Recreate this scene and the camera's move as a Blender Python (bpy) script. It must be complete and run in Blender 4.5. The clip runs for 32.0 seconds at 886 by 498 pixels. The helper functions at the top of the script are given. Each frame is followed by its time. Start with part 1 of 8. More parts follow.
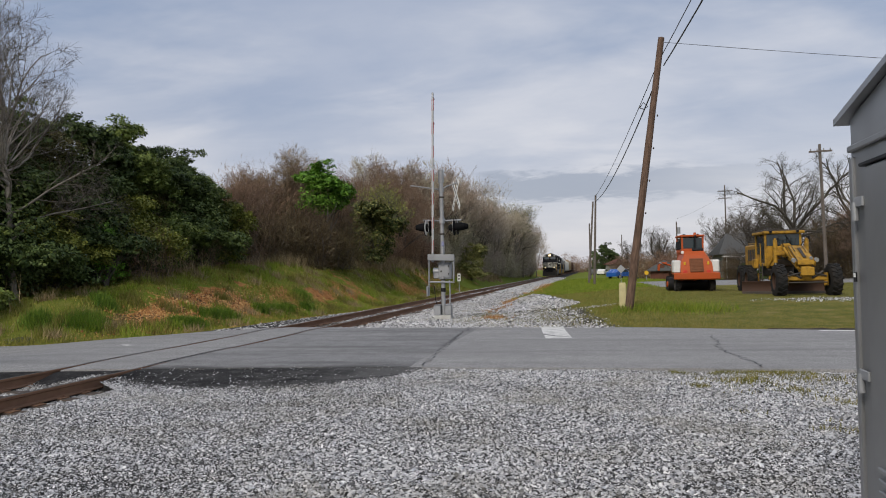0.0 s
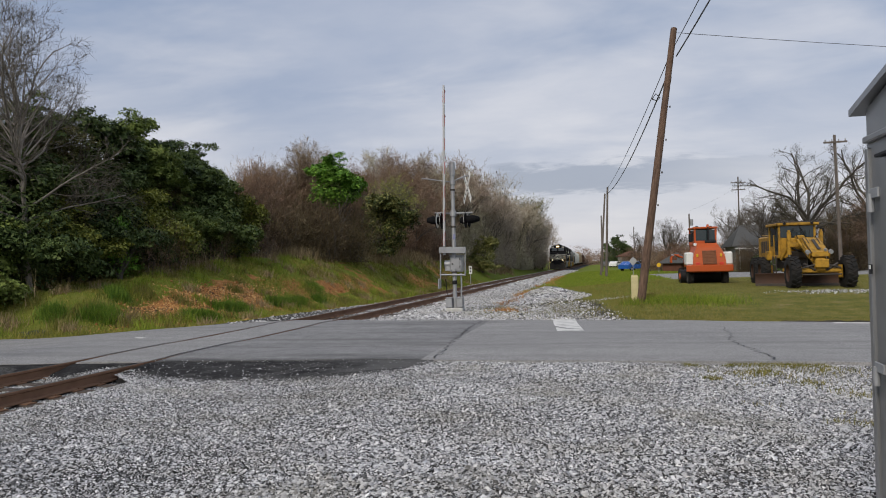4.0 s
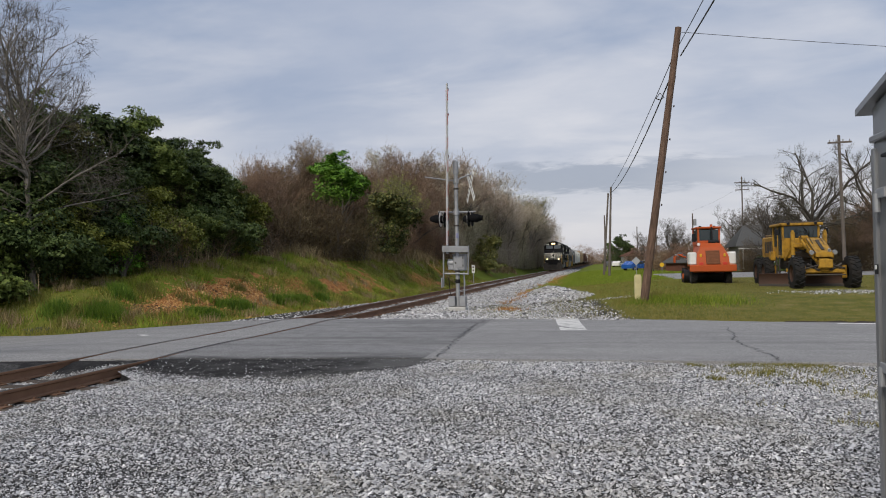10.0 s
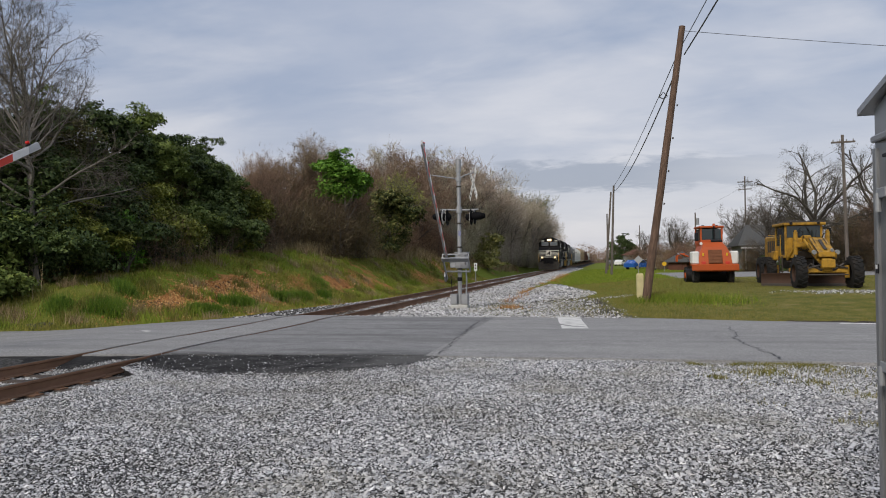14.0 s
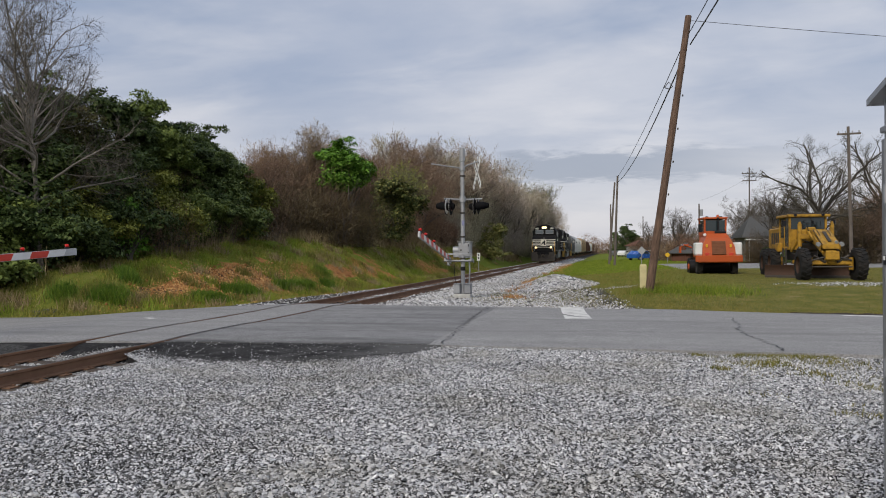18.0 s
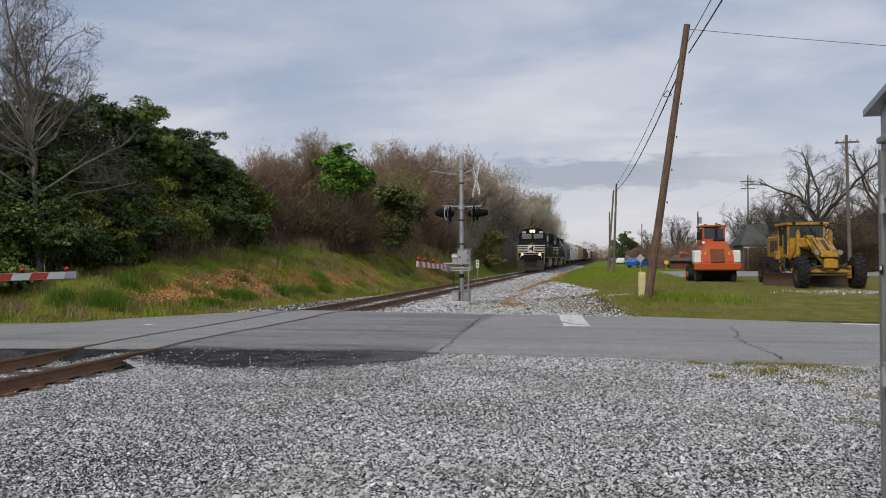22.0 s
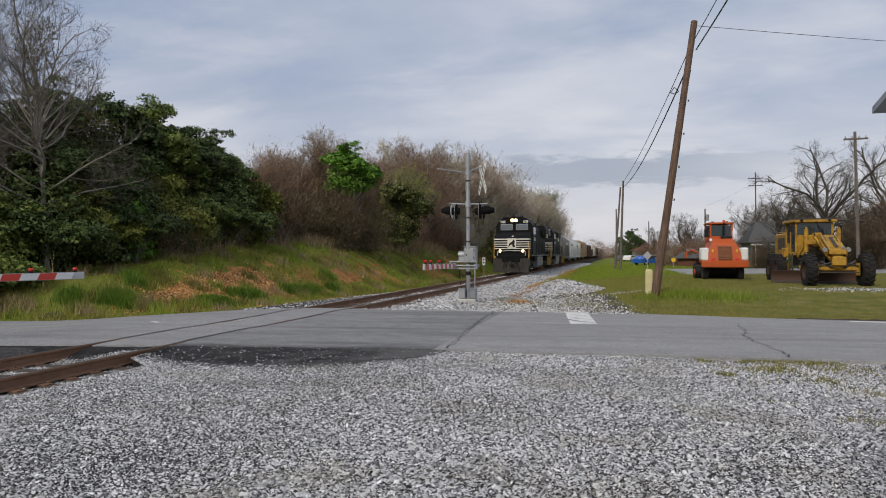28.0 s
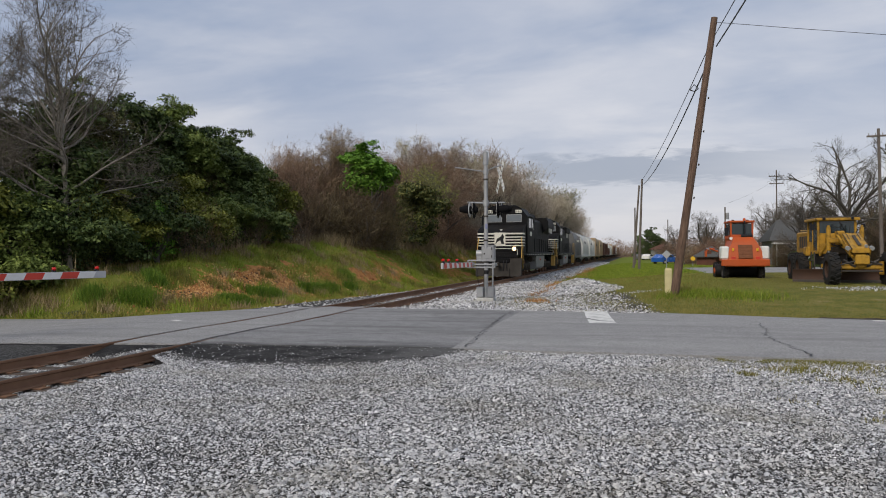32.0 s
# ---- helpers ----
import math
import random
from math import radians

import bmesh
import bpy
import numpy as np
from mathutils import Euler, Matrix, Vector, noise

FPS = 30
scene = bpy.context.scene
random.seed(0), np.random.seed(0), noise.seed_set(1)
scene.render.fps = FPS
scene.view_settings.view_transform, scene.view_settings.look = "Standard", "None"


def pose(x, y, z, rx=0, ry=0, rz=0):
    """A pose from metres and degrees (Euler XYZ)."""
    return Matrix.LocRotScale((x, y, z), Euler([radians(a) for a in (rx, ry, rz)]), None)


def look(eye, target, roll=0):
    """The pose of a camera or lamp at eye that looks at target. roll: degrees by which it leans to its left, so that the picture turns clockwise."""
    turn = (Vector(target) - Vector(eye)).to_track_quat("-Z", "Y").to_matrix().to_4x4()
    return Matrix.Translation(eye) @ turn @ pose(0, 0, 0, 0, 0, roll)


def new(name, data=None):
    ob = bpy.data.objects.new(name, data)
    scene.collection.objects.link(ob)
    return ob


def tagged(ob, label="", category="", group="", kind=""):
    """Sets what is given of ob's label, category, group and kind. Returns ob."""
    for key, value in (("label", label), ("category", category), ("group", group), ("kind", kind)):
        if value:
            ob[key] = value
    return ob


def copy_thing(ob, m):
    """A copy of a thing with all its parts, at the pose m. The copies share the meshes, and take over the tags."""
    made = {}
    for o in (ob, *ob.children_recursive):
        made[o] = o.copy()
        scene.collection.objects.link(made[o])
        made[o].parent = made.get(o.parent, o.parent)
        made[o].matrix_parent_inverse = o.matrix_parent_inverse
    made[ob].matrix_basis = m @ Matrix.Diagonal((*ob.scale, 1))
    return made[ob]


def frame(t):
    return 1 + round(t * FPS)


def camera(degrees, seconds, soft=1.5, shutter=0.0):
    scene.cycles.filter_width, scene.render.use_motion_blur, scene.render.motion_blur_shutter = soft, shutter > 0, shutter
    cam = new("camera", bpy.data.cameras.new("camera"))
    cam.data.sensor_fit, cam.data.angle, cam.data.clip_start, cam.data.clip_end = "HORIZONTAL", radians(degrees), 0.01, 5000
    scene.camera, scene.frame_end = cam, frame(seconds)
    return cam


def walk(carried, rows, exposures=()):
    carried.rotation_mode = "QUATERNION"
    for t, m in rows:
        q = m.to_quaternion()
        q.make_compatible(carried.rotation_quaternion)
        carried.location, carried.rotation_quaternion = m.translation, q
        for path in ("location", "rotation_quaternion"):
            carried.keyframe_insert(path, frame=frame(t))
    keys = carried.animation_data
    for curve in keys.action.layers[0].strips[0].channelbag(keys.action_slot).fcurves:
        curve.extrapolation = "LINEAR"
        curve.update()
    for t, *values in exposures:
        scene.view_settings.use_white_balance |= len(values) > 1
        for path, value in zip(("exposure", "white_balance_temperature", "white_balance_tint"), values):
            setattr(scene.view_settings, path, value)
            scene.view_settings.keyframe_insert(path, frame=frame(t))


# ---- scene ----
# ---- camera ----
EYE = 1.62
cam = camera(61.83, 32.0, soft=1.0)


def aim(yaw, pitch, roll, x, y, z):
    """Camera pose: yaw to the right of +y, pitch up, roll; x, y, z from the eye's resting place."""
    return pose(x, y, EYE + z, 90 + pitch, 0, -yaw) @ pose(0, 0, 0, 0, 0, -roll)


walk(cam, [(t, aim(*r)) for t, *r in [
    (0.0, -11.237, 1.726, 1.200, 0.000, 0.000, 0.000),
    (0.5, -11.208, 1.704, 1.247, -0.001, 0.010, 0.001),
    (1.0, -11.992, 1.690, 1.215, -0.002, 0.008, 0.001),
    (1.5, -12.159, 1.611, 1.219, 0.003, 0.012, 0.002),
    (2.0, -12.181, 1.579, 1.282, 0.005, 0.011, 0.004),
    (2.5, -12.177, 1.522, 1.310, 0.004, 0.012, 0.001),
    (3.0, -12.120, 1.252, 1.344, 0.005, 0.013, -0.001),
    (3.5, -12.099, 1.195, 1.314, 0.003, 0.008, 0.001),
    (5.5, -12.286, 0.973, 1.323, -0.002, 0.005, -0.001),
    (6.0, -12.254, 0.857, 1.282, -0.002, 0.009, -0.002),
    (6.5, -12.322, 0.743, 1.324, 0.003, 0.009, -0.000),
    (7.0, -12.346, 0.684, 1.256, 0.004, 0.008, -0.000),
    (7.5, -12.426, 0.795, 1.217, 0.006, 0.015, -0.002),
    (8.0, -12.479, 1.023, 1.220, 0.007, 0.010, -0.001),
    (8.5, -12.568, 1.161, 1.181, 0.005, 0.000, 0.001),
    (9.0, -12.494, 1.243, 1.117, 0.001, -0.001, 0.000),
    (9.5, -12.407, 1.218, 1.056, -0.004, 0.004, -0.003),
    (10.0, -12.357, 1.096, 1.071, -0.009, 0.009, -0.002),
    (10.5, -12.298, 1.024, 1.001, -0.010, 0.013, -0.004),
    (11.0, -12.285, 0.964, 1.004, -0.009, 0.010, -0.001),
    (11.5, -12.321, 1.050, 0.990, -0.005, 0.005, -0.004),
    (12.0, -12.364, 0.971, 1.004, -0.001, 0.005, -0.006),
    (12.5, -12.376, 0.999, 0.911, 0.002, 0.007, -0.002),
    (13.0, -12.454, 1.037, 0.837, -0.001, -0.004, -0.005),
    (13.5, -12.484, 0.932, 0.795, -0.001, -0.007, -0.005),
    (14.0, -12.539, 0.931, 0.753, -0.005, -0.012, -0.006),
    (14.5, -12.592, 0.846, 0.709, -0.005, -0.014, -0.003),
    (16.5, -12.603, 0.515, 0.730, -0.016, -0.004, -0.010),
    (17.0, -12.670, 0.461, 0.694, -0.019, -0.002, -0.011),
    (17.5, -12.713, 0.214, 0.570, -0.020, -0.000, -0.012),
    (18.0, -12.774, 0.127, 0.363, -0.019, 0.001, -0.012),
    (18.5, -12.876, 0.076, 0.200, -0.015, -0.001, -0.010),
    (19.0, -12.971, 0.020, 0.201, -0.009, -0.004, -0.008),
    (19.5, -12.980, 0.069, 0.198, -0.012, -0.004, -0.010),
    (20.0, -13.025, 0.066, 0.190, -0.010, -0.007, -0.007),
    (20.5, -13.080, 0.191, 0.210, -0.008, -0.011, -0.006),
    (21.0, -13.080, 0.462, 0.180, -0.011, -0.010, -0.004),
    (21.5, -12.966, 0.653, 0.157, -0.011, -0.012, -0.002),
    (22.0, -12.687, 0.656, 0.189, -0.015, -0.015, -0.004),
    (22.5, -12.698, 0.523, 0.218, -0.013, -0.013, -0.005),
    (23.0, -12.745, 0.518, 0.190, -0.011, -0.020, -0.003),
    (23.5, -12.803, 0.587, 0.200, -0.013, -0.016, -0.006),
    (24.0, -12.837, 0.597, 0.214, -0.007, -0.016, -0.003),
    (24.5, -12.847, 0.546, 0.238, -0.010, -0.015, -0.006),
    (25.0, -12.826, 0.493, 0.252, -0.011, -0.014, -0.007),
    (25.5, -12.833, 0.457, 0.192, -0.017, -0.014, -0.006),
    (27.5, -13.010, 0.352, 0.228, -0.020, -0.007, -0.002),
    (28.0, -13.187, 0.464, 0.222, -0.016, -0.010, -0.002),
    (28.5, -13.296, 0.648, 0.328, -0.017, -0.018, -0.001),
    (29.0, -13.357, 0.597, 0.261, -0.017, -0.014, -0.003),
    (29.5, -13.427, 0.513, 0.301, -0.022, -0.013, -0.001),
    (30.0, -13.530, 0.519, 0.222, -0.024, -0.009, -0.002),
    (30.5, -13.803, 0.459, 0.220, -0.025, -0.005, -0.003),
    (31.0, -14.030, 0.423, 0.256, -0.024, -0.009, -0.007),
    (31.5, -14.261, 0.405, 0.225, -0.023, -0.011, -0.008),
    (32.0, -14.545, 0.385, 0.264, -0.028, -0.008, -0.004),
]])

# ---- world, sun ----
SUN_EL, SUN_AZ = 38, 200
world = bpy.data.worlds.new("sky")
scene.world = world
world.use_nodes = True
wn, wl = world.node_tree.nodes, world.node_tree.links
wn.clear()


def wnode(kind, **kw):
    n = wn.new(kind)
    for k, v in kw.items():
        n.inputs[k.replace("_", " ")].default_value = v
    return n


def wmath(op, a, b=None):
    n = wn.new("ShaderNodeMath")
    n.operation = op
    for i, v in enumerate((a, b)):
        if v is None:
            continue
        if isinstance(v, (int, float)):
            n.inputs[i].default_value = v
        else:
            wl.new(v, n.inputs[i])
    return n.outputs[0]


def wmix(fac, a, b):
    n = wn.new("ShaderNodeMix")
    n.data_type = "RGBA"
    for sock, v in ((n.inputs[0], fac), (n.inputs[6], a), (n.inputs[7], b)):
        if isinstance(v, (int, float)):
            sock.default_value = v
        elif isinstance(v, tuple):
            sock.default_value = (*v, 1)
        else:
            wl.new(v, sock)
    return n.outputs[2]


def wramp(fac, stops):
    n = wn.new("ShaderNodeValToRGB")
    n.color_ramp.interpolation = "EASE"
    e = n.color_ramp.elements
    while len(e) < len(stops):
        e.new(0.5)
    for el, (p, v) in zip(e, stops):
        el.position, el.color = p, (v, v, v, 1)
    wl.new(fac, n.inputs[0])
    return n.outputs[0]


sky = wn.new("ShaderNodeTexSky")
sky.sky_type, sky.sun_disc = "NISHITA", False
sky.sun_elevation, sky.sun_rotation = radians(SUN_EL), radians(SUN_AZ)
sky.air_density, sky.dust_density = 1.0, 2.0
clear = wn.new("ShaderNodeVectorMath")
clear.operation = "SCALE"
wl.new(sky.outputs[0], clear.inputs[0])
clear.inputs["Scale"].default_value = 0.10
coord = wn.new("ShaderNodeTexCoord")
sep = wn.new("ShaderNodeSeparateXYZ")
wl.new(coord.outputs["Generated"], sep.inputs[0])
up = wmath("MAXIMUM", sep.outputs[2], 0.0)
flat = wmath("ADD", up, 0.16)
comb = wn.new("ShaderNodeCombineXYZ")
wl.new(wmath("DIVIDE", sep.outputs[0], flat), comb.inputs[0])
wl.new(wmath("DIVIDE", sep.outputs[1], flat), comb.inputs[1])


def cloud(scale, detail, rough, offset):
    m = wn.new("ShaderNodeMapping")
    m.inputs["Location"].default_value = offset
    m.inputs["Scale"].default_value = (1.0, 1.5, 1)
    m.inputs["Rotation"].default_value = (0, 0, 0.25)
    wl.new(comb.outputs[0], m.inputs[0])
    n = wnode("ShaderNodeTexNoise", Scale=scale, Detail=detail, Roughness=rough, Distortion=0.35)
    wl.new(m.outputs[0], n.inputs["Vector"])
    return n.outputs[0]


big = wramp(cloud(0.75, 5.0, 0.52, (3.1, 0.4, 0)), [(0.40, 0.0), (0.65, 1.0)])
fine = wramp(cloud(2.1, 7.0, 0.58, (7.7, 2.2, 3)), [(0.32, 0.0), (0.72, 1.0)])
tone = wmath("ADD", wmath("MULTIPLY", big, 0.68), wmath("MULTIPLY", fine, 0.32))
deck = wmix(tone, (0.31, 0.385, 0.54), (0.67, 0.685, 0.75))
low = wramp(up, [(0.0, 1.0), (0.30, 0.0)])
ahead = wmath("MAXIMUM", sep.outputs[1], 0.05)
across, rise_ = wmath("DIVIDE", sep.outputs[0], ahead), wmath("DIVIDE", up, ahead)
# bluer gap in the cloud over the wood
drift = wmath("MULTIPLY", wmath("SUBTRACT", cloud(1.6, 5.0, 0.55, (4.4, 1.7, 6)), 0.5), 0.5)
side = wmath("ADD", wmath("ABSOLUTE", wmath("ADD", across, 0.34)), drift)
gap = wmath("MULTIPLY", wramp(side, [(0.06, 1.0), (0.30, 0.0)]), wramp(wmath("ADD", rise_, drift), [(0.20, 0.0), (0.30, 1.0)]))
deck = wmix(wmath("MULTIPLY", gap, 0.6), deck, (0.36, 0.425, 0.57))
deck = wmix(wmath("MULTIPLY", low, 0.74), deck, (0.80, 0.775, 0.795))
# low blue-grey bank of cloud over the end of the track
ragged = wmath("MULTIPLY", wmath("SUBTRACT", cloud(4.0, 6.0, 0.6, (1.3, 5.1, 2)), 0.5), 0.055)
lifted = wmath("ADD", rise_, ragged)
bank = wmath("MULTIPLY", wramp(lifted, [(0.086, 0.0), (0.100, 1.0)]), wramp(lifted, [(0.124, 1.0), (0.136, 0.0)]))
bank = wmath("MULTIPLY", bank, wmath("MULTIPLY", wramp(wmath("ADD", across, 0.5), [(0.335, 0.0), (0.37, 1.0)]), wramp(across, [(0.0, 1.0), (0.30, 0.15)])))
deck = wmix(wmath("MULTIPLY", bank, 0.85), deck, (0.36, 0.395, 0.485))
out = wmix(0.88, clear.outputs[0], deck)
bg = wnode("ShaderNodeBackground", Strength=1.0)
wl.new(out, bg.inputs[0])
wo = wn.new("ShaderNodeOutputWorld")
wl.new(bg.outputs[0], wo.inputs[0])

lamp = bpy.data.lights.new("sun", "SUN")
lamp.energy, lamp.angle, lamp.color = 2.2, radians(25), (1.0, 0.91, 0.79)
sun = new("sun", lamp)
az = radians(SUN_AZ)
sun.matrix_world = look((0, 0, 60), (-60 * math.sin(az) / math.tan(radians(SUN_EL)), -60 * math.cos(az) / math.tan(radians(SUN_EL)), 0))
scene.view_settings.exposure = 0.0

# ---- materials ----


class Shader:
    """A short way to write a node material."""

    def __init__(self, name):
        self.mat = bpy.data.materials.new(name)
        self.mat.use_nodes = True
        self.t = self.mat.node_tree
        self.bsdf = self.t.nodes["Principled BSDF"]
        self.coord = self.t.nodes.new("ShaderNodeTexCoord")
        self.pos = self.coord.outputs["Object"]

    def put(self, sock, v):
        if hasattr(v, "is_output"):
            self.t.links.new(v, sock)
        elif isinstance(v, tuple) and len(v) == 3 and sock.type == "RGBA":
            sock.default_value = (*v, 1)
        else:
            sock.default_value = v

    def world_pos(self):
        g = self.t.nodes.new("ShaderNodeNewGeometry")
        self.pos = g.outputs["Position"]
        return self

    def noise(self, scale, detail=4.0, rough=0.55, stretch=(1, 1, 1)):
        m = self.t.nodes.new("ShaderNodeMapping")
        m.inputs["Scale"].default_value = stretch
        self.t.links.new(self.pos, m.inputs[0])
        n = self.t.nodes.new("ShaderNodeTexNoise")
        n.inputs["Scale"].default_value, n.inputs["Detail"].default_value, n.inputs["Roughness"].default_value = scale, detail, rough
        self.t.links.new(m.outputs[0], n.inputs["Vector"])
        return n.outputs[0]

    def cells(self, scale, out=1):
        n = self.t.nodes.new("ShaderNodeTexVoronoi")
        n.inputs["Scale"].default_value = scale
        self.t.links.new(self.pos, n.inputs["Vector"])
        return n.outputs[out]

    def ramp(self, fac, *stops):
        n = self.t.nodes.new("ShaderNodeValToRGB")
        e = n.color_ramp.elements
        while len(e) < len(stops):
            e.new(0.5)
        for el, (p, c) in zip(e, stops):
            el.position, el.color = p, (*c, 1) if isinstance(c, tuple) else (c, c, c, 1)
        self.t.links.new(fac, n.inputs[0])
        return n.outputs[0]

    def mix(self, fac, a, b, kind="MIX"):
        n = self.t.nodes.new("ShaderNodeMix")
        n.data_type, n.blend_type = "RGBA", kind
        self.put(n.inputs[0], fac), self.put(n.inputs[6], a), self.put(n.inputs[7], b)
        return n.outputs[2]

    def math(self, op, a, b=0.0):
        n = self.t.nodes.new("ShaderNodeMath")
        n.operation = op
        self.put(n.inputs[0], a), self.put(n.inputs[1], b)
        return n.outputs[0]

    def attribute(self, name):
        n = self.t.nodes.new("ShaderNodeAttribute")
        n.attribute_name = name
        return n.outputs[0]

    def island(self):
        return self.t.nodes.new("ShaderNodeNewGeometry").outputs["Random Per Island"]

    def each(self):
        return self.t.nodes.new("ShaderNodeObjectInfo").outputs["Random"]

    def bump(self, height, strength=0.3, distance=0.02):
        n = self.t.nodes.new("ShaderNodeBump")
        n.inputs["Strength"].default_value, n.inputs["Distance"].default_value = strength, distance
        self.t.links.new(height, n.inputs["Height"])
        self.t.links.new(n.outputs[0], self.bsdf.inputs["Normal"])
        return self

    def done(self, color, rough=0.7, metal=0.0, **kw):
        self.put(self.bsdf.inputs["Base Color"], color)
        self.put(self.bsdf.inputs["Roughness"], rough)
        self.put(self.bsdf.inputs["Metallic"], metal)
        for k, v in kw.items():
            self.put(self.bsdf.inputs[k.replace("_", " ")], v)
        return self.mat


def paint(name, color, rough=0.5, metal=0.0, dirt=(0.12, 0.09, 0.07), amount=0.35, scale=2.0, fine=14.0, bump=0.05, gloss=0.35):
    """Paint or metal with stains at a broad scale and grain at a fine one."""
    s = Shader(name)
    broad = s.noise(scale, 5.0, 0.6)
    grain = s.noise(fine, 3.0, 0.6)
    mask = s.ramp(broad, (0.45, 0.0), (0.75, 1.0))
    c = s.mix(s.math("MULTIPLY", mask, amount), color, dirt)
    c = s.mix(s.math("MULTIPLY", grain, 0.22), c, tuple(v * 0.6 for v in color))
    r = s.math("ADD", s.math("MULTIPLY", broad, 0.25), rough - 0.12)
    s.bump(grain, bump, 0.01)
    return s.done(c, r, metal, Specular_IOR_Level=gloss)


def glow(name, color, strength):
    s = Shader(name)
    return s.done(color, 0.3, 0.0, Emission_Color=color, Emission_Strength=strength)


def make_ground():
    s = Shader("ground_cover").world_pos()
    # weights: R gravel, G red clay, B dry straw, A lush grass
    w = s.t.nodes.new("ShaderNodeSeparateColor")
    cover = s.t.nodes.new("ShaderNodeAttribute")
    cover.attribute_name = "cover"
    s.t.links.new(cover.outputs["Color"], w.inputs[0])
    broad, mid, fine = s.noise(0.25, 4.0), s.noise(1.6, 5.0), s.noise(22.0, 3.0)
    grass = s.ramp(mid, (0.3, (0.105, 0.115, 0.024)), (0.5, (0.175, 0.165, 0.042)), (0.72, (0.26, 0.21, 0.08)))
    grass = s.mix(s.ramp(fine, (0.4, 0.0), (0.7, 0.6)), grass, (0.045, 0.07, 0.016))
    grass = s.mix(s.math("MULTIPLY", cover.outputs["Alpha"], s.ramp(mid, (0.3, 1.0), (0.8, 0.45))), grass, (0.14, 0.19, 0.02))
    straw = s.mix(mid, (0.20, 0.15, 0.075), (0.30, 0.24, 0.13))
    clay = s.mix(s.ramp(s.noise(5.0, 5.0, 0.65), (0.35, 0.0), (0.65, 1.0)), (0.22, 0.085, 0.032), (0.46, 0.235, 0.088))
    c1 = s.cells(48.0)
    stone = s.t.nodes.new("ShaderNodeSeparateColor")
    s.t.links.new(c1, stone.inputs[0])
    # stone floor coloured nearly black, as the shade in gaps between loose stones
    grey = s.ramp(stone.outputs[0], (0.0, 0.015), (0.5, 0.045), (1.0, 0.12))
    dusty = s.mix(s.ramp(broad, (0.35, 0.0), (0.7, 0.35)), grey, (0.11, 0.104, 0.094))
    edge = s.math("ADD", s.math("MULTIPLY", mid, 0.7), s.math("MULTIPLY", fine, 0.5))

    def blend(weight):
        return s.ramp(s.math("ADD", weight, s.math("SUBTRACT", edge, 0.6)), (0.42, 0.0), (0.58, 1.0))

    c = s.mix(blend(w.outputs[2]), grass, straw)
    c = s.mix(blend(w.outputs[1]), c, clay)
    c = s.mix(blend(w.outputs[0]), c, dusty)
    s.bump(s.cells(48.0, 0), 0.6, 0.02)
    return s.done(c, 0.95, Specular_IOR_Level=0.1)


def make_asphalt():
    s = Shader("asphalt").world_pos()
    broad, mid, fine = s.noise(0.35, 4.0, 0.6, (0.35, 1, 1)), s.noise(2.2, 5.0), s.noise(90.0, 2.0)
    c = s.ramp(broad, (0.3, (0.31, 0.307, 0.303)), (0.7, (0.42, 0.414, 0.405)))
    c = s.mix(s.ramp(mid, (0.4, 0.0), (0.75, 0.35)), c, (0.13, 0.13, 0.132))
    c = s.mix(s.ramp(fine, (0.35, 0.0), (0.7, 0.5)), c, (0.36, 0.355, 0.35))
    c = s.mix(s.ramp(s.noise(34.0, 3.0, 0.7), (0.42, 0.0), (0.60, 0.7)), c, (0.13, 0.128, 0.126))
    c = s.mix(s.ramp(s.noise(0.9, 4.0, 0.6, (0.12, 1.6, 1)), (0.5, 0.0), (0.72, 0.5)), c, (0.15, 0.148, 0.146))
    s.bump(fine, 0.35, 0.006)
    return s.done(c, 0.88, Specular_IOR_Level=0.2)


def make_patch():
    s = Shader("patched_asphalt").world_pos()
    broad, mid, fine = s.noise(0.5, 4.0, 0.6, (0.4, 1.3, 1)), s.noise(2.6, 5.0), s.noise(90.0, 2.0)
    c = s.ramp(broad, (0.3, (0.23, 0.229, 0.232)), (0.7, (0.34, 0.337, 0.333)))
    c = s.mix(s.ramp(mid, (0.45, 0.0), (0.75, 0.45)), c, (0.075, 0.075, 0.077))
    c = s.mix(s.ramp(fine, (0.35, 0.0), (0.7, 0.4)), c, (0.26, 0.257, 0.253))
    c = s.mix(s.ramp(s.noise(34.0, 3.0, 0.7), (0.42, 0.0), (0.62, 0.55)), c, (0.08, 0.08, 0.082))
    c = s.mix(s.ramp(s.noise(0.9, 4.0, 0.6, (0.15, 1.6, 1)), (0.5, 0.0), (0.7, 0.6)), c, (0.09, 0.088, 0.087))
    # old tar smeared along the crumbling edge
    at = s.t.nodes.new("ShaderNodeSeparateXYZ")
    s.t.links.new(s.pos, at.inputs[0])
    inward = s.math("SUBTRACT", at.outputs[1], s.math("ADD", s.math("MULTIPLY", at.outputs[0], 0.09), 12.72))
    inward = s.math("ADD", s.math("MULTIPLY", inward, 0.8), s.math("MULTIPLY", s.math("SUBTRACT", s.noise(0.9, 6.0, 0.65, (0.5, 1, 1)), 0.5), 2.2))
    c = s.mix(s.ramp(inward, (-0.05, 0.8), (0.62, 0.0)), c, s.mix(fine, (0.02, 0.02, 0.021), (0.075, 0.074, 0.073)))
    s.bump(fine, 0.35, 0.006)
    return s.done(c, 0.88, Specular_IOR_Level=0.2)


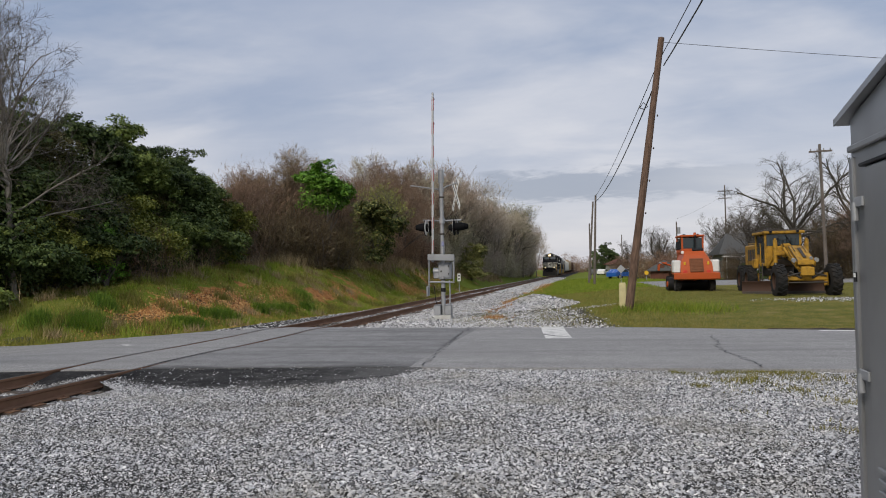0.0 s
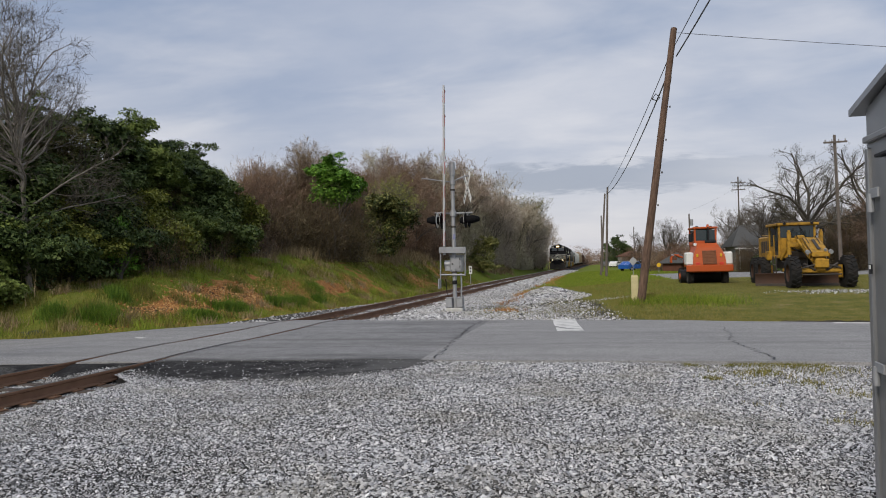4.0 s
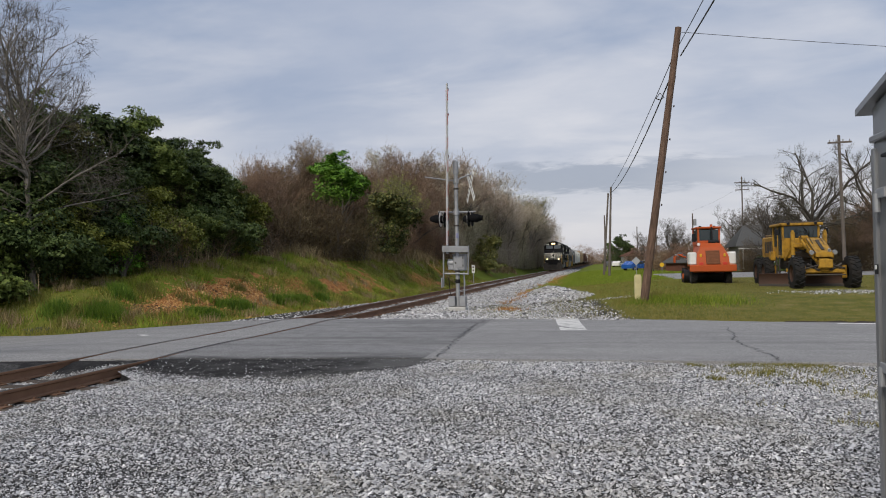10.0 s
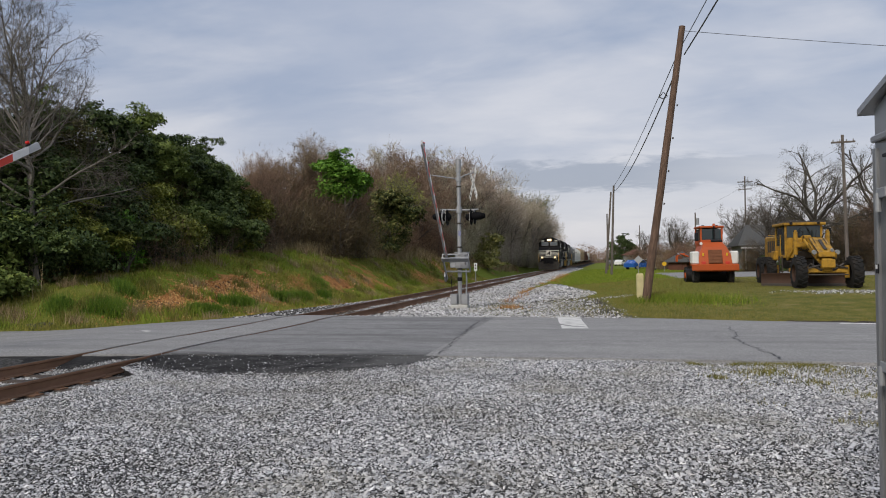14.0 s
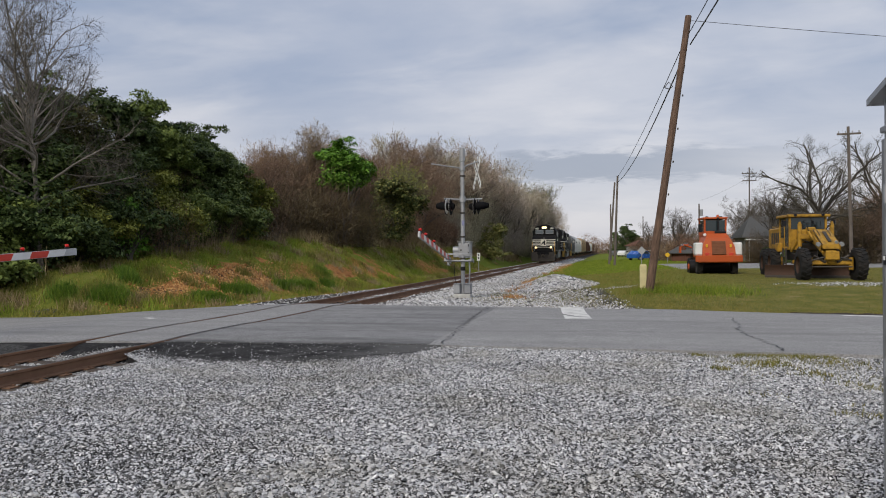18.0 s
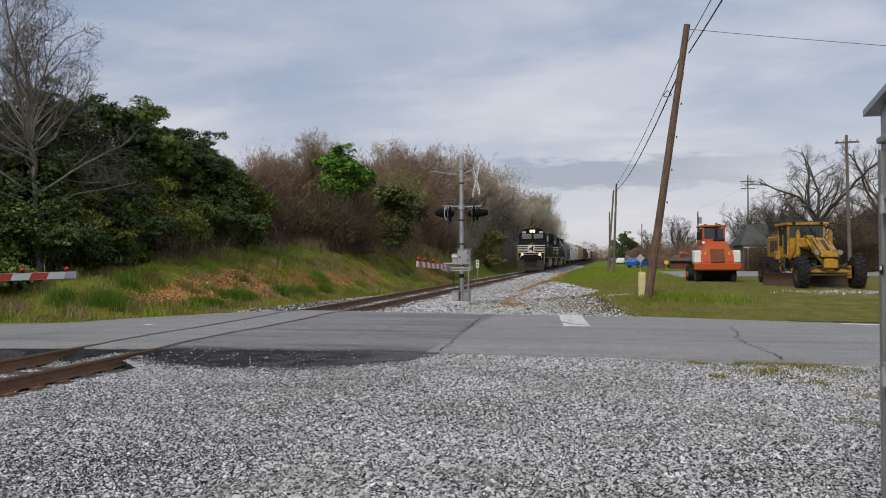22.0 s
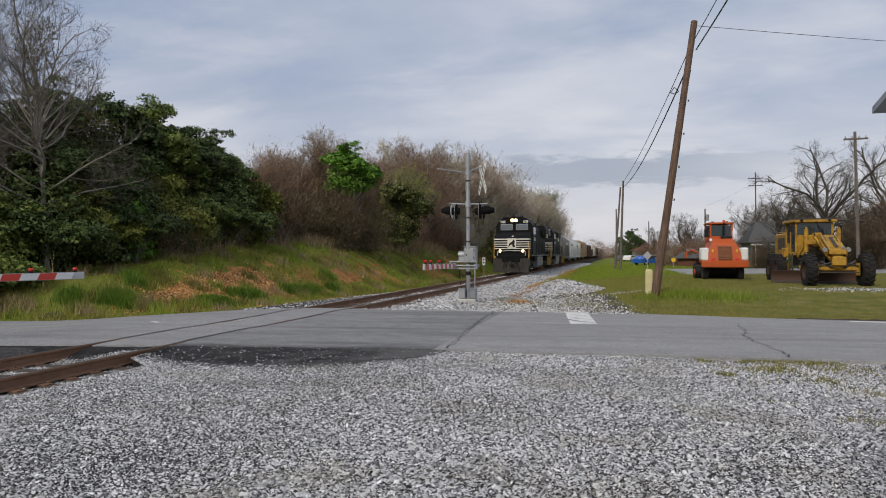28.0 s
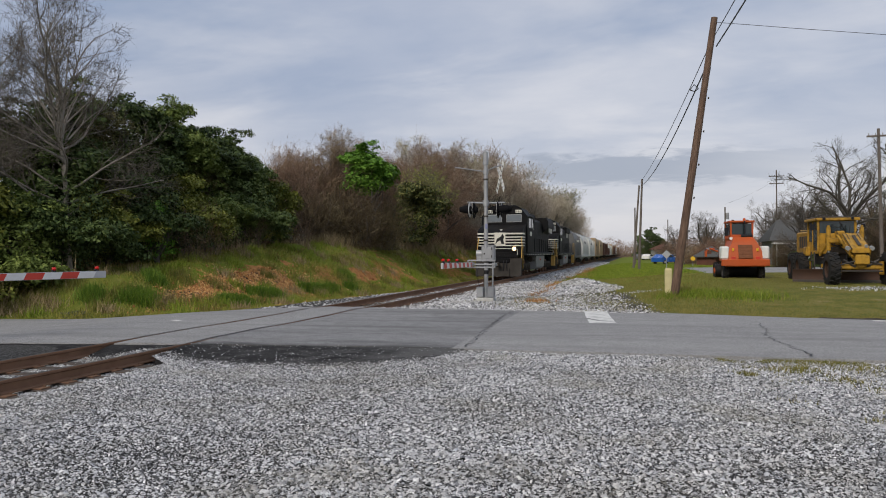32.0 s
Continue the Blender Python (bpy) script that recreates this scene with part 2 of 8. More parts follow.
def make_dark_asphalt():
    s = Shader("dark_asphalt").world_pos()
    mid, fine = s.noise(1.1, 5.0), s.noise(60.0, 2.0)
    c = s.ramp(mid, (0.3, (0.008, 0.008, 0.009)), (0.65, (0.045, 0.044, 0.044)))
    c = s.mix(s.ramp(s.noise(3.2, 6.0, 0.75), (0.48, 0.0), (0.72, 0.8)), c, (0.11, 0.108, 0.106))
    c = s.mix(s.ramp(fine, (0.58, 0.0), (0.85, 0.5)), c, (0.16, 0.157, 0.152))
    x = s.t.nodes.new("ShaderNodeSeparateXYZ")
    s.t.links.new(s.pos, x.inputs[0])
    worn = s.math("ADD", s.math("MULTIPLY", x.outputs[0], 0.42), s.math("MULTIPLY", s.noise(0.8, 5.0, 0.65), 1.6))
    c = s.mix(s.ramp(s.math("ADD", worn, 1.35), (0.0, 0.0), (0.6, 0.75)), c, s.mix(fine, (0.085, 0.084, 0.083), (0.19, 0.187, 0.183)))
    s.bump(s.math("ADD", fine, s.noise(9.0, 5.0, 0.7)), 0.9, 0.03)
    return s.done(c, 0.9, Specular_IOR_Level=0.12)


def make_stone():
    s = Shader("crushed_stone")
    r = s.island()
    c = s.ramp(r, (0.0, (0.03, 0.031, 0.035)), (0.16, (0.17, 0.171, 0.178)), (0.43, (0.46, 0.462, 0.472)), (0.90, (0.70, 0.70, 0.71)), (1.0, (0.90, 0.90, 0.89)))
    s.world_pos()
    c = s.mix(s.ramp(s.noise(0.7, 5.0, 0.65), (0.46, 0.0), (0.68, 0.55)), c, (0.30, 0.285, 0.235))
    c = s.mix(s.ramp(s.noise(0.45, 4.0, 0.6, (0.6, 1.4, 1)), (0.52, 0.0), (0.72, 0.32)), c, (0.18, 0.18, 0.186))
    return s.done(c, 0.9, Specular_IOR_Level=0.2)


def leaf(name, a, b, c, spread=0.5, hues=0.0, sheen=0.15):
    s = Shader(name)
    col = s.ramp(s.island(), (0.0, a), (0.55, b), (1.0, c))
    if spread:
        tint = s.math("ADD", s.math("MULTIPLY", s.noise(0.7, 4.0, 0.6), 0.7), s.math("MULTIPLY", s.each(), 0.3))
        col = s.mix(s.math("MULTIPLY", s.ramp(tint, (0.35, 1.0), (0.55, 0.0)), spread), col, tuple(v * 0.5 for v in a))
        col = s.mix(s.math("MULTIPLY", s.ramp(tint, (0.52, 0.0), (0.68, 1.0)), spread * 0.7), col, c)
        spray = s.noise(2.6, 3.0, 0.6)
        col = s.mix(s.math("MULTIPLY", s.ramp(spray, (0.55, 0.0), (0.70, 1.0)), spread), col, c)
    if hues:
        plant = s.ramp(s.each(), (0.0, (0.88, 0.72, 0.64)), (0.3, (0.84, 0.79, 0.74)), (0.55, (1.0, 0.94, 0.90)), (0.8, (0.84, 0.86, 0.68)), (1.0, (0.96, 0.88, 0.82)))
        col = s.mix(hues, col, s.mix(1.0, col, plant, "MULTIPLY"))
    return s.done(col, 0.55, 0.0, Specular_IOR_Level=sheen)


def wood(name, a, b, stretch=(8, 8, 0.6), rough=0.85):
    s = Shader(name)
    g = s.noise(3.0, 6.0, 0.65, stretch)
    c = s.mix(s.ramp(g, (0.3, 0.0), (0.7, 1.0)), a, b)
    c = s.mix(s.ramp(s.noise(1.2, 3.0), (0.5, 0.0), (0.8, 0.6)), c, tuple(v * 0.45 for v in a))
    s.bump(g, 0.5, 0.02)
    return s.done(c, rough)


def glass(name, color=(0.03, 0.04, 0.05), rough=0.08):
    s = Shader(name)
    return s.done(color, rough, 0.0, IOR=1.5, Specular_IOR_Level=0.7)


M = dict(
    ground=make_ground(), asphalt=make_asphalt(), dark_asphalt=make_dark_asphalt(), patch=make_patch(), stone=make_stone(),
    rust=paint("rusty_steel", (0.23, 0.132, 0.082), 0.8, 0.1, (0.10, 0.058, 0.038), 0.6, 1.5, gloss=0.2),
    railtop=paint("worn_rail_head", (0.16, 0.14, 0.13), 0.35, 0.9, (0.09, 0.06, 0.045), 0.4, 3.0),
    tie=wood("weathered_tie", (0.045, 0.035, 0.028), (0.12, 0.092, 0.07), (1, 8, 8)),
    white_line=paint("worn_road_paint", (0.72, 0.71, 0.68), 0.8, 0.0, (0.25, 0.25, 0.245), 0.8, 3.5, 25.0),
    galv=paint("galvanized_steel", (0.36, 0.37, 0.38), 0.5, 0.35, (0.20, 0.20, 0.20), 0.55, 3.0, 18.0),
    alu=paint("aluminium_sheet", (0.36, 0.365, 0.37), 0.42, 0.75, (0.22, 0.22, 0.21), 0.5, 0.9, 6.0),
    white=paint("white_paint", (0.78, 0.78, 0.76), 0.5, 0.0, (0.4, 0.38, 0.34), 0.3),
    red=paint("red_reflective", (0.62, 0.06, 0.035), 0.45, 0.0, (0.3, 0.05, 0.04), 0.3),
    black=paint("black_paint", (0.014, 0.014, 0.016), 0.5, 0.0, (0.04, 0.037, 0.034), 0.3, gloss=0.2),
    polewood=wood("pole_wood", (0.055, 0.031, 0.021), (0.20, 0.125, 0.085), (9, 9, 0.9)),
    greypole=wood("grey_pole_wood", (0.095, 0.078, 0.066), (0.17, 0.145, 0.125)),
    bark=wood("grey_bark", (0.16, 0.14, 0.12), (0.27, 0.25, 0.22), (4, 4, 1)),
    darkbark=wood("dark_bark", (0.06, 0.05, 0.043), (0.14, 0.12, 0.10), (4, 4, 1)),
    blackbark=wood("blackish_bark", (0.042, 0.036, 0.028), (0.10, 0.088, 0.068), (4, 4, 1)),
    soil=paint("dark_soil", (0.045, 0.035, 0.026), 0.95, 0.0, (0.10, 0.08, 0.05), 0.5, 3.0, 25.0, 0.5),
    # pale siding darkened in its colour, as a wall in shade
    shadedsiding=paint("shaded_siding", (0.20, 0.21, 0.195), 0.7),
    twig=leaf("brown_twigs", (0.125, 0.088, 0.066), (0.24, 0.17, 0.128), (0.41, 0.31, 0.24), 0.0, 1.0),
    greytwig=leaf("grey_twigs", (0.07, 0.06, 0.05), (0.125, 0.108, 0.09), (0.21, 0.185, 0.155), 0.0),
    darktwig=leaf("dark_twigs", (0.035, 0.031, 0.025), (0.075, 0.066, 0.05), (0.14, 0.13, 0.08), 0.0),
    ever=leaf("evergreen_leaves", (0.026, 0.046, 0.015), (0.064, 0.10, 0.028), (0.15, 0.195, 0.062), 0.4, 0.0, 0.16),
    holly=leaf("mid_green_leaves", (0.058, 0.092, 0.022), (0.13, 0.18, 0.04), (0.21, 0.255, 0.066), 0.4, 0.0, 0.16),
    olive=leaf("olive_leaves", (0.09, 0.11, 0.022), (0.19, 0.215, 0.04), (0.38, 0.39, 0.085), 0.45, 0.0, 0.16),
    spring=leaf("spring_leaves", (0.075, 0.17, 0.022), (0.14, 0.30, 0.035), (0.24, 0.43, 0.06), 0.3),
    lime=leaf("yellow_green_buds", (0.16, 0.17, 0.04), (0.27, 0.28, 0.07), (0.40, 0.41, 0.12), 0.2),
    blossom=leaf("pale_new_leaves", (0.030, 0.050, 0.015), (0.085, 0.11, 0.03), (0.42, 0.39, 0.13), 0.55),
    bud=leaf("brown_buds", (0.09, 0.062, 0.035), (0.17, 0.125, 0.07), (0.27, 0.22, 0.11), 0.0),
    bramble=leaf("dark_brambles", (0.055, 0.040, 0.025), (0.11, 0.083, 0.050), (0.20, 0.165, 0.095), 0.35, 0.6),
    thicket=leaf("brown_thicket", (0.13, 0.082, 0.059), (0.275, 0.18, 0.13), (0.48, 0.35, 0.26), 0.3, 1.0),
    # pale grey twigs; on far plants the paleness is distance haze put into the colour
    greyhazethicket=leaf("grey_haze_thicket", (0.26, 0.225, 0.185), (0.46, 0.405, 0.345), (0.66, 0.60, 0.52), 0.25, 0.6),
    blade=leaf("grass_blades", (0.105, 0.115, 0.022), (0.185, 0.178, 0.038), (0.30, 0.25, 0.085), 0.35),
    bankgrass=leaf("bank_grass_blades", (0.115, 0.138, 0.018), (0.215, 0.215, 0.032), (0.37, 0.31, 0.09), 0.4),
    lush=leaf("lush_grass_blades", (0.10, 0.155, 0.014), (0.17, 0.235, 0.022), (0.29, 0.33, 0.05), 0.35),
    tuft=leaf("deep_green_grass", (0.045, 0.10, 0.012), (0.09, 0.17, 0.018), (0.18, 0.25, 0.035), 0.35),
    clay=leaf("clay_lumps", (0.26, 0.105, 0.036), (0.48, 0.24, 0.08), (0.64, 0.42, 0.19), 0.4),
    palethicket=leaf("pale_budding_twigs", (0.28, 0.26, 0.17), (0.48, 0.44, 0.31), (0.66, 0.62, 0.45), 0.25, 0.3),
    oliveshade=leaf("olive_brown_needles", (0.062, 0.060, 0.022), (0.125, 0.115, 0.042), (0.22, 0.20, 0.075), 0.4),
    soillump=leaf("dark_soil_lumps", (0.07, 0.04, 0.022), (0.13, 0.075, 0.038), (0.22, 0.13, 0.06), 0.0),
    straw=leaf("dry_stalks", (0.17, 0.125, 0.065), (0.28, 0.21, 0.11), (0.42, 0.33, 0.19), 0.0),
    visor=paint("matt_black", (0.010, 0.010, 0.011), 0.8, 0.0, (0.02, 0.02, 0.02), 0.2, gloss=0.05),
    orange=paint("orange_paint", (0.48, 0.088, 0.018), 0.5, 0.0, (0.25, 0.08, 0.03), 0.35),
    yellow=paint("faded_yellow_paint", (0.44, 0.245, 0.03), 0.55, 0.0, (0.05, 0.034, 0.017), 0.9, 4.5, gloss=0.25),
    tyre=paint("tyre_rubber", (0.018, 0.018, 0.018), 0.85, 0.0, (0.07, 0.055, 0.042), 0.4, 3.0, gloss=0.2),
    darksteel=paint("dark_steel", (0.06, 0.055, 0.05), 0.6, 0.3, (0.12, 0.085, 0.06), 0.5),
    brownsteel=paint("rusted_blade_steel", (0.07, 0.038, 0.025), 0.65, 0.4, (0.05, 0.035, 0.03), 0.5),
    glass=glass("dark_glass"),
    # base colour lightened to stand for the sky mirrored in the panes
    skypane=glass("sky_tinted_windscreen", (0.13, 0.15, 0.17), 0.25),
    pane=glass("cab_glass", (0.02, 0.032, 0.036), 0.14),
    grille=paint("rusty_grille", (0.20, 0.075, 0.032), 0.7, 0.0, (0.08, 0.04, 0.025), 0.5, 4.0),
    locoblack=paint("locomotive_black", (0.009, 0.009, 0.010), 0.6, 0.0, (0.026, 0.023, 0.020), 0.35, 1.2, gloss=0.09),
    locowhite=paint("locomotive_stripe", (0.70, 0.68, 0.60), 0.5, 0.0, (0.35, 0.32, 0.27), 0.4),
    gold=paint("yellow_handrail", (0.62, 0.38, 0.09), 0.5, 0.0, (0.3, 0.2, 0.1), 0.4),
    truck=paint("truck_grime", (0.040, 0.034, 0.028), 0.85, 0.0, (0.105, 0.083, 0.062), 0.65, gloss=0.15),
    # colour darkened for the shade on the lower front of the locomotive
    plough=paint("shaded_plough", (0.050, 0.045, 0.040), 0.85, 0.0, (0.020, 0.018, 0.016), 0.6, 1.6, gloss=0.15),
    tankgrey=paint("grey_fuel_tank", (0.25, 0.25, 0.245), 0.6, 0.0, (0.10, 0.09, 0.08), 0.6),
    hopdark=paint("dark_grey_car", (0.13, 0.13, 0.13), 0.55, 0.0, (0.07, 0.06, 0.05), 0.5, 0.8),
    hopwhite=paint("pale_grey_car", (0.62, 0.62, 0.60), 0.55, 0.0, (0.30, 0.27, 0.23), 0.5, 0.8),
    hoptan=paint("tan_car", (0.42, 0.31, 0.19), 0.6, 0.0, (0.20, 0.12, 0.07), 0.6, 0.8),
    boxbrown=paint("brown_car", (0.13, 0.055, 0.035), 0.7, 0.0, (0.06, 0.035, 0.025), 0.6, 0.8),
    headlamp=glow("lit_headlamp", (1.0, 0.72, 0.36), 3.2),
    cream=paint("cream_post", (0.62, 0.55, 0.30), 0.6, 0.0, (0.3, 0.25, 0.13), 0.4, 4.0),
    wire=paint("black_cable", (0.045, 0.045, 0.048), 0.6),
    shingle=paint("grey_shingles", (0.085, 0.086, 0.084), 0.9, 0.0, (0.09, 0.09, 0.09), 0.5, 1.5, 20.0),
    siding=paint("pale_siding", (0.55, 0.55, 0.52), 0.7),
    carblue=paint("blue_car_paint", (0.03, 0.13, 0.48), 0.25, 0.2, (0.03, 0.08, 0.25), 0.2),
    sign=paint("sign_back", (0.50, 0.51, 0.52), 0.5, 0.4),
    yellowsign=paint("yellow_sign", (0.80, 0.50, 0.02), 0.5),
    notice=paint("faded_blue_notice", (0.20, 0.22, 0.38), 0.6, 0.0, (0.3, 0.3, 0.3), 0.4, 6.0),
    darklens=paint("unlit_lens", (0.07, 0.006, 0.005), 0.25, 0.0, (0.03, 0.004, 0.004), 0.3),
    lens=paint("red_lens", (0.55, 0.02, 0.015), 0.2, 0.0, (0.3, 0.01, 0.01), 0.2),
)

# ---- mesh helpers ----


class Geo:
    """Collects vertices and faces of one mesh."""

    def __init__(self):
        self.v, self.f = [], []

    def add(self, verts, faces):
        o = len(self.v)
        self.v += [tuple(p) for p in verts]
        self.f += [tuple(i + o for i in q) for q in faces]
        return self

    def convex(self, verts, faces):
        vs = [Vector(p) for p in verts]
        mid = sum(vs, Vector()) / len(vs)
        out = []
        for q in faces:
            n = (vs[q[1]] - vs[q[0]]).cross(vs[q[2]] - vs[q[0]])
            c = sum((vs[i] for i in q), Vector()) / len(q)
            out.append(q if n.dot(c - mid) > 0 else tuple(reversed(q)))
        return self.add(vs, out)

    def box(self, c, s, bev=0.012, m=None):
        h = [k / 2 for k in s]
        b = min(bev, *(0.45 * k for k in h))
        vs, idx = [], {}
        for sg in [(a, b_, c_) for a in (-1, 1) for b_ in (-1, 1) for c_ in (-1, 1)]:
            for a in range(3):
                p = [sg[k] * (h[k] if k == a else h[k] - b) for k in range(3)]
                idx[sg, a] = len(vs)
                vs.append(Vector(p))
        fs = []
        for a in range(3):
            u, w = [k for k in range(3) if k != a]
            for s1 in (-1, 1):
                q = []
                for su, sw in ((-1, -1), (1, -1), (1, 1), (-1, 1)):
                    sg = [0, 0, 0]
                    sg[a], sg[u], sg[w] = s1, su, sw
                    q.append(idx[tuple(sg), a])
                fs.append(tuple(q))
            for su in (-1, 1):
                for sw in (-1, 1):
                    q = []
                    for sa, ax in ((-1, u), (1, u), (1, w), (-1, w)):
                        sg = [0, 0, 0]
                        sg[a], sg[u], sg[w] = sa, su, sw
                        q.append(idx[tuple(sg), ax])
                    fs.append(tuple(q))
        for sg in [(a, b_, c_) for a in (-1, 1) for b_ in (-1, 1) for c_ in (-1, 1)]:
            fs.append(tuple(idx[sg, a] for a in range(3)))
        if m is None:
            m = Matrix.Translation(c)
        else:
            m = Matrix.Translation(c) @ m
        return self.convex([m @ p for p in vs], fs)

    def cyl(self, p0, p1, r0, r1=None, n=10, cap=True):
        r1 = r0 if r1 is None else r1
        p0, p1 = Vector(p0), Vector(p1)
        d = (p1 - p0).normalized()
        u = d.orthogonal().normalized()
        w = d.cross(u)
        vs = []
        for p, r in ((p0, r0), (p1, r1)):
            vs += [p + r * (math.cos(2 * math.pi * i / n) * u + math.sin(2 * math.pi * i / n) * w) for i in range(n)]
        fs = [(i, (i + 1) % n, n + (i + 1) % n, n + i) for i in range(n)]
        if cap:
            fs += [tuple(reversed(range(n))), tuple(range(n, 2 * n))]
        return self.add(vs, fs)

    def path(self, pts, r, n=6):
        """One bent tube along a line."""
        pts = [Vector(p) for p in pts]
        vs, u = [], None
        for i, p in enumerate(pts):
            d = (pts[min(i + 1, len(pts) - 1)] - pts[max(i - 1, 0)]).normalized()
            u = d.orthogonal().normalized() if u is None else (u - d * u.dot(d)).normalized()
            w = d.cross(u)
            vs += [p + r * (math.cos(2 * math.pi * k / n) * u + math.sin(2 * math.pi * k / n) * w) for k in range(n)]
        m = len(pts)
        fs = [(i * n + k, i * n + (k + 1) % n, (i + 1) * n + (k + 1) % n, (i + 1) * n + k) for i in range(m - 1) for k in range(n)]
        fs += [tuple(reversed(range(n))), tuple(range((m - 1) * n, m * n))]
        return self.add(vs, fs)

    def lathe(self, prof, centre, axis=(0, 1, 0), n=20, closed=False):
        """Turns (radius, offset) pairs round an axis."""
        d = Vector(axis).normalized()
        u = d.orthogonal().normalized()
        w = d.cross(u)
        c = Vector(centre)
        vs = [c + d * o + r * (math.cos(2 * math.pi * i / n) * u + math.sin(2 * math.pi * i / n) * w) for r, o in prof for i in range(n)]
        k = len(prof)
        fs = [(a * n + i, a * n + (i + 1) % n, ((a + 1) % k) * n + (i + 1) % n, ((a + 1) % k) * n + i) for a in range(k if closed else k - 1) for i in range(n)]
        return self.add(vs, fs)

    def prism(self, poly, a0, a1, axis=1):
        """Extrudes a convex or simple outline. axis 1: (x, z) along y; 0: (y, z) along x; 2: (x, y) along z."""
        def at(p, a):
            return {1: (p[0], a, p[1]), 0: (a, p[0], p[1]), 2: (p[0], p[1], a)}[axis]
        n = len(poly)
        area = sum(poly[i][0] * poly[(i + 1) % n][1] - poly[(i + 1) % n][0] * poly[i][1] for i in range(n))
        if (area > 0) == (axis == 1):
            poly = poly[::-1]
        if a0 > a1:
            a0, a1 = a1, a0
        vs = [at(p, a0) for p in poly] + [at(p, a1) for p in poly]
        fs = [(i, (i + 1) % n, n + (i + 1) % n, n + i) for i in range(n)] + [tuple(reversed(range(n))), tuple(range(n, 2 * n))]
        return self.add(vs, fs)

    def mesh(self, name, mat, smooth=True):
        me = bpy.data.meshes.new(name)
        me.from_pydata(self.v, [], self.f)
        me.materials.append(mat)
        if smooth:
            me.polygons.foreach_set("use_smooth", [True] * len(me.polygons))
            me.set_sharp_from_angle(angle=radians(35))
        me.update()
        return me


def part(name, geo, mat, parent=None, label="", at=None):
    """One mesh object under a thing or part."""
    ob = new(name, geo.mesh(name, mat) if isinstance(geo, Geo) else geo)
    if parent is not None:
        ob.parent = parent
    if at is not None:
        ob.matrix_basis = at
    return tagged(ob, label)


def thing(name, m, label, category, group=""):
    ob = new(name)
    ob.empty_display_size = 0.2
    ob.matrix_basis = m
    return tagged(ob, label, category, group)


def big_mesh(name, verts, faces, mat, smooth=False):
    """A mesh straight from arrays; faces all with the same number of corners."""
    verts, faces = np.asarray(verts, np.float32), np.asarray(faces, np.int32)
    me = bpy.data.meshes.new(name)
    me.vertices.add(len(verts))
    me.vertices.foreach_set("co", verts.ravel())
    k = faces.shape[1]
    me.loops.add(faces.size)
    me.loops.foreach_set("vertex_index", faces.ravel())
    me.polygons.add(len(faces))
    me.polygons.foreach_set("loop_start", np.arange(len(faces), dtype=np.int32) * k)
    me.materials.append(mat)
    me.update(calc_edges=True)
    if smooth:
        me.polygons.foreach_set("use_smooth", np.ones(len(faces), dtype=bool))
    return me


def step(a, b, v):
    s = np.clip((np.asarray(v, float) - a) / (b - a), 0, 1)
    return s * s * (3 - 2 * s)


def rough_noise(x, y, f, seed):
    """Smooth value noise on arrays, about -1 to 1."""
    x, y = np.asarray(x, float) * f + seed * 17.3, np.asarray(y, float) * f + seed * 5.7
    xi, yi = np.floor(x), np.floor(y)
    xf, yf = x - xi, y - yi

    def h(a, b):
        s = np.sin(a * 127.1 + b * 311.7 + seed * 74.7) * 43758.5453
        return (s - np.floor(s)) * 2 - 1
    u, v = xf * xf * (3 - 2 * xf), yf * yf * (3 - 2 * yf)
    return (h(xi, yi) * (1 - u) + h(xi + 1, yi) * u) * (1 - v) + (h(xi, yi + 1) * (1 - u) + h(xi + 1, yi + 1) * u) * v

# ---- land ----
TRACK_X, HALF = -8.75, 0.75      # track centre, half of the gauge between rail heads


def bank_height(y):
    return np.interp(y, [10, 18, 24, 32, 45, 90, 130, 200], [0.5, 0.9, 1.5, 2.2, 2.6, 2.7, 2.0, 1.5])


def toe(y):
    return np.interp(y, [10, 19, 22, 30, 45, 80, 200], [-13.5, -14.2, -13.2, -12.9, -12.4, -12.3, -12.5])


def far_edge(x):
    return np.interp(x, [-60, -16, -12, -9.2, -3, 1, 6.5, 60], [15.2, 18.9, 19.6, 21.6, 21.0, 20.9, 19.7, 12.0])


def near_edge(x):
    return np.interp(x, [-60, -16, -9.6, -8, -2.9, 4, 60], [4.0, 10.6, 11.8, 12.0, 12.5, 12.35, 4.0])


def road_z(x):
    return -0.30 * step(-11.0, -17.0, x) - 0.05 * step(10, 30, x)


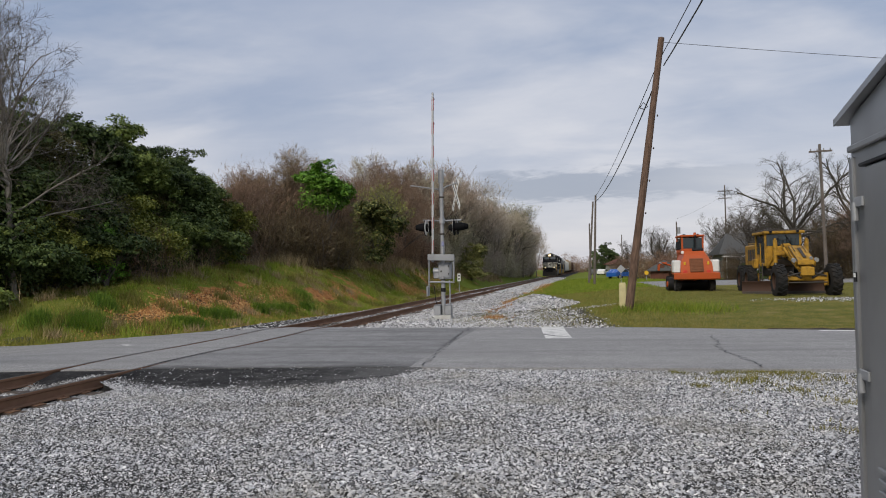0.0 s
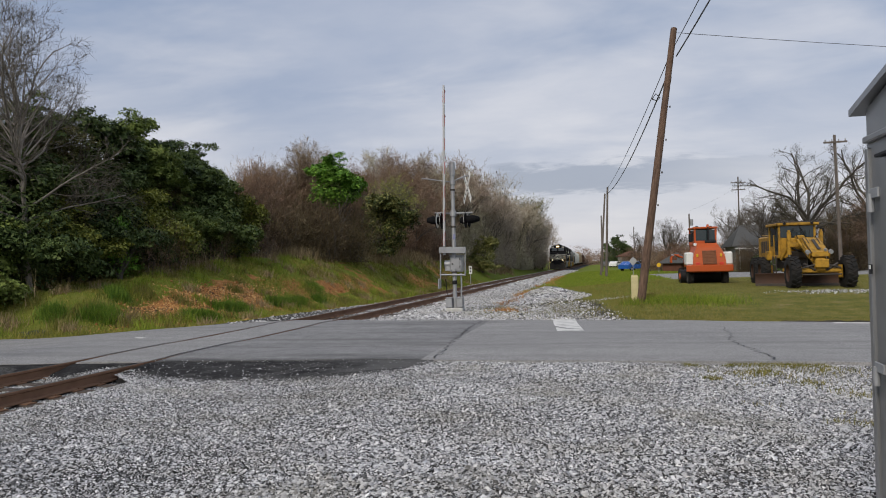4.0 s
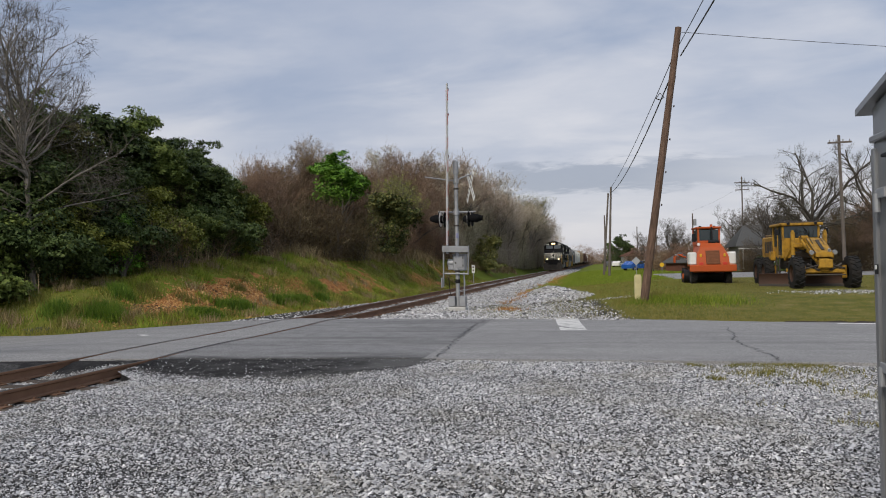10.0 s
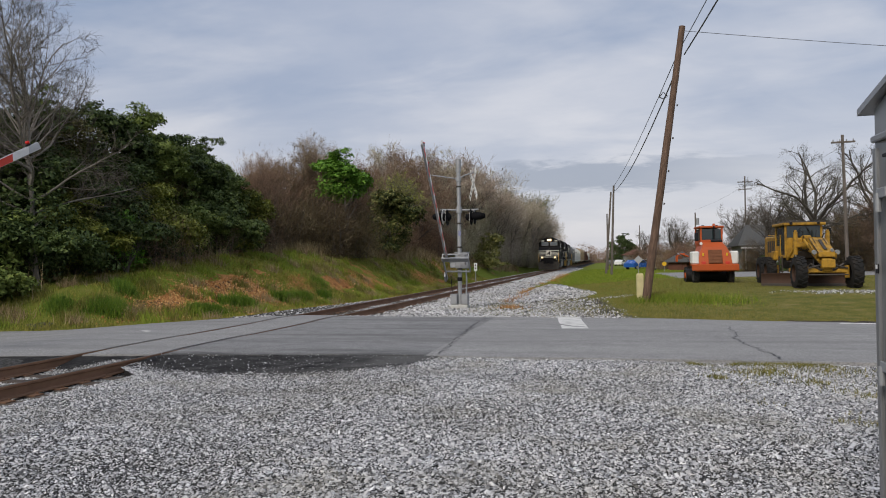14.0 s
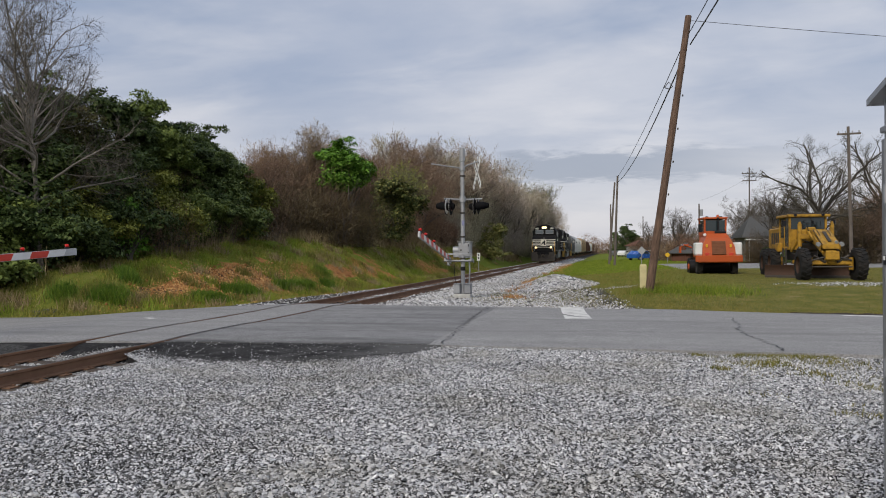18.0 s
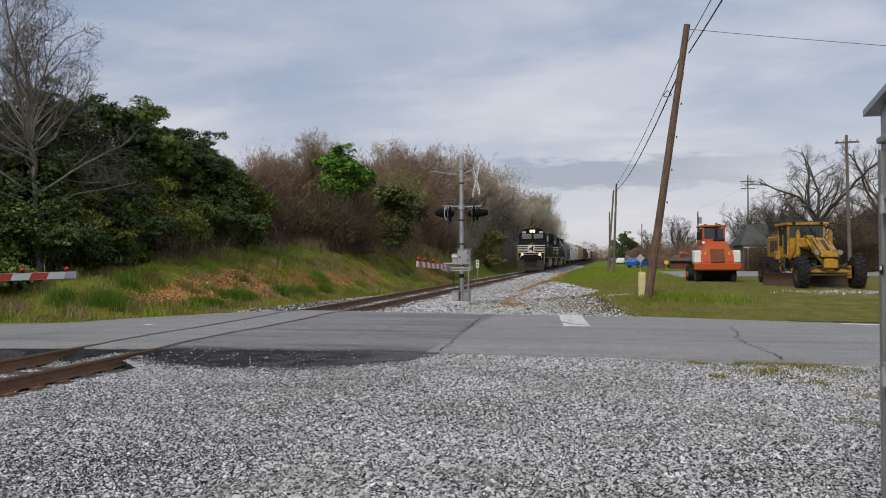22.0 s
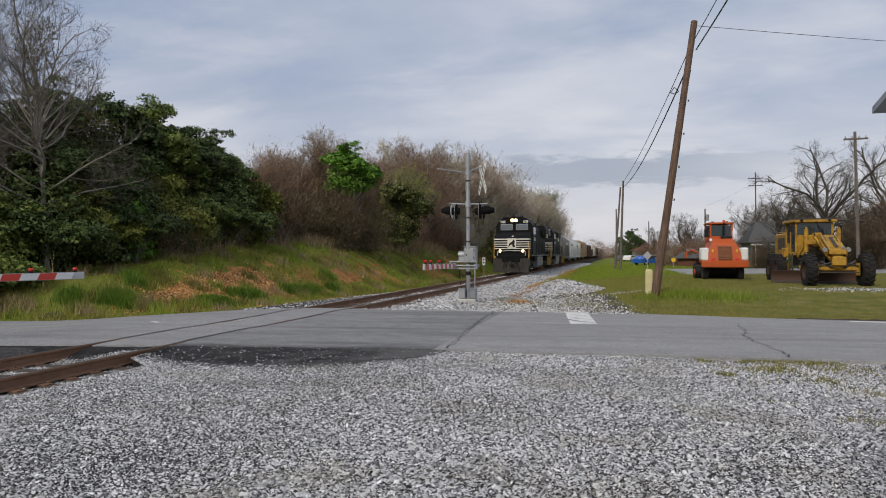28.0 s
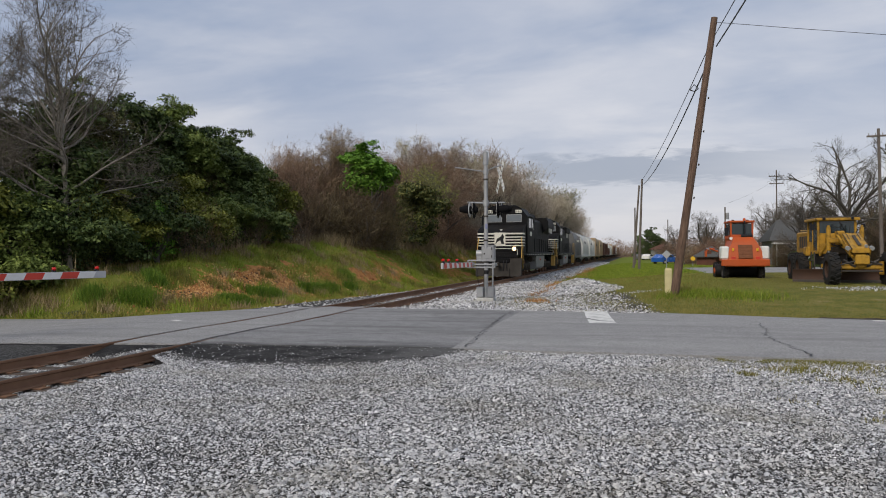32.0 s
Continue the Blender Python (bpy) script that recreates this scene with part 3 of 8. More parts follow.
def land(x, y):
    """Height of the ground."""
    x, y = np.asarray(x, float), np.asarray(y, float)
    z = np.full(np.broadcast(x, y).shape, -0.06) + road_z(x)
    d = x - TRACK_X
    # right of the track, beyond the road
    beyond = step(21.0, 29.0, y)
    rise = step(-3.5, 3.0, x - 0.035 * (y - 25))
    z = z + beyond * rise * (0.42 - 0.36 * step(50, 95, y))
    z = z + beyond * step(14, 40, x) * 0.5
    # ballast bed
    bed = step(2.9, 1.5, np.abs(d)) * step(21.5, 23.0, y) + step(1.75, 1.35, np.abs(d)) * step(12.0, 10.5, y)
    z = z - 0.16 * bed
    z = z - 0.28 * step(24, 40, y) * step(1.6, 3.0, np.abs(d)) * step(7, 4.5, np.abs(d))
    # heap of stone
    z = z + 0.58 * np.exp(-((x + 2.4) / 1.35) ** 2 - ((y - 31.5) / 2.0) ** 2)
    # bank under the wood
    up = step(0.0, 5.6, toe(y) - x)
    side = step(-0.3, 3.7, y - far_edge(x))
    z = z + up * side * bank_height(y) + side * np.clip(toe(y) - 6 - x, 0, 60) * 0.04
    z = z - 0.15 * side * np.exp(-((x - toe(y) - 0.6) / 0.8) ** 2)
    # broken ground on the bank
    z = z + side * up * (0.22 * rough_noise(x, y, 0.55, 1) + 0.10 * rough_noise(x, y, 1.7, 2))
    z = z + 0.02 * rough_noise(x, y, 0.8, 3)
    # under the road
    on_road = (y < far_edge(x) - 0.02) & (y > near_edge(x) + 0.12)
    z = np.where(on_road, np.minimum(z, road_z(x) - 0.06), z)
    return z


def axis_steps(stops):
    out = [stops[0][0]]
    for (a, _), (b, s) in zip(stops, stops[1:]):
        n = max(1, round((b - a) / s))
        out += [a + (b - a) * (i + 1) / n for i in range(n)]
    return np.array(out)


def make_land():
    xs = axis_steps([(-1500, 0), (-300, 150), (-60, 20), (-30, 2.5), (-10, 0.4), (6, 0.3), (16, 0.6), (50, 2.5), (300, 25), (1500, 150)])
    ys = axis_steps([(-1500, 0), (-200, 160), (-20, 20), (2, 2.0), (34, 0.3), (60, 0.7), (120, 2.0), (300, 10), (2500, 150)])
    X, Y = np.meshgrid(xs, ys)
    Z = land(X, Y)
    verts = np.stack([X.ravel(), Y.ravel(), Z.ravel()], 1)
    nx, ny = len(xs), len(ys)
    i = (np.arange(ny - 1)[:, None] * nx + np.arange(nx - 1)[None]).ravel()
    faces = np.stack([i, i + 1, i + 1 + nx, i + nx], 1)
    me = big_mesh("ground", verts, faces, M["ground"], True)
    x, y = X.ravel(), Y.ravel()
    d = np.abs(x - TRACK_X)
    n1 = rough_noise(x, y, 0.5, 5)
    # stone yard in front of the road, ballast along the track, mouth of the verge
    gravel = step(13.2, 12.4, y) * step(-14, -11, x)
    shoulder = np.interp(y, [20, 24, 28, 31, 36, 44, 80, 200], [9.7, 9.0, 8.5, 7.6, 5.2, 4.1, 3.4, 3.0])
    right = step(0.5, -0.5, (x - TRACK_X) - shoulder) * step(-3.6, -2.9, x - TRACK_X) * step(20, 21, y)
    gravel = np.maximum(gravel, right)
    gravel = np.maximum(gravel, 0.55 * step(0.5, 0.0, np.abs(x - 8.6) / 4 + np.abs(y - 28.6) / 0.6 - 0.8))
    gravel = np.maximum(gravel, step(1.2, 0.6, np.hypot((x - 12) / 30, (y - 62) / 9)) * step(3, 6, x))
    clay = step(1.0, 0.5, np.hypot((x + 15.3 - 0.02 * (y - 27)) / 1.35, (y - 27.4) / 6.2)) * (1.0 + 0.3 * n1)
    for cx, cy, rx, ry in ((-14.8, 22.9, 0.9, 1.0), (-14.6, 39.5, 0.5, 3.0), (-15.0, 35, 1.2, 2.5), (-14.8, 43, 1.3, 3.0), (-14.4, 57, 1.4, 6.0), (-14.1, 22.4, 1.3, 1.5), (-13.7, 30.0, 1.0, 2.2), (-15.4, 70, 1.6, 7.0)):
        clay = np.maximum(clay, step(1.0, 0.4, np.hypot((x - cx) / rx, (y - cy) / ry)) * (0.7 + 0.3 * n1))
    clay = np.maximum(clay, 0.55 * step(0.7, 0.1, np.abs(x - toe(y) - 0.5)) * step(22, 25, y))
    clay = np.maximum(clay, (0.45 + 0.45 * rough_noise(x, y, 0.22, 6)) * step(0.9, 0.1, np.abs(x - TRACK_X - shoulder - 0.1 - 0.4 * n1)) * step(36, 44, y))
    torn = rough_noise(x, y, 0.6, 33) + 0.5 * rough_noise(x, y, 1.9, 34)
    clay = np.maximum(clay, 0.62 * step(-0.40, -0.60, torn) * step(0.2, 1.2, toe(y) - x) * step(18, 21, y) * step(-19, -17, x))
    gravel = np.maximum(gravel, 0.75 * step(1.0, 0.4, np.hypot((x + 17.1) / 0.8, (y - 19.6) / 0.6)))
    straw = 0.35 * step(-0.2, 0.6, rough_noise(x, y, 0.3, 8)) + 0.5 * step(-18.5, -20.5, x) * step(16, 20, y)
    straw = np.maximum(straw, 0.45 * step(0.35, 0.1, np.abs(y - near_edge(x) + 0.25)) * step(1.5, 2.5, x))
    lush = step(5.5, 1.5, x - 0.02 * (y - 25)) * step(23, 28, y) + 0.6 * step(-11, -12.5, x)
    col = np.stack([gravel, clay, straw, lush], 1).astype(np.float32)
    a = me.color_attributes.new("cover", "FLOAT_COLOR", "POINT")
    a.data.foreach_set("color", np.clip(col, 0, 1).ravel())
    return tagged(new("ground", me), "green verge, red clay bank and grey crushed stone", "ground", kind="structure")


make_land()


def strip(name, lo, hi, x0, x1, mat, label, z=0.0, dx=0.4, rows=10, jag=0.05, category="road", dip=0.0):
    """A road slab between two edges lo(x) and hi(x), with thickness and ragged edges."""
    xs = np.linspace(x0, x1, int((x1 - x0) / dx) + 2)
    g = Geo()
    n = rows + 1
    top = []
    for k, x in enumerate(xs):
        a, b = float(lo(x)), float(hi(x))
        a += jag * float(rough_noise(x, 0, 1.6, 11)) + 0.5 * jag * float(rough_noise(x, 0, 5.0, 12))
        b += jag * float(rough_noise(x, 9, 1.6, 13)) + 0.5 * jag * float(rough_noise(x, 9, 5.0, 14))
        for j in range(n):
            y = a + (b - a) * j / rows
            top.append((x, y, float(road_z(x)) + z + 0.012 * float(rough_noise(x, y, 0.5, 4)) - (0.02 if j in (0, rows) else 0) - dip * (1 - j / rows)))
    m = len(top)
    bot = [(x, y, zz - 0.14) for x, y, zz in top]
    fs = []
    for k in range(len(xs) - 1):
        for j in range(rows):
            i = k * n + j
            fs.append((i, i + n, i + n + 1, i + 1))
        i = k * n
        fs.append((i, m + i, m + i + n, i + n))
        i = k * n + rows
        fs.append((i, i + n, m + i + n, m + i))
    for i in (0, (len(xs) - 1) * n):
        for j in range(rows):
            fs.append((i + j, i + j + 1, m + i + j + 1, m + i + j))
    g.add(top + bot, fs)
    ob = part(name, g, mat)
    return tagged(ob, label, category, kind="structure")


GAP = 0.07
inner, outer = TRACK_X - HALF, TRACK_X + HALF
road_label = "worn grey asphalt road with cracks, crossing the rails"
strip("road", near_edge, far_edge, -60, inner - GAP, M["asphalt"], road_label, 0.0, 0.5)
strip("road", near_edge, far_edge, inner + GAP, outer - GAP, M["asphalt"], "asphalt panel between the rails of the crossing", 0.0, 0.2)
strip("road", near_edge, far_edge, outer + GAP, -3.12, M["patch"], "darker patched asphalt beside the rails", 0.0, 0.25)
strip("road", near_edge, far_edge, -3.115, 60, M["asphalt"], road_label, 0.004, 0.4)


def apron_lo(x):
    return np.interp(x, [-7.95, -7.2, -6.0, -4.8, -3.9, -3.2, -2.85], [11.0, 10.3, 9.95, 10.15, 10.5, 11.25, 12.45])


strip("road", apron_lo, lambda x: near_edge(x) - 0.03, -7.92, -2.9, M["dark_asphalt"], "dark crumbling asphalt fillet at the road edge", -0.006, 0.12, 8, 0.16, dip=0.075)

strip("road", lambda x: near_edge(x) - 0.75 - 0.25 * np.sin(4 * x), lambda x: near_edge(x) - 0.03, inner + GAP, outer - GAP, M["dark_asphalt"], "dark crumbling asphalt between the rails", -0.02, 0.1, 6, 0.12, dip=0.16)
strip("road", lambda x: near_edge(x) - 0.55, lambda x: near_edge(x) - 0.03, -14.5, inner - GAP, M["dark_asphalt"], "dark crumbling asphalt beside the far rail", -0.012, 0.2, 6, 0.16, dip=0.12)


# ---- rails ----
def rail_mesh(length):
    prof = [(-0.076, -0.18), (0.076, -0.18), (0.076, -0.165), (0.015, -0.145), (0.012, -0.05), (0.036, -0.036), (0.036, -0.006), (0.028, 0.0), (-0.028, 0.0), (-0.036, -0.006), (-0.036, -0.036), (-0.012, -0.05), (-0.015, -0.145), (-0.076, -0.165)]
    return Geo().prism(prof, 0, length, 1)


def track():
    bed = thing("railway_track", pose(TRACK_X, 0, 0), "rusty steel rails on weathered wooden ties in ballast", "railway track")
    tagged(bed, kind="structure")
    for s in (-1, 1):
        for k in range(14):
            r = part("rail", rail_mesh(29.98), M["rust"], bed, "rusty brown steel rail", pose(s * HALF, -10 + 30 * k, 0))
            if k < 6:
                part("rail_head", Geo().box((0, 15, 0.0005), (0.05, 29.9, 0.004), 0.001), M["railtop"], r, "worn shiny rail head")
    tie = Geo().box((0, 0, -0.285), (2.6, 0.22, 0.18), 0.012).mesh("tie", M["tie"])
    plate = Geo().box((0, 0, -0.187), (0.34, 0.18, 0.02), 0.004).box((0.10, 0.05, -0.17), (0.03, 0.03, 0.035), 0.004).box((-0.10, -0.05, -0.17), (0.03, 0.03, 0.035), 0.004).mesh("tie_plate", M["rust"])
    rng = random.Random(4)
    y = 2.0
    while y < 130:
        if not 11.9 < y < 21.5:
            o = part("tie", tie, None, bed, "", pose(rng.uniform(-0.05, 0.05), y, rng.uniform(-0.012, 0.012) - 0.0, 0, 0, rng.uniform(-1.5, 1.5)))
            if y < 60:
                for s in (-1, 1):
                    part("tie_plate", plate, None, o, "", pose(s * HALF, 0, 0))
        y += 0.53
    return bed


track()

# ---- road marks ----
def road_top(x, y):
    return float(road_z(x)) + 0.012 * float(rough_noise(x, y, 0.5, 4))


def ribbon(name, pts, width, mat, label, lift=0.006, wob=0.0, seed=0, category="road crack"):
    """A thin strip that lies on the road along a line."""
    rng = random.Random(seed)
    g = Geo()
    line = []
    for (x0, y0), (x1, y1) in zip(pts, pts[1:]):
        n = max(2, int(math.hypot(x1 - x0, y1 - y0) / 0.12))
        line += [(x0 + (x1 - x0) * k / n, y0 + (y1 - y0) * k / n) for k in range(n)]
    line.append(pts[-1])
    vs = []
    for i, (x, y) in enumerate(line):
        a, b = line[max(i - 1, 0)], line[min(i + 1, len(line) - 1)]
        d = Vector((b[0] - a[0], b[1] - a[1])).normalized()
        o = rng.gauss(0, wob) if 0 < i < len(line) - 1 else 0
        w = width * rng.uniform(0.5, 1.2) / 2 if wob else width / 2
        for s in (-1, 1):
            px, py = x - d.y * (o + s * w), y + d.x * (o + s * w)
            vs.append((px, py, road_top(px, py) + lift))
    fs = [(2 * i + 1, 2 * i, 2 * i + 2, 2 * i + 3) for i in range(len(line) - 1)]
    g.add(vs, fs)
    return tagged(part(name, g, mat), label, category, kind="structure")


ribbon("road_marking", [(-1.1, 21.0), (-0.98, 19.6), (-0.76, 17.5)], 0.62, M["white_line"], "worn white stop bar painted on the road", category="road marking")
ribbon("road_crack", [(-1.25, 18.7), (-0.9, 18.15), (-0.55, 17.9)], 0.16, M["asphalt"], "bare asphalt patch worn through the stop bar", 0.010, 0.03, 5)
ribbon("road_marking", [(5.4, 19.45), (7.2, 19.15), (12, 18.4)], 0.30, M["white_line"], "worn white edge line painted on the road", category="road marking")
ribbon("road_crack", [(-3.4, 20.9), (-3.3, 18.4), (-3.05, 15.0), (-2.9, 12.6)], 0.035, M["black"], "jagged open crack across the asphalt", 0.006, 0.05, 1)
ribbon("road_crack", [(-3.35, 20.0), (-2.9, 19.8), (-2.2, 20.0)], 0.025, M["black"], "jagged side crack in the asphalt", 0.006, 0.06, 6)
ribbon("road_crack", [(2.72, 18.2), (2.6, 16.6), (2.42, 15.5), (2.5, 14.2), (2.62, 12.5)], 0.028, M["black"], "jagged open crack across the asphalt", 0.006, 0.04, 2)
ribbon("road_crack", [(-3.0, 13.6), (-1.2, 14.6), (1.5, 15.0), (6.0, 14.7)], 0.012, M["black"], "hairline crack along the lane", 0.006, 0.03, 3)
ribbon("road_crack", [(-2.9, 16.6), (0.5, 16.5), (4.0, 16.2), (9.0, 15.6)], 0.014, M["black"], "hairline crack along the lane", 0.006, 0.03, 4)
ribbon("road_marking", [(-11.2, 16.2), (-10.9, 16.0)], 0.16, M["white_line"], "scrap of old white paint on the asphalt", category="road marking")


def side_road():
    g, n, m = Geo(), 40, 12
    vs = []
    for i in range(n + 1):
        x = 3.6 + 50 * i / n
        for j in range(m + 1):
            y = 47 + 0.30 * (x - 4) + 0.6 * float(rough_noise(x, 0, 0.7, 61)) + (30 + 0.25 * (x - 4)) * j / m
            vs.append((x, y, float(land(x, y)) + (0.05 if 0 < j < m and i > 0 else -0.05)))
    g.add(vs, [(i * (m + 1) + j, (i + 1) * (m + 1) + j, (i + 1) * (m + 1) + j + 1, i * (m + 1) + j + 1) for i in range(n) for j in range(m)])
    tagged(part("road", g, M["asphalt"]), "pale side road behind the parked machines", "road", kind="structure")


side_road()


# ---- level crossing signal ----
def stripe_board(arm, s0, s1, x):
    """Red and white bands along the gate arm, which points to local -y."""
    n = int((s1 - s0) / 0.41)
    for k in range(n):
        a = s0 + 0.41 * k
        g = Geo()
        sl = 0.07
        lo, hi = -0.072, 0.072
        p = [(-a, lo), (-a - 0.41, lo), (-a - 0.41 - sl, hi), (-a - sl, hi)]
        g.prism(p, x - 0.032, x - 0.028, 0).prism(p, x + 0.028, x + 0.032, 0)
        part("stripe", g, M["white" if k % 2 else "red"], arm, "white reflective band" if k % 2 else "red reflective band")


def gate_arm(parent, at_, length, lamps):
    arm = part("gate_arm", Geo().box((-0.04, -0.85, 0.14), (0.94, 0.05, 0.05), 0.01).box((-0.04, -0.87, -0.09), (0.94, 0.22, 0.05), 0.01).box((-0.49, -0.85, 0.025), (0.04, 0.05, 0.24), 0.01).box((0.41, -0.85, 0.025), (0.04, 0.05, 0.24), 0.01).box((-0.47, -0.20, 0), (0.04, 1.35, 0.12), 0.01).box((0.40, -0.45, 0), (0.04, 0.85, 0.12), 0.01), M["galv"], parent, "grey steel gate arm frame with counterweights", at_)
    part("pivot", Geo().cyl((-0.50, 0, 0), (0.42, 0, 0), 0.03, n=10), M["galv"], arm)
    for x in (-0.52,):
        part("counterweight", Geo().box((x, 0.32, -0.02), (0.06, 0.34, 0.22), 0.015), M["galv"], arm)
    part("arm_tube", Geo().cyl((-0.34, -0.7, 0), (-0.34, -1.3, 0), 0.05, 0.045, 8), M["galv"], arm)
    part("arm_board", Geo().box((-0.34, -(1.0 + length) / 2, 0), (0.056, length - 1.0, 0.158), 0.004), M["sign"], arm, "grey aluminium arm board")
    stripe_board(arm, 1.05, length - 0.1, -0.34)
    for s in lamps:
        lamp_ = part("arm_lamp", Geo().lathe([(0.0, -0.045), (0.028, -0.04), (0.038, -0.022), (0.038, 0.022), (0.028, 0.04), (0.0, 0.045)], (-0.34, -s, 0.15), (1, 0.9, 0), 14), M["lens"], arm, "round red gate lamp")
        part("lamp_bracket", Geo().box((-0.33, -s, 0.08), (0.06, 0.10, 0.09), 0.01), M["black"], lamp_)
    return arm


def signal_head(name, x, y, z, d, parent, hood=0.42):
    """A flasher that faces along x in the sense of d."""
    head = part(name, Geo().lathe([(0.0, 0.0), (0.28, 0.0), (0.285, 0.012), (0.28, 0.024), (0.12, 0.03), (0.0, 0.03)], (x, y, z), (d, 0, 0), 24), M["visor"], parent, "round black crossing light backboard")
    part("housing", Geo().lathe([(0.0, -0.20), (0.09, -0.18), (0.13, -0.10), (0.14, -0.012)], (x, y, z), (d, 0, 0), 16), M["visor"], head)
    part("back_plate", Geo().lathe([(0.0, -0.012), (0.265, -0.012), (0.27, -0.006), (0.265, -0.002)], (x, y, z), (d, 0, 0), 24), M["white"], head, "pale grey back of the backboard")
    part("visor", Geo().lathe([(0.15, 0.03), (0.14, hood * 0.5), (0.085, hood), (0.075, hood), (0.12, hood * 0.5), (0.135, 0.03)], (x, y, z + 0.02), (d, 0, 0), 16), M["visor"], head)
    part("red_lens", Geo().lathe([(0.0, 0.06), (0.10, 0.05), (0.15, 0.035)], (x, y, z), (d, 0, 0), 16), M["darklens"], head, "unlit dark red lens")


def crossing_signal(m, label, arm_yaw, length, lamps):
    t = thing("crossing_signal", m, label, "crossing signal", "signals of the crossing")
    part("foundation", Geo().box((0, 0, -0.02), (0.62, 0.5, 0.20), 0.03), M["siding"], t, "concrete base")
    part("mast", Geo().cyl((0, 0, 0.05), (0, 0, 4.9), 0.075, 0.07, 14).cyl((0, 0, 4.75), (0, 0, 5.2), 0.10, 0.10, 14).cyl((0, 0, 5.2), (0, 0, 5.23), 0.085, 0.03, 14), M["galv"], t, "grey metal mast")
    for x in (-0.19, 0.19):
        part("junction_box", Geo().box((x, -0.05, 0.26), (0.23, 0.28, 0.34), 0.02).box((x, -0.05, 0.44), (0.25, 0.30, 0.02), 0.005), M["galv"], t)
    part("mast_collar", Geo().lathe([(0.085, 0.0), (0.09, 0.02), (0.09, 0.12), (0.085, 0.14)], (0, 0, 0.9), (0, 0, 1), 14), M["black"], t)
    house = part("mechanism_box", Geo().box((0.06, 0.16, 1.62), (0.44, 0.38, 0.56), 0.03).box((0.06, 0.16, 1.91), (0.48, 0.42, 0.03), 0.01).box((0.06, -0.04, 1.62), (0.36, 0.03, 0.44), 0.02), M["galv"], t, "grey gate mechanism housing")
    part("box_door", Geo().box((0.07, -0.062, 1.62), (0.26, 0.02, 0.34), 0.01), M["alu"], house, "grey hinged inspection door")
    for zz in (1.52, 1.80):
        part("hinge", Geo().cyl((0.21, -0.07, zz - 0.04), (0.21, -0.07, zz + 0.04), 0.014, n=8), M["darksteel"], house)
    part("padlock", Geo().box((-0.05, -0.08, 1.62), (0.045, 0.03, 0.06), 0.008), M["darksteel"], house)
    motor = part("motor_case", Geo().cyl((-0.36, 0.12, 1.62), (-0.15, 0.12, 1.62), 0.13, n=18).box((-0.25, 0.14, 1.47), (0.20, 0.26, 0.20), 0.02), M["galv"], t, "round grey gate motor case")
    for k in range(6):
        a = math.pi * k / 3
        part("bolt", Geo().cyl((-0.375, 0.12 + 0.095 * math.cos(a), 1.62 + 0.095 * math.sin(a)), (-0.355, 0.12 + 0.095 * math.cos(a), 1.62 + 0.095 * math.sin(a)), 0.018, n=6), M["darksteel"], motor)
    for zz in (1.30, 2.06, 2.9, 4.2):
        part("mast_clamp", Geo().lathe([(0.08, 0.0), (0.092, 0.01), (0.092, 0.05), (0.08, 0.06)], (0, 0, zz), (0, 0, 1), 14), M["darksteel"], t)
    part("conduit", Geo().path([(0.22, 0.02, 0.42), (0.24, 0.02, 0.9), (0.22, 0.04, 1.3)], 0.028, 8), M["galv"], house)
    part("cable", Geo().path([(-0.30, -0.1, 1.1), (-0.26, -0.12, 0.6), (-0.20, -0.1, 0.42)], 0.014, 6), M["black"], house)
    bar = part("light_bar", Geo().path([(-0.62, -0.2, 3.42), (0, 0, 3.40), (0.66, 0.2, 3.42)], 0.03, 8).cyl((0, 0, 3.3), (0, 0, 3.5), 0.11, n=14), M["galv"], t)
    signal_head("flasher", -0.54, -0.18, 3.16, -1, t, 0.36)
    signal_head("flasher", -0.40, -0.14, 3.14, 1, t, 0.14)
    signal_head("flasher", 0.40, 0.14, 3.16, 1, t, 0.36)
    signal_head("flasher", 0.50, 0.30, 3.18, 1, t, 0.38)
    for x, y in ((-0.5, -0.16), (0.52, 0.16)):
        part("drop_tube", Geo().cyl((x, y, 3.42), (x, y, 3.2), 0.025, n=8), M["galv"], bar)
    part("crossbuck_arm", Geo().path([(-1.05, -0.3, 4.66), (-0.1, 0, 4.52), (0, 0, 4.50)], 0.022, 6).path([(0, 0, 4.50), (0.18, 0.05, 4.62), (0.56, 0.12, 4.74)], 0.025, 6).cyl((0, 0, 4.42), (0, 0, 4.56), 0.10, n=14), M["galv"], t)
    xb = part("crossbuck", Geo().box((0.02, 0, 0), (0.02, 0.10, 0.10), 0.005), M["galv"], t, "white crossbuck boards seen nearly edge-on", pose(0.50, 0.12, 4.30, 0, 0, 24))
    for a in (45, -45):
        b = part("board", Geo().box((0, 0, 0), (0.012, 1.36, 0.22), 0.004), M["white"], xb, "white sign board", pose(0.012 if a > 0 else -0.012, 0, 0, a, 0, 0))
        for k in range(6):
            part("letter_bar", Geo().box((0, -0.5 + 0.2 * k, 0), (0.018, 0.06, 0.12), 0.002), M["black"], b)
    part("number_plate", Geo().box((0.03, -0.082, 2.58), (0.09, 0.01, 0.17), 0.003), M["notice"], t, "small blue notice plate")
    arm = gate_arm(t, pose(0, -0.12, 1.24, -85, 0, arm_yaw), length, lamps)
    return t, arm


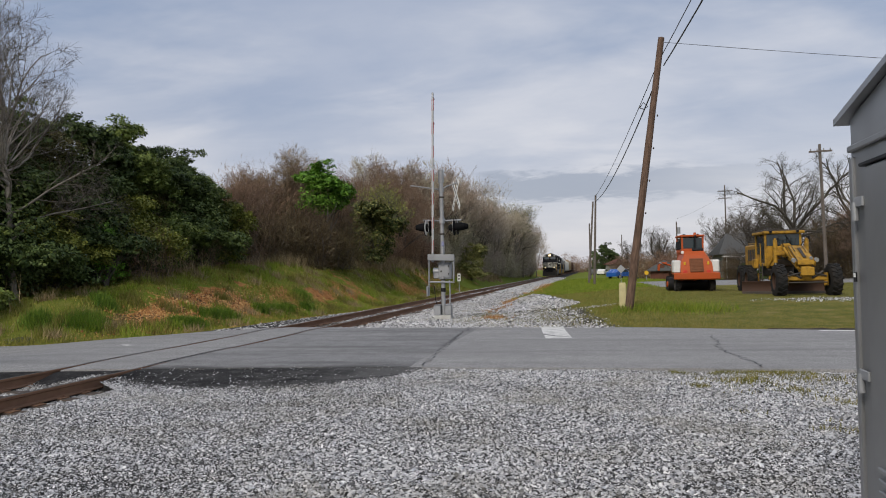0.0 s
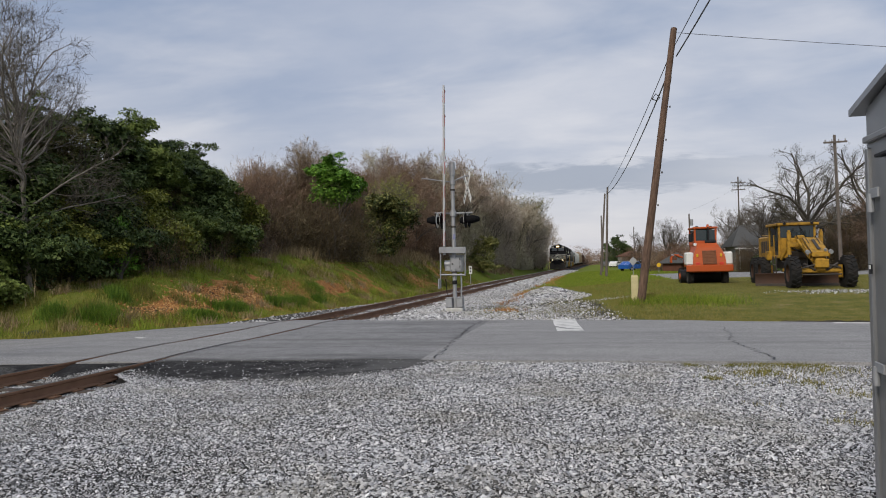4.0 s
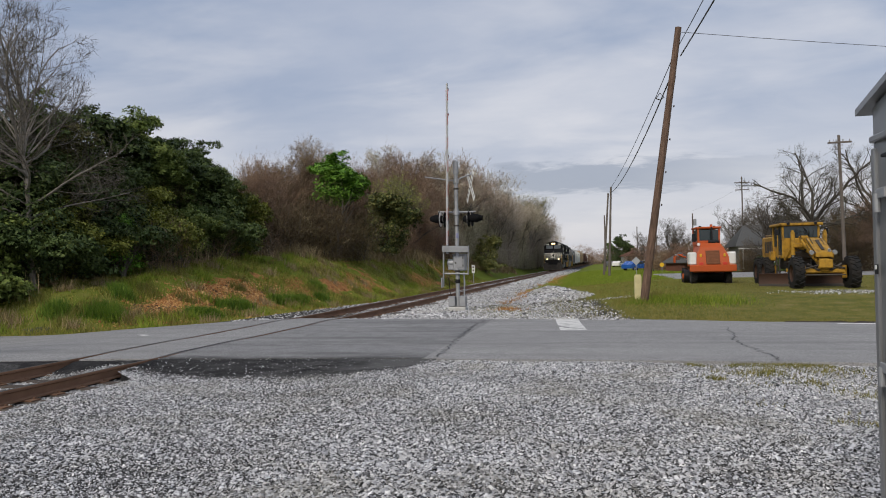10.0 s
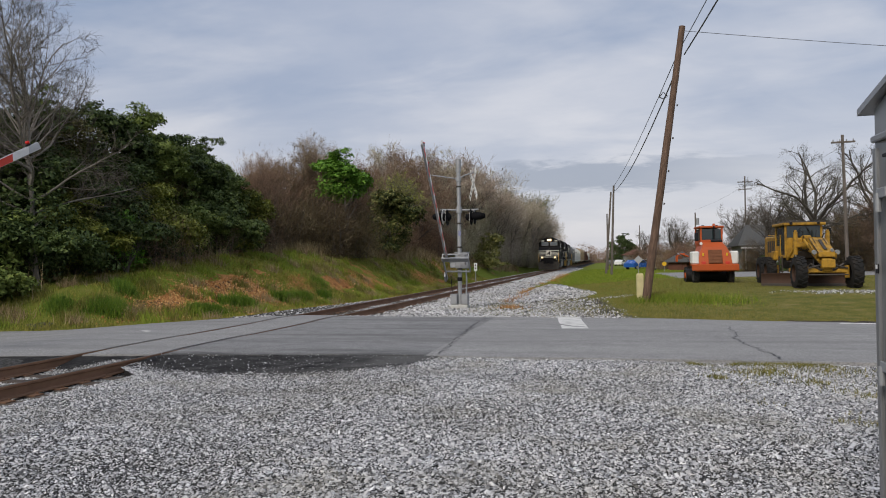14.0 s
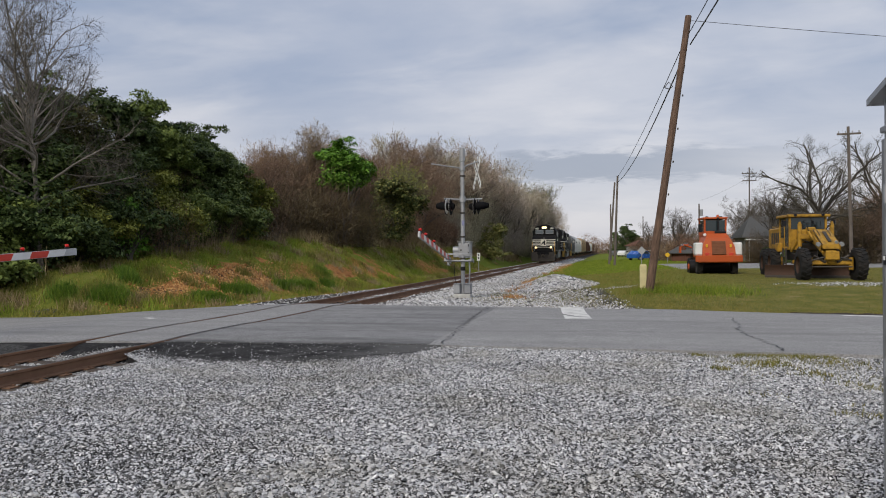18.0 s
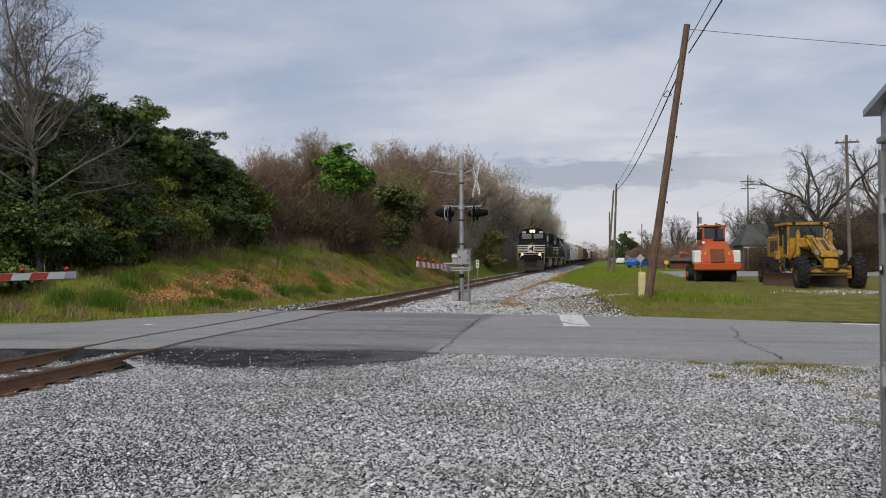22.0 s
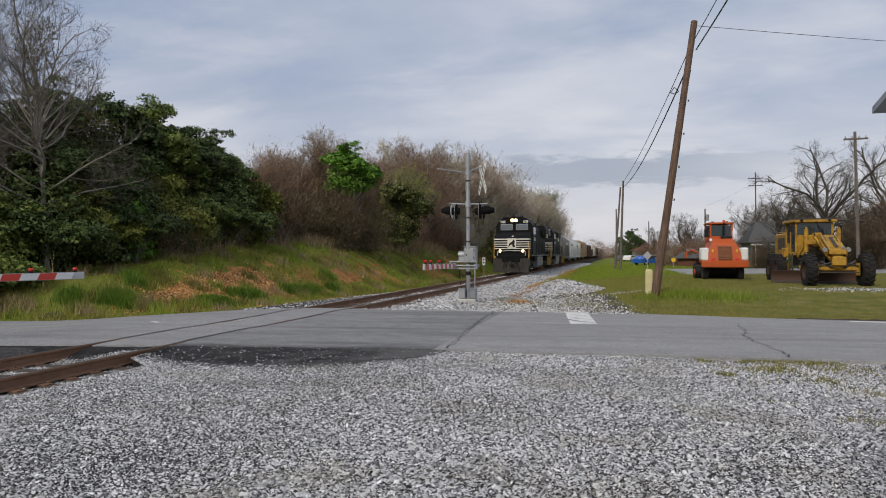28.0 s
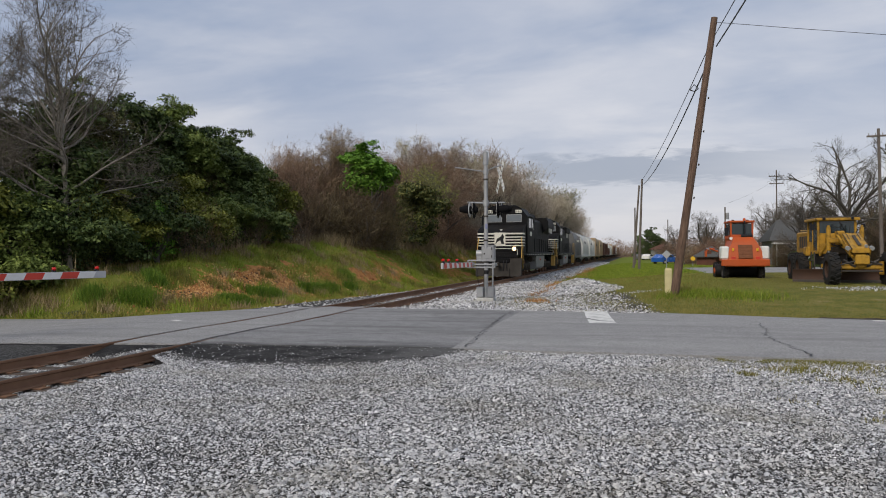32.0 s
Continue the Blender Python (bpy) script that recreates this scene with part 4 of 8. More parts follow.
NEAR_SIGNAL, NEAR_ARM = crossing_signal(pose(-5.1, 25.57, 0.0), "grey crossing signal mast with black flashers and a striped gate", 4.2, 6.6, (4.1, 5.55, 6.4))
FAR_SIGNAL, FAR_ARM = crossing_signal(pose(-13.9, 8.6, -0.12, 0, 0, 180), "grey crossing signal mast with a red and white striped gate", -14.4, 6.3, (2.6, 5.03, 6.08))


# ---- signal cabinet beside the camera ----
def cabinet():
    x0, x1, y0, y1, z0, z1 = 1.38, 3.25, 2.42, 4.28, -0.02, 2.385
    t = thing("signal_cabinet", pose(0, 0, 0), "grey aluminium railway signal cabinet with a gable roof on the gravel", "cabinet")
    t.matrix_basis = pose(x0, y0, 0)
    w, d = x1 - x0, y1 - y0
    ym, zp = d / 2, z1 + 0.2 * d / 2 + 0.02
    body = Geo()
    body.prism([(0, z0), (d, z0), (d, z1), (ym, zp), (0, z1)], 0, w, 0)
    part("body", body, M["alu"], t)
    roof = Geo()
    o = 0.045
    for s in (-1, 1):
        a, b = (ym, zp + 0.03), (ym + s * (d / 2 + 0.13), zp + 0.03 - 0.2 * (d / 2 + 0.13))
        roof.prism([a, b, (b[0], b[1] - 0.035), (a[0], a[1] - 0.035)], -o, w + o, 0)
    part("roof", roof, M["alu"], t, "dull aluminium gable roof with overhanging eaves")
    part("gable_trim", Geo().box((-0.012, ym, z1 - 0.165), (0.03, d - 0.02, 0.035), 0.01), M["alu"], t)
    part("corner_post", Geo().box((-0.006, d - 0.028, 1.1), (0.022, 0.05, 2.15), 0.006), M["alu"], t)
    part("drip_rail", Geo().box((-0.015, ym - 0.05, 2.115), (0.035, d - 0.28, 0.018), 0.005), M["black"], t)
    door = part("door", Geo().box((-0.014, ym - 0.06, 1.08), (0.03, d - 0.36, 2.03), 0.008), M["alu"], t, "grey sheet-metal door")
    for zz in (1.91, 1.03, 0.25):
        h = part("hinge", Geo().cyl((-0.035, d - 0.135, zz - 0.075), (-0.035, d - 0.135, zz + 0.02), 0.017, n=10), M["galv"], door, "pale steel hinge")
        part("hinge_leaf", Geo().box((-0.034, d - 0.19, zz + 0.02), (0.012, 0.11, 0.05), 0.003).box((-0.018, d - 0.10, zz + 0.015), (0.012, 0.06, 0.05), 0.003), M["galv"], h)
    for k in range(9):
        part("louver_slat", Geo().box((-0.036, d - 0.52, 0.62 - 0.055 * k), (0.02, 0.36, 0.026), 0.006), M["alu"], door)
    st = part("sticker", Geo().box((-0.02, d - 0.055, 1.545), (0.006, 0.036, 0.05), 0.001), M["black"], t, "small dark notice sticker with a white mark")
    part("sticker_symbol", Geo().box((-0.024, d - 0.055, 1.555), (0.004, 0.022, 0.022), 0.001), M["white"], st)
    part("plinth", Geo().box((w / 2, d / 2, -0.08), (w + 0.1, d + 0.1, 0.14), 0.02), M["siding"], t, "concrete plinth")


cabinet()


# ---- poles and wires ----
def cable(name, a, b, sag, r, label, n=16, category="cable"):
    a, b = Vector(a), Vector(b)
    pts = [a.lerp(b, k / n) - Vector((0, 0, 4 * sag * (k / n) * (1 - k / n))) for k in range(n + 1)]
    return tagged(part(name, Geo().path(pts, r, 5), M["wire"]), label, category)


def utility_pole(m, top, label, mat="greypole", r0=0.13, r1=0.09, arms=(), can=False, name="utility_pole"):
    t = thing(name, m, label, "utility pole", "poles of the line")
    n = 8
    g = Geo().lathe([(0.0, -0.3)] + [((r0 + (r1 - r0) * k / n) * (1 + 0.03 * ((k * 7) % 3 - 1)), -0.3 + (top + 0.3) * k / n) for k in range(n + 1)] + [(r1 * 0.5, top + 0.02), (0.0, top + 0.03)], (0, 0, 0), (0, 0, 1), 14)
    part("pole", g, M[mat], t)
    for z, w in arms:
        arm = part("crossarm", Geo().box((0, -r1 - 0.05, z), (w, 0.10, 0.12), 0.01), M["greypole"], t)
        for k in range(4):
            part("insulator", Geo().lathe([(0.03, 0.06), (0.05, 0.10), (0.03, 0.14), (0.05, 0.18), (0.0, 0.22)], (-w / 2 + 0.12 + (w - 0.24) * k / 3, -r1 - 0.05, z), (0, 0, 1), 8), M["galv"], arm)
    if can:
        part("transformer", Geo().cyl((0.3, 0, top - 1.7), (0.3, 0, top - 0.8), 0.22, n=12), M["galv"], t, "grey transformer can")
    return t


base, tip = Vector((1.20, 25.95, -0.1)), Vector((2.54, 25.65, 9.32))
lean = (tip - base).to_track_quat("Z", "Y").to_matrix().to_4x4()
POLE = utility_pole(Matrix.Translation(base) @ lean, (tip - base).length, "leaning weathered brown wooden utility pole in the grass", "polewood", 0.145, 0.10)
part("bracket", Geo().box((0.14, 0, 8.4), (0.12, 0.06, 0.10), 0.01).cyl((0.10, 0, 8.4), (0.26, 0, 8.42), 0.03, n=8), M["black"], POLE)
part("insulator", Geo().box((0.12, 0, 8.95), (0.08, 0.08, 0.14), 0.01), M["black"], POLE)
part("cable_loop", Geo().path([(0.16, 0, 8.1), (0.30, -0.05, 7.95), (0.24, -0.05, 7.7), (0.12, 0, 7.72)], 0.022, 6), M["wire"], POLE)
for k in range(6):
    part("pole_step", Geo().cyl((-0.02, -0.16, 1.4 + k * 1.1), (-0.02, -0.20, 1.4 + k * 1.1), 0.035, n=8), M["darksteel"], POLE)
post = thing("marker_post", pose(1.07, 26.35, 0), "faded cream-yellow marker post beside the pole", "post")
part("shaft", Geo().box((0, 0, 0.5), (0.24, 0.20, 1.14), 0.03).box((0, 0, 1.08), (0.20, 0.16, 0.04), 0.015), M["cream"], post)

P1 = (0.66, 75.0, 8.75)
utility_pole(pose(0.35, 75.0, float(land(0.35, 75)), 0, 2.2, 0), 8.85, "weathered grey wooden pole in the verge")
utility_pole(pose(-0.2, 84.0, float(land(0, 84)), 0, 4.2, 0), 9.1, "weathered grey wooden pole leaning in the verge")
utility_pole(pose(0.0, 110.0, float(land(0, 110))), 8.2, "weathered grey wooden pole in the verge")
utility_pole(pose(20.6, 120.0, float(land(20.6, 120))), 13.9, "tall grey utility pole with two crossarms", arms=((13.0, 2.2), (11.9, 2.0)))
utility_pole(pose(15.9, 55.0, float(land(15.9, 55)), 0, -1.0, 0), 9.5, "grey wooden utility pole with a crossarm", arms=((9.0, 1.5),))
utility_pole(pose(12.2, 110.0, float(land(12.2, 110))), 8.0, "grey utility pole with a transformer can", can=True)
utility_pole(pose(6.6, 160.0, float(land(6.6, 160))), 8.5, "distant grey utility pole")
utility_pole(pose(9.8, 150.0, float(land(9.8, 150))), 8.0, "distant grey utility pole")
cable("overhead_cable", tip - Vector((0.05, 0, 0.65)), P1, 0.4, 0.016, "black overhead cable sagging between poles")
cable("overhead_cable", tip - Vector((0.1, 0, 1.2)), (P1[0], P1[1], P1[2] - 0.5), 0.7, 0.026, "thick black overhead cable sagging between poles")
cable("overhead_cable", tip - Vector((0, 0, 0.6)), (4.6, -16, 10.4), 0.6, 0.014, "black overhead cable running over the yard")
cable("overhead_cable", tip - Vector((-0.05, 0, 0.95)), (4.9, -16, 9.9), 0.6, 0.022, "thick black overhead cable running over the yard")
cable("overhead_cable", tip - Vector((0, 0, 0.15)), (44, 41, 9.0), 0.5, 0.009, "thin black service cable crossing the road")
cable("overhead_cable", (20.6, 120, 12.0), (15.9, 55.0, 9.2), 0.6, 0.008, "thin overhead cable by the far road")
cable("overhead_cable", (20.6, 120, 12.6), (60, 118, 13.5), 1.5, 0.016, "thin overhead cable by the far road")
cable("overhead_cable", (20.6, 120, 12.6), (12.2, 110.0, 8.4), 0.3, 0.008, "thin overhead cable by the far road")
snow = thing("cable_rack", pose(2.28, 30.8, 8.12, 0, 0, 0), "black wire loop hung on the overhead cable", "cable rack")
part("loop", Geo().path([(-0.16, 0, -0.05), (0.0, 0, 0.16), (0.16, 0, -0.02), (0.02, 0, -0.12), (-0.16, 0, -0.05)], 0.02, 6), M["wire"], snow)


# ---- beyond the machines ----
def house(m, w, d, eave, ridge, label, wall, roof, windows=2, porch=True, along=None):
    """A house with a hipped roof."""
    t = thing("house", m, label, "house", "houses beyond the road")
    part("wall", Geo().box((0, 0, eave / 2), (w, d, eave), 0.02), M[wall], t)
    a, b, r = w / 2 + 0.45, d / 2 + 0.45, max(0.1, w / 2 - d / 2) if along is None else along
    part("roof", Geo().convex([(-a, -b, eave - 0.1), (a, -b, eave - 0.1), (a, b, eave - 0.1), (-a, b, eave - 0.1), (-a, -b, eave), (a, -b, eave), (a, b, eave), (-a, b, eave), (-r, 0, ridge), (r, 0, ridge)],
         [(0, 1, 2, 3), (0, 1, 5, 4), (1, 2, 6, 5), (2, 3, 7, 6), (3, 0, 4, 7), (4, 5, 9, 8), (6, 7, 8, 9), (7, 4, 8), (5, 6, 9)]), M[roof], t, "grey shingle hip roof")
    for k in range(windows):
        x = -w / 2 + w * (k + 0.5) / windows
        win = part("window", Geo().box((x, -d / 2 - 0.02, eave * 0.55), (1.0, 0.06, 1.2), 0.01), M["white"], t)
        part("pane", Geo().box((x, -d / 2 - 0.045, eave * 0.55), (0.84, 0.03, 1.04), 0.004), M["glass"], win)
    part("door", Geo().box((w * 0.1, -d / 2 - 0.02, 1.0), (0.9, 0.05, 2.0), 0.01), M["boxbrown"], t)
    for x in (-w / 2 + 0.2, -w / 4, 0.0) if porch else ():
        part("porch_post", Geo().box((x, -d / 2 - 0.9, eave / 2 - 0.2), (0.12, 0.12, eave - 0.4), 0.01), M["white"], t)
    if porch:
        part("porch_roof", Geo().box((-w / 4, -d / 2 - 0.55, eave - 0.32), (w / 2 + 0.3, 1.2, 0.12), 0.02), M["white"], t)
    return t


house(pose(17.4, 88.0, 0.3, 0, 0, 0), 6.6, 7.0, 2.6, 4.9, "pale house with a grey shingle hip roof and porch", "shadedsiding", "shingle", along=2.3)
house(pose(9.4, 100.0, 0.05, 0, 0, -35), 2.6, 2.4, 1.1, 2.4, "small dark shed with a steep hip roof", "boxbrown", "shingle", 0, False)
house(pose(6.8, 185.0, 0.1, 0, 0, 80), 8, 5, 2.4, 3.8, "distant white building with a red-brown roof", "shadedsiding", "boxbrown", 2, False)


def road_sign(m, label, shape, mat, h):
    t = thing("road_sign", m, label, "road sign", "signs by the far road")
    part("post", Geo().box((0, 0.03, h / 2), (0.06, 0.04, h), 0.005), M["galv"], t)
    gg = Geo()
    if shape == "diamond":
        gg.box((0, 0, h), (0.60, 0.015, 0.60), 0.004, Matrix.Rotation(radians(45), 4, "Y"))
    else:
        gg.cyl((0, -0.008, h), (0, 0.008, h), 0.24, n=28)
    part("panel", gg, M[mat], t)


road_sign(pose(2.9, 74.0, float(land(2.9, 74)), 0, 0, 14), "grey back of a diamond road sign on a post", "diamond", "sign", 1.35)
road_sign(pose(6.3, 88.0, float(land(6.3, 88)) - 0.1), "round yellow railway warning sign", "round", "yellowsign", 1.05)


def car(m, mat, label):
    t = thing("car", m, label, "car", "cars in the distance")
    L, W = 4.4, 1.75
    body = Geo().prism([(-2.2, 0.35), (2.2, 0.35), (2.2, 0.72), (2.05, 0.86), (1.0, 0.95), (0.35, 1.40), (-1.15, 1.42), (-1.9, 1.0), (-2.2, 0.92)], -W / 2, W / 2, 1)
    part("body", body, mat, t)
    for s in (-1, 1):
        part("side_window", Geo().prism([(0.80, 0.98), (0.30, 1.34), (-1.05, 1.36), (-1.6, 1.0)], s * (W / 2 - 0.01), s * (W / 2 + 0.012), 1), M["glass"], t)
        for x in (-1.35, 1.35):
            wh = part("wheel", Geo().cyl((x, s * (W / 2 - 0.18), 0.31), (x, s * (W / 2 + 0.02), 0.31), 0.31, n=18), M["tyre"], t)
            part("hubcap", Geo().cyl((x, s * (W / 2 + 0.018), 0.31), (x, s * (W / 2 + 0.03), 0.31), 0.18, n=14), M["galv"], wh)
    part("windscreen", Geo().prism([(0.98, 0.96), (1.02, 0.97), (0.40, 1.39), (0.34, 1.38)], -W / 2 + 0.12, W / 2 - 0.12, 1), M["glass"], t)


car(pose(4.3, 113.0, float(land(4.3, 113)), 0, 0, 52), M["carblue"], "blue hatchback parked across the far verge")
car(pose(3.0, 178.0, float(land(3, 178)), 0, 0, 70), M["white"], "distant white car on the road")
car(pose(1.2, 186.0, float(land(1.2, 186)), 0, 0, 80), M["hopdark"], "distant dark car on the road")
car(pose(6.2, 140.0, float(land(6.2, 140)), 0, 0, 60), M["white"], "distant white car beside the shed")


def track_sign(m):
    t = thing("track_sign", m, "small white board on a thin post beside the track", "track sign")
    part("post", Geo().box((0, 0.03, 0.6), (0.06, 0.05, 1.8), 0.01), M["galv"], t)
    b = part("board", Geo().box((0, 0, 1.45), (0.30, 0.02, 0.75), 0.006), M["white"], t)
    for k in range(2):
        part("letter_bar", Geo().box((0, -0.014, 1.62 - 0.3 * k), (0.14, 0.006, 0.16), 0.002), M["black"], b)


track_sign(pose(-12.4, 70.0, float(land(-12.4, 70.0))))


def soil_edge():
    """Bare dark soil where the verge meets the road."""
    vs, n = [], 40
    for i in range(n + 1):
        x = 4.4 + 4.2 * i / n
        w = 0.45 * math.sin(math.pi * i / n) * (1 + 0.6 * float(rough_noise(x, 0, 2.5, 71)))
        for j in range(4):
            y = float(far_edge(x)) + 0.02 + w * j / 3
            vs.append((x, y, max(float(land(x, y)), -0.05) + (0.045 if j in (1, 2) else 0.0) + 0.02 * float(rough_noise(x, y, 5.0, 72))))
    g = Geo().add(vs, [(i * 4 + j, (i + 1) * 4 + j, (i + 1) * 4 + j + 1, i * 4 + j + 1) for i in range(n) for j in range(3)])
    tagged(part("soil", g, M["soil"]), "bare dark soil along the road edge", "soil", kind="structure")


soil_edge()


# ---- parked machines ----
def wheel(parent, x, y, z, r, w, lugs, mat_rim="yellow", side=1):
    """A tyre with lugs and a dished rim, its axle along y."""
    prof = [(r * 0.56, -w / 2), (r * 0.80, -w / 2), (r * 0.95, -w * 0.44), (r, -w * 0.30), (r, w * 0.30), (r * 0.95, w * 0.44), (r * 0.80, w / 2), (r * 0.56, w / 2)]
    ty = part("wheel", Geo().lathe(prof, (x, y, z), (0, 1, 0), 28, True), M["tyre"], parent, "black rubber tyre with deep treads")
    g = Geo()
    for k in range(lugs):
        a = 2 * math.pi * k / lugs
        for s in (-1, 1):
            aa = a + (math.pi / lugs if s > 0 else 0)
            m = Matrix.Rotation(aa, 4, "Y") @ Matrix.Translation((0, 0, r + 0.008)) @ Matrix.Rotation(radians(28 * s), 4, "Z")
            q = Geo().box((0, 0, 0), (r * 0.13, w * 0.52, 0.05), 0.008)
            g.add([(m @ (Vector(p) + Vector((0, s * w * 0.24, 0)))) + Vector((x, y, z)) for p in q.v], q.f)
    part("tread", g, M["tyre"], ty)
    d = side
    part("rim", Geo().lathe([(r * 0.57, d * w * 0.46), (r * 0.52, d * w * 0.30), (r * 0.40, d * w * 0.18), (r * 0.22, d * w * 0.22), (r * 0.20, d * w * 0.34), (0.0, d * w * 0.36)], (x, y, z), (0, 1, 0), 20), M[mat_rim], ty)
    return ty


def motor_grader(m):
    t = thing("motor_grader", m, "faded yellow motor grader with black tyres parked on the grass", "motor grader", "parked road machines")
    Y = M["yellow"]
    for s in (-1, 1):
        wheel(t, 0.0, s * 1.0, 0.62, 0.62, 0.40, 18, "brownsteel", s)
        for x in (-5.0, -6.55):
            wheel(t, x, s * 0.98, 0.62, 0.62, 0.40, 18, "brownsteel", s)
        part("tandem_case", Geo().box((-5.78, s * 0.70, 0.68), (2.0, 0.16, 0.42), 0.05), Y, t)
    ax = part("front_axle", Geo().box((0, 0, 0.70), (0.20, 1.55, 0.17), 0.04).box((0.0, 0, 0.92), (0.36, 0.36, 0.5), 0.05), Y, t, "yellow front axle beam")
    for s in (-1, 1):
        part("kingpin", Geo().cyl((0, s * 0.74, 0.42), (0, s * 0.74, 0.92), 0.085, n=12), Y, ax)
        part("lean_rod", Geo().cyl((0.16, s * 0.15, 0.95), (0.14, s * 0.72, 0.80), 0.03, n=8), M["darksteel"], ax)
    part("tie_rod", Geo().cyl((0.22, -0.72, 0.55), (0.22, 0.72, 0.55), 0.03, n=8), M["darksteel"], ax)
    # gooseneck frame
    neck = Geo()
    line = [(0.15, 0.98), (-0.5, 1.22), (-1.4, 1.55), (-2.4, 1.78), (-3.2, 1.70), (-4.2, 1.30)]
    for (xa, za), (xb, zb) in zip(line, line[1:]):
        neck.prism([(xa, za - 0.16), (xa, za + 0.16), (xb, zb + 0.18), (xb, zb - 0.18)], -0.17, 0.17, 1)
    part("main_frame", neck, Y, t, "yellow arched gooseneck frame")
    cover = part("hydraulic_cover", Geo().prism([(0.10, 1.25), (0.10, 1.42), (-1.15, 2.02), (-1.75, 2.02), (-1.75, 1.70)], -0.30, 0.30, 1).box((-0.5, 0.36, 1.50), (1.1, 0.05, 0.22), 0.01, Matrix.Rotation(radians(25), 4, "Y")).box((-0.5, -0.36, 1.50), (1.1, 0.05, 0.22), 0.01, Matrix.Rotation(radians(25), 4, "Y")), Y, t, "sloped yellow cover plate")
    part("head_light", Geo().cyl((0.02, 0.20, 1.52), (0.10, 0.20, 1.50), 0.06, n=14), M["galv"], cover)
    part("slot", Geo().box((-0.45, 0.0, 1.74), (0.9, 0.12, 0.03), 0.006, Matrix.Rotation(radians(26), 4, "Y")), M["darksteel"], cover)
    for s in (-1, 1):
        part("head_light", Geo().cyl((-0.10, s * 0.42, 1.44), (0.02, s * 0.42, 1.42), 0.085, n=16), M["galv"], cover, "round headlight in a guard")
        part("cover_edge", Geo().box((-0.52, s * 0.305, 1.70), (1.4, 0.02, 0.03), 0.005, Matrix.Rotation(radians(26), 4, "Y")), M["darksteel"], cover)
        part("grime_line", Geo().box((-0.85, s * 0.20, 1.90), (0.5, 0.03, 0.02), 0.004, Matrix.Rotation(radians(26), 4, "Y")), M["darksteel"], cover)
    part("front_bolster", Geo().box((0.26, 0, 0.98), (0.14, 0.50, 0.34), 0.04), Y, t)
    # draw bar, circle and blade
    part("drawbar", Geo().prism([(-0.2, -0.10), (-0.2, 0.10), (-2.6, 0.75), (-2.6, -0.75)], 0.62, 0.78, 2), Y, t)
    part("circle", Geo().lathe([(0.62, 0), (0.75, 0), (0.75, 0.10), (0.62, 0.10)], (-2.75, 0, 0.62), (0, 0, 1), 28, True), M["darksteel"], t)
    n = 7
    arc = [(0.55 - r * math.cos(-0.45 + 0.9 * k / n), 0.32 + r * math.sin(-0.45 + 0.9 * k / n)) for r, ks in ((0.55, range(n + 1)), (0.585, range(n, -1, -1))) for k in ks]
    blade = Geo().prism(arc, -1.85, 1.85, 1)
    bl = part("blade", blade, M["brownsteel"], t, "rusty brown steel mouldboard", pose(-2.5, 0, 0.0, 0, 0, -10))
    part("cutting_edge", Geo().box((0.13, 0, 0.06), (0.03, 3.7, 0.14), 0.006), M["darksteel"], bl)
    for s in (-1, 1):
        cyl = part("lift_cylinder", Geo().cyl((-1.95, s * 0.62, 1.35), (-1.95, s * 0.62, 2.30), 0.085, n=12).cyl((-1.95, s * 0.62, 2.30), (-1.95, s * 0.62, 2.38), 0.05, n=10), Y, t, "upright yellow lift cylinder")
        part("rod", Geo().cyl((-1.95, s * 0.62, 0.75), (-1.95, s * 0.62, 1.38), 0.035, n=8), M["galv"], cyl)
        part("saddle", Geo().box((-1.95, s * 0.40, 1.75), (0.25, 0.5, 0.20), 0.03), Y, t)
        part("hose", Geo().path([(-1.9, s * 0.55, 2.25), (-1.7, s * 0.40, 2.2), (-1.8, s * 0.30, 1.9)], 0.018, 6), M["black"], t)
        part("brace", Geo().cyl((-2.9, s * 0.72, 1.15), (-2.2, s * 0.50, 1.85), 0.055, n=8), Y, t)
    # cab
    cz0, cz1 = 1.22, 2.62
    cab = part("cab", Geo().box((-4.0, 0, 1.28), (1.75, 1.5, 0.14), 0.02).box((-3.18, 0, 1.70), (0.06, 1.42, 0.78), 0.01).box((-4.85, 0, 1.75), (0.06, 1.42, 0.85), 0.01), Y, t, "yellow operator cab")
    for x in (-3.17, -4.86):
        for s in (-1, 1):
            part("cab_pillar", Geo().box((x, s * 0.72, (cz0 + cz1) / 2), (0.09, 0.09, cz1 - cz0), 0.015), Y, cab)
    for s in (-1, 1):
        part("cab_pillar", Geo().box((-4.02, s * 0.72, (cz0 + cz1) / 2), (0.07, 0.07, cz1 - cz0), 0.012), Y, cab)
        part("side_panel", Geo().box((-4.45, s * 0.72, 1.52), (0.78, 0.04, 0.44), 0.008), Y, cab)
        part("side_window", Geo().box((-4.45, s * 0.715, 1.90), (0.74, 0.02, 0.30), 0.004), M["pane"], cab)
        part("side_window", Geo().box((-4.0, s * 0.715, 2.33), (1.6, 0.02, 0.54), 0.004), M["pane"], cab)
        part("door_glass", Geo().box((-3.6, s * 0.725, 1.85), (0.74, 0.02, 1.0), 0.004), M["pane"], cab)
    part("windscreen", Geo().box((-3.15, 0, 2.35), (0.02, 1.34, 0.50), 0.004), M["pane"], cab, "dark reflecting windscreen")
    part("rear_window", Geo().box((-4.87, 0, 2.35), (0.02, 1.34, 0.50), 0.004), M["pane"], cab)
